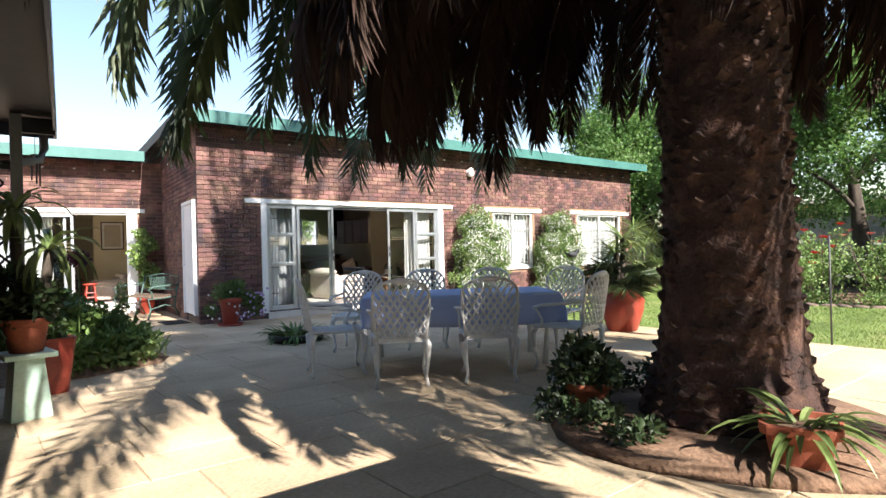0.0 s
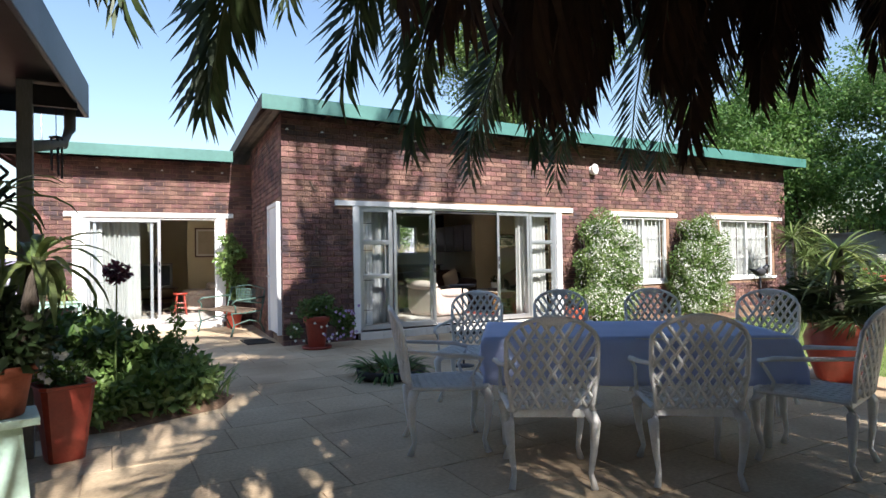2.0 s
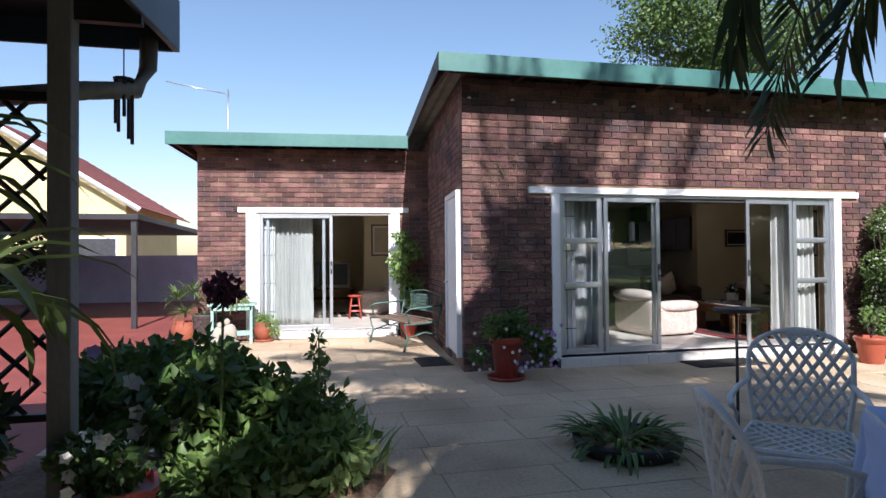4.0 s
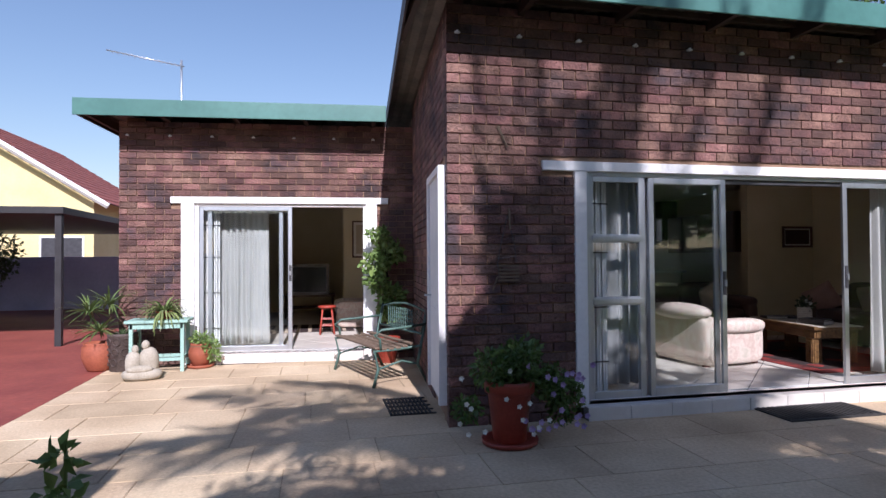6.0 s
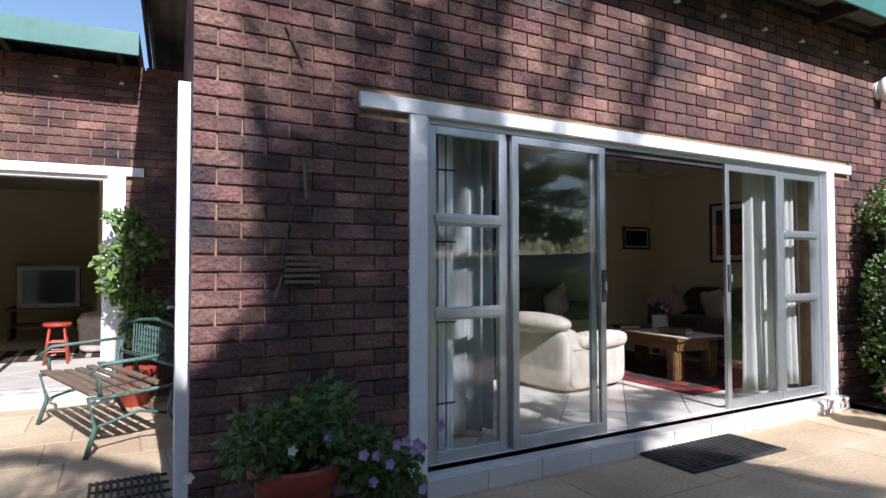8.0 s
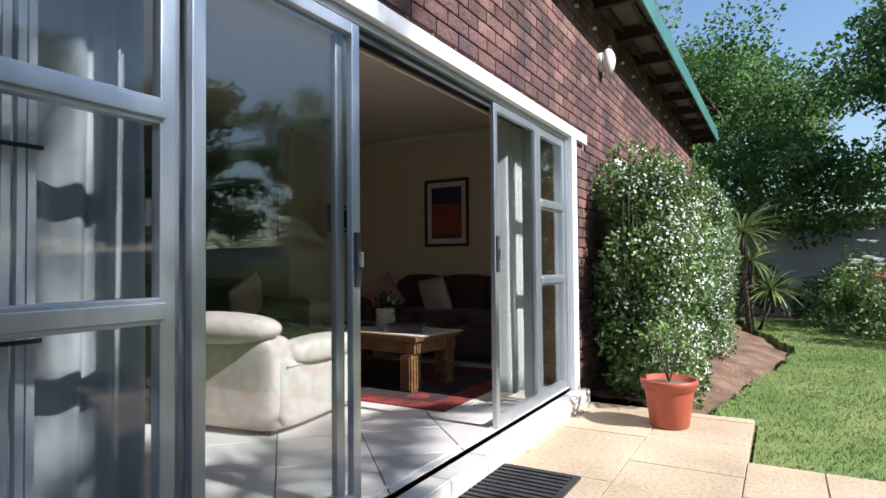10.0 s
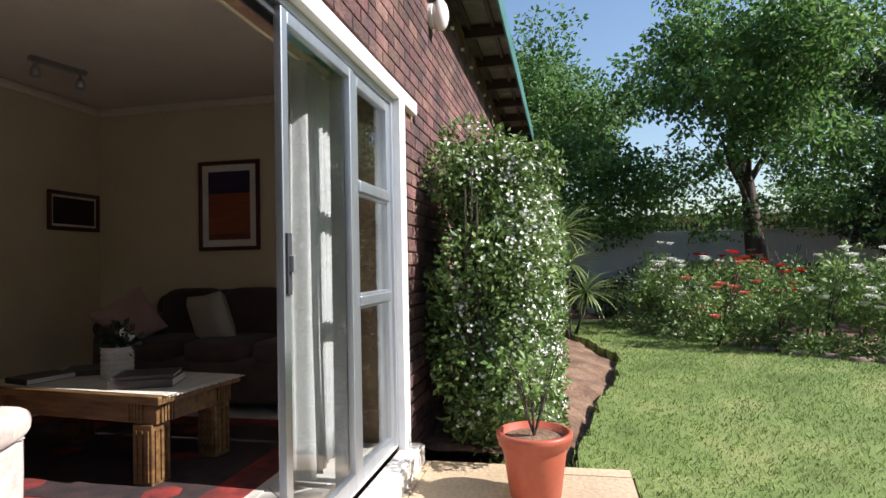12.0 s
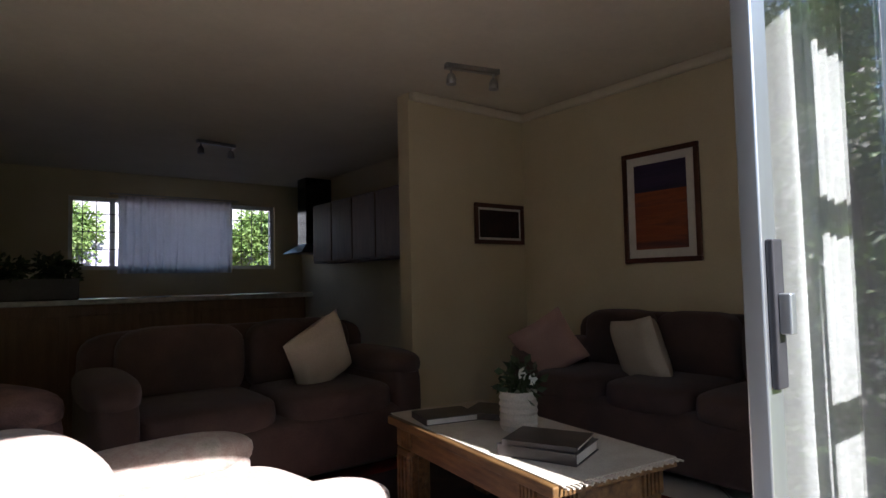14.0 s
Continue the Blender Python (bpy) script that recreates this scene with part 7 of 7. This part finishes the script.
for i in range(6):
    d_ = part("door", MB().box(-1.88 + i * 0.63, -1.27 + i * 0.63, -0.272, -0.25, 0.12, 0.82), M["kitchen_wood"], kb, bevel=0.004)
    part("handle", MB().box(-1.34 + i * 0.63, -1.32 + i * 0.63, -0.295, -0.272, 0.6, 0.74), M["steel"], d_)
part("worktop", MB().box(-1.92, 1.92, -0.3, 0.31, 0.86, 0.9), M["counter"], kb, bevel=0.005)
wcab = thing("wall_cabinet", "brown wooden kitchen wall cabinet", "cabinet", (8.98, 15.6, FZ))
part("body", MB().box(-0.15, 0.19, -1.1, 1.0, 1.35, 2.1), M["kitchen_wood"], wcab)
for i in range(4):
    part("door", MB().box(-0.17, -0.15, -1.08 + i * 0.52, -0.58 + i * 0.52, 1.37, 2.08), M["kitchen_wood"], wcab, bevel=0.004)
hd = thing("cooker_hood", "black chimney cooker hood on kitchen wall", "cooker hood", (8.9, 16.9, FZ))
part("chimney", MB().box(-0.1, 0.27, -0.13, 0.13, 1.6, 2.5), M["screen"], hd)
part("canopy", MB().add([(-0.25, -0.3, 1.5), (0.27, -0.3, 1.5), (0.27, 0.3, 1.5), (-0.25, 0.3, 1.5), (-0.1, -0.13, 1.62), (0.27, -0.13, 1.62), (0.27, 0.13, 1.62), (-0.1, 0.13, 1.62)], [(0, 3, 2, 1), (4, 5, 6, 7), (0, 1, 5, 4), (1, 2, 6, 5), (2, 3, 7, 6), (3, 0, 4, 7)]), M["steel"], hd)
kw = thing("window_kitchen", "white kitchen window with burglar bars", "window", kind="structure")
x0, x1, z0, z1 = KWIN
part("window_frame", MB().box(x0, x0 + 0.05, 17.95, 18.03, z0, z1).box(x1 - 0.05, x1, 17.95, 18.03, z0, z1).box(x0 + 0.05, x1 - 0.05, 17.95, 18.03, z0, z0 + 0.05).box(x0 + 0.05, x1 - 0.05, 17.95, 18.03, z1 - 0.05, z1).box(6.7, 6.75, 17.95, 18.03, z0 + 0.05, z1 - 0.05).box(8.17, 8.22, 17.95, 18.03, z0 + 0.05, z1 - 0.05), M["white"], kw)
for i in range(16):
    x = x0 + 0.15 + i * 0.15
    part("burglar_bar", MB().box(x - 0.005, x + 0.005, 17.93, 17.94, z0 + 0.05, z1 - 0.05), M["darkalu"], kw)
for i in range(3):
    part("burglar_bar", MB().box(x0 + 0.05, x1 - 0.05, 17.92, 17.93, z0 + 0.25 + i * 0.22, z0 + 0.26 + i * 0.22), M["darkalu"], kw)
crd = solo("curtain_rail", MB().tube([(6.66, 17.82, 2.42), (8.26, 17.82, 2.42)], 0.01, 8).box(6.68, 6.7, 17.81, 17.9, 2.41, 2.43).box(8.22, 8.24, 17.81, 17.9, 2.41, 2.43), M["steel"], "thin steel curtain rail over the kitchen window", "curtain rail", smooth=True)
pw_ = thing("window_box_plant", "dark trough of houseplants on the counter", "potted plant", (5.75, 14.75, FZ + 1.02))
part("trough", MB().box(-0.28, 0.28, -0.1, 0.1, 0, 0.16), M["black"], pw_, bevel=0.008)
leafy(pw_, 500, [(-0.15, 0, 0.22), (0.1, 0, 0.24), (0.2, 0, 0.2)], [0.12, 0.12, 0.1], 0.06, "leaf_dark")
dr_ = thing("dresser", "dark wooden dresser beside the partition", "dresser", (4.6, 14.15, FZ))
part("body", MB().box(-0.6, 0.6, -0.22, 0.22, 0.08, 0.85), M["kitchen_wood"], dr_, bevel=0.006)
part("top", MB().box(-0.63, 0.63, -0.25, 0.23, 0.85, 0.885), M["kitchen_wood"], dr_, bevel=0.006)
for i in range(3):
    q = part("drawer", MB().box(-0.57 + i * 0.39, -0.21 + i * 0.39, -0.235, -0.22, 0.6, 0.82), M["kitchen_wood"], dr_, bevel=0.005)
    part("knob", MB().blob((-0.39 + i * 0.39, -0.25, 0.71), (0.016, 0.016, 0.016), 6), M["steel"], q, smooth=True)
    part("plinth", MB().box(-0.5 + i * 0.45, -0.4 + i * 0.45, -0.2, 0.2, 0, 0.08), M["kitchen_wood"], dr_)

# ---- lounge ----
M["red_paint"] = mat("red_painted_wood", [(0.3, 0.035, 0.02), (0.4, 0.06, 0.035)], 5, 0.45, fine=0.12)
sl = thing("wooden_stool", "red painted wooden stool in the lounge", "stool", (1.52, 15.3, FZ))
part("seat", MB().lathe([(0.13, 0.44), (0.15, 0.45), (0.15, 0.475), (0.14, 0.48), (0.01, 0.48)], 20), M["red_paint"], sl, smooth=True)
for a in range(4):
    c, s = math.cos(a * math.pi / 2 + 0.78), math.sin(a * math.pi / 2 + 0.78)
    part("leg", MB().tube([(0.1 * c, 0.1 * s, 0.45), (0.17 * c, 0.17 * s, 0)], 0.016, 7), M["red_paint"], sl, smooth=True)
for zz, r in ((0.15, 0.147), (0.26, 0.13)):
    part("rung", MB().tube([(r * math.cos(a * math.pi / 2 + 0.78), r * math.sin(a * math.pi / 2 + 0.78), zz) for a in range(5)], 0.009, 6), M["red_paint"], sl)
armchair((2.02, 16.3, FZ), 90, "cream_cloth", "cream floral armchair in the lounge").scale = (0.78, 0.78, 0.95)
tv = thing("television", "old silver-framed box television on a stand", "television", (1.2, 18.3, FZ + 0.5), 0)
part("case", MB().box(-0.42, 0.42, -0.05, 0.4, 0.0, 0.66), M["black"], tv, bevel=0.02)
part("bezel", MB().box(-0.42, 0.42, -0.075, -0.05, 0.0, 0.06).box(-0.42, 0.42, -0.075, -0.05, 0.6, 0.66).box(-0.42, -0.36, -0.075, -0.05, 0.06, 0.6).box(0.36, 0.42, -0.075, -0.05, 0.06, 0.6), M["counter"], tv)
part("screen", MB().box(-0.36, 0.36, -0.06, -0.052, 0.06, 0.6), M["screen"], tv)
ts = thing("television_stand", "dark wooden television stand", "cabinet", (1.2, 18.4, FZ))
part("top", MB().box(-0.55, 0.55, -0.3, 0.4, 0.46, 0.5), M["kitchen_wood"], ts)
for a in (-0.52, 0.48):
    part("side_panel", MB().box(a, a + 0.04, -0.28, 0.38, 0, 0.46), M["kitchen_wood"], ts)
part("shelf", MB().box(-0.48, 0.48, -0.26, 0.36, 0.2, 0.23), M["kitchen_wood"], ts)
lr = thing("rug", "striped dark rug on the lounge floor", "rug", (1.2, 16.2, FZ + 0.001))
part("rug_weave", MB().box(-0.8, 0.8, -0.6, 0.6, 0, 0.008), M["rug_dark"], lr)
for i in range(8):
    part("stripe", MB().box(-0.8 + i * 0.2, -0.74 + i * 0.2, -0.6, 0.6, 0.008, 0.0095), M["pale_cloth"], lr)


# ---- single pieces of walls and paving ----
def brick_mesh(length, height, material, axis="x"):
    """A brick's face with chamfered, slightly uneven arrises; its back lies in the mortar."""
    c, dpt = 0.007, 0.026
    q = [(0, 0.0), (length, 0.0), (length, height), (0, height)]
    r = [(c, c), (length - c, c), (length - c, height - c), (c, height - c)]
    if axis == "x":
        vs = [(a, dpt, b) for a, b in q] + [(a, 0.002, b) for a, b in q] + [(a, 0, b) for a, b in r]
    else:
        vs = [(dpt, a, b) for a, b in q] + [(0.002, a, b) for a, b in q] + [(0, a, b) for a, b in r]
    mb = MB()
    fs = [(8, 9, 10, 11)]
    for i in range(4):
        j = (i + 1) % 4
        fs += [(i, j, 4 + j, 4 + i), (4 + i, 4 + j, 8 + j, 8 + i)]
    mb.add(vs, fs)
    return mb


def courses(a0, a1, z1, holes, seed):
    """Running bond cut to the openings: (a, b, z, height)."""
    rr = random.Random(seed)
    out = []
    z, k = 0.0, 0
    while z < z1:
        spans = [(a0, a1)]
        for h in holes:
            if h[2] < z + 0.08 and h[3] > z + 0.004:
                nxt = []
                for a, b in spans:
                    if h[1] <= a or h[0] >= b:
                        nxt.append((a, b))
                        continue
                    if h[0] > a:
                        nxt.append((a, h[0]))
                    if h[1] < b:
                        nxt.append((h[1], b))
                spans = nxt
        off = (0.0 if k % 2 else 0.117)
        for a, b in spans:
            x = a0 - 0.234 + off
            while x < b:
                p, q = max(x, a), min(x + 0.222, b)
                if q - p > 0.03:
                    out.append((p, q, z + rr.uniform(-0.001, 0.001), 0.073))
                x += 0.234
        z += 0.085
        k += 1
    return out


def lay_bricks(parent, plane, axis, rows, near):
    cache, rest, count = {}, MB(), 0
    for a, b, z, h in rows:
        if near(a, z) and count < 295:
            key = round(b - a, 2)
            if key not in cache:
                cache[key] = brick_mesh(b - a, h, None, axis).mesh("brick", M["brick"])
            ob = part("brick", cache[key], None, parent)
            ob.location = (a, plane, z) if axis == "x" else (plane, a, z)
            count += 1
        else:
            m = brick_mesh(b - a, h, None, axis)
            rest.add([(p[0] + (a if axis == "x" else plane), p[1] + (plane if axis == "x" else a), p[2] + z) for p in m.v], m.f)
    if rest.v:
        tagged(part("bricks", rest, M["brick_far"], parent), kind="stuff")


hole_main = [(3.25, 8.22, 2.16, 2.25), (3.55, 7.92, 0.0, 2.17), (9.47, 11.1, 0.66, 2.13), (9.24, 11.34, 2.13, 2.22), (12.8, 15.08, 0.66, 2.13), (12.55, 15.4, 2.13, 2.22)]
lay_bricks(wall_main, FY, "x", courses(2.41, 15.56, 3.5, hole_main, 1), lambda a, z: a < 3.5 or (a < 6.3 and z > 2.2 and z < 2.9))
hole_left = [(-0.895, 2.06, 2.18, 2.28), (-0.758, 1.9, 0.0, 2.2)]
lay_bricks(wall_left, LY, "x", courses(-1.56, 2.42, 3.25, hole_left, 2), lambda a, z: a < 0.2 and z < 2.6)
lay_bricks(wall_west, 2.41, "y", courses(FY + 0.012, LY, 3.5, [(10.02, 10.96, 0.0, 2.22)], 3), lambda a, z: a < 11.6 and z > 0.4)
cache = {}
for a, b, c, d in near_slabs:
    key = (round(b - a, 2), round(d - c, 2))
    if key not in cache:
        w, h, g, e = b - a, d - c, 0.002, 0.003
        mb = MB()
        mb.add([(g, g, -0.01), (w - g, g, -0.01), (w - g, h - g, -0.01), (g, h - g, -0.01), (g + e, g + e, 0), (w - g - e, g + e, 0), (w - g - e, h - g - e, 0), (g + e, h - g - e, 0)],
               [(4, 5, 6, 7), (0, 1, 5, 4), (1, 2, 6, 5), (2, 3, 7, 6), (3, 0, 4, 7)])
        cache[key] = mb.mesh("paving_slab", M["slab"])
    ob = part("paving_slab", cache[key], None, patio)
    ob.location = (a, c, rs.uniform(-0.0015, 0.001))

# the recessed wing and the side wall stand at a slight angle to the main front
WING = pose(2.41, 9.9, 0, 0, 0, -4.6) @ pose(-2.41, -9.9, 0)
for ob in list(bpy.data.objects):
    base = ob.name.split(".")[0]
    lounge = base in ("wall_recessed", "wall_west", "wall_far_west", "wall_lining_west", "trim_lintel_lounge", "trim_jamb_lounge", "doorstep_lounge", "door_lounge", "door_side", "roof_recessed") or base.endswith("_lounge") or base.startswith("wall_lounge")
    hung = base in ("curtain", "security_gate", "cable_clip", "framed_picture") and ("lounge" in ob.get("label", "") or base == "security_gate" and ob.location.y > 12)
    if ob.parent is None and (lounge or hung):
        ob.matrix_basis = WING @ ob.matrix_basis
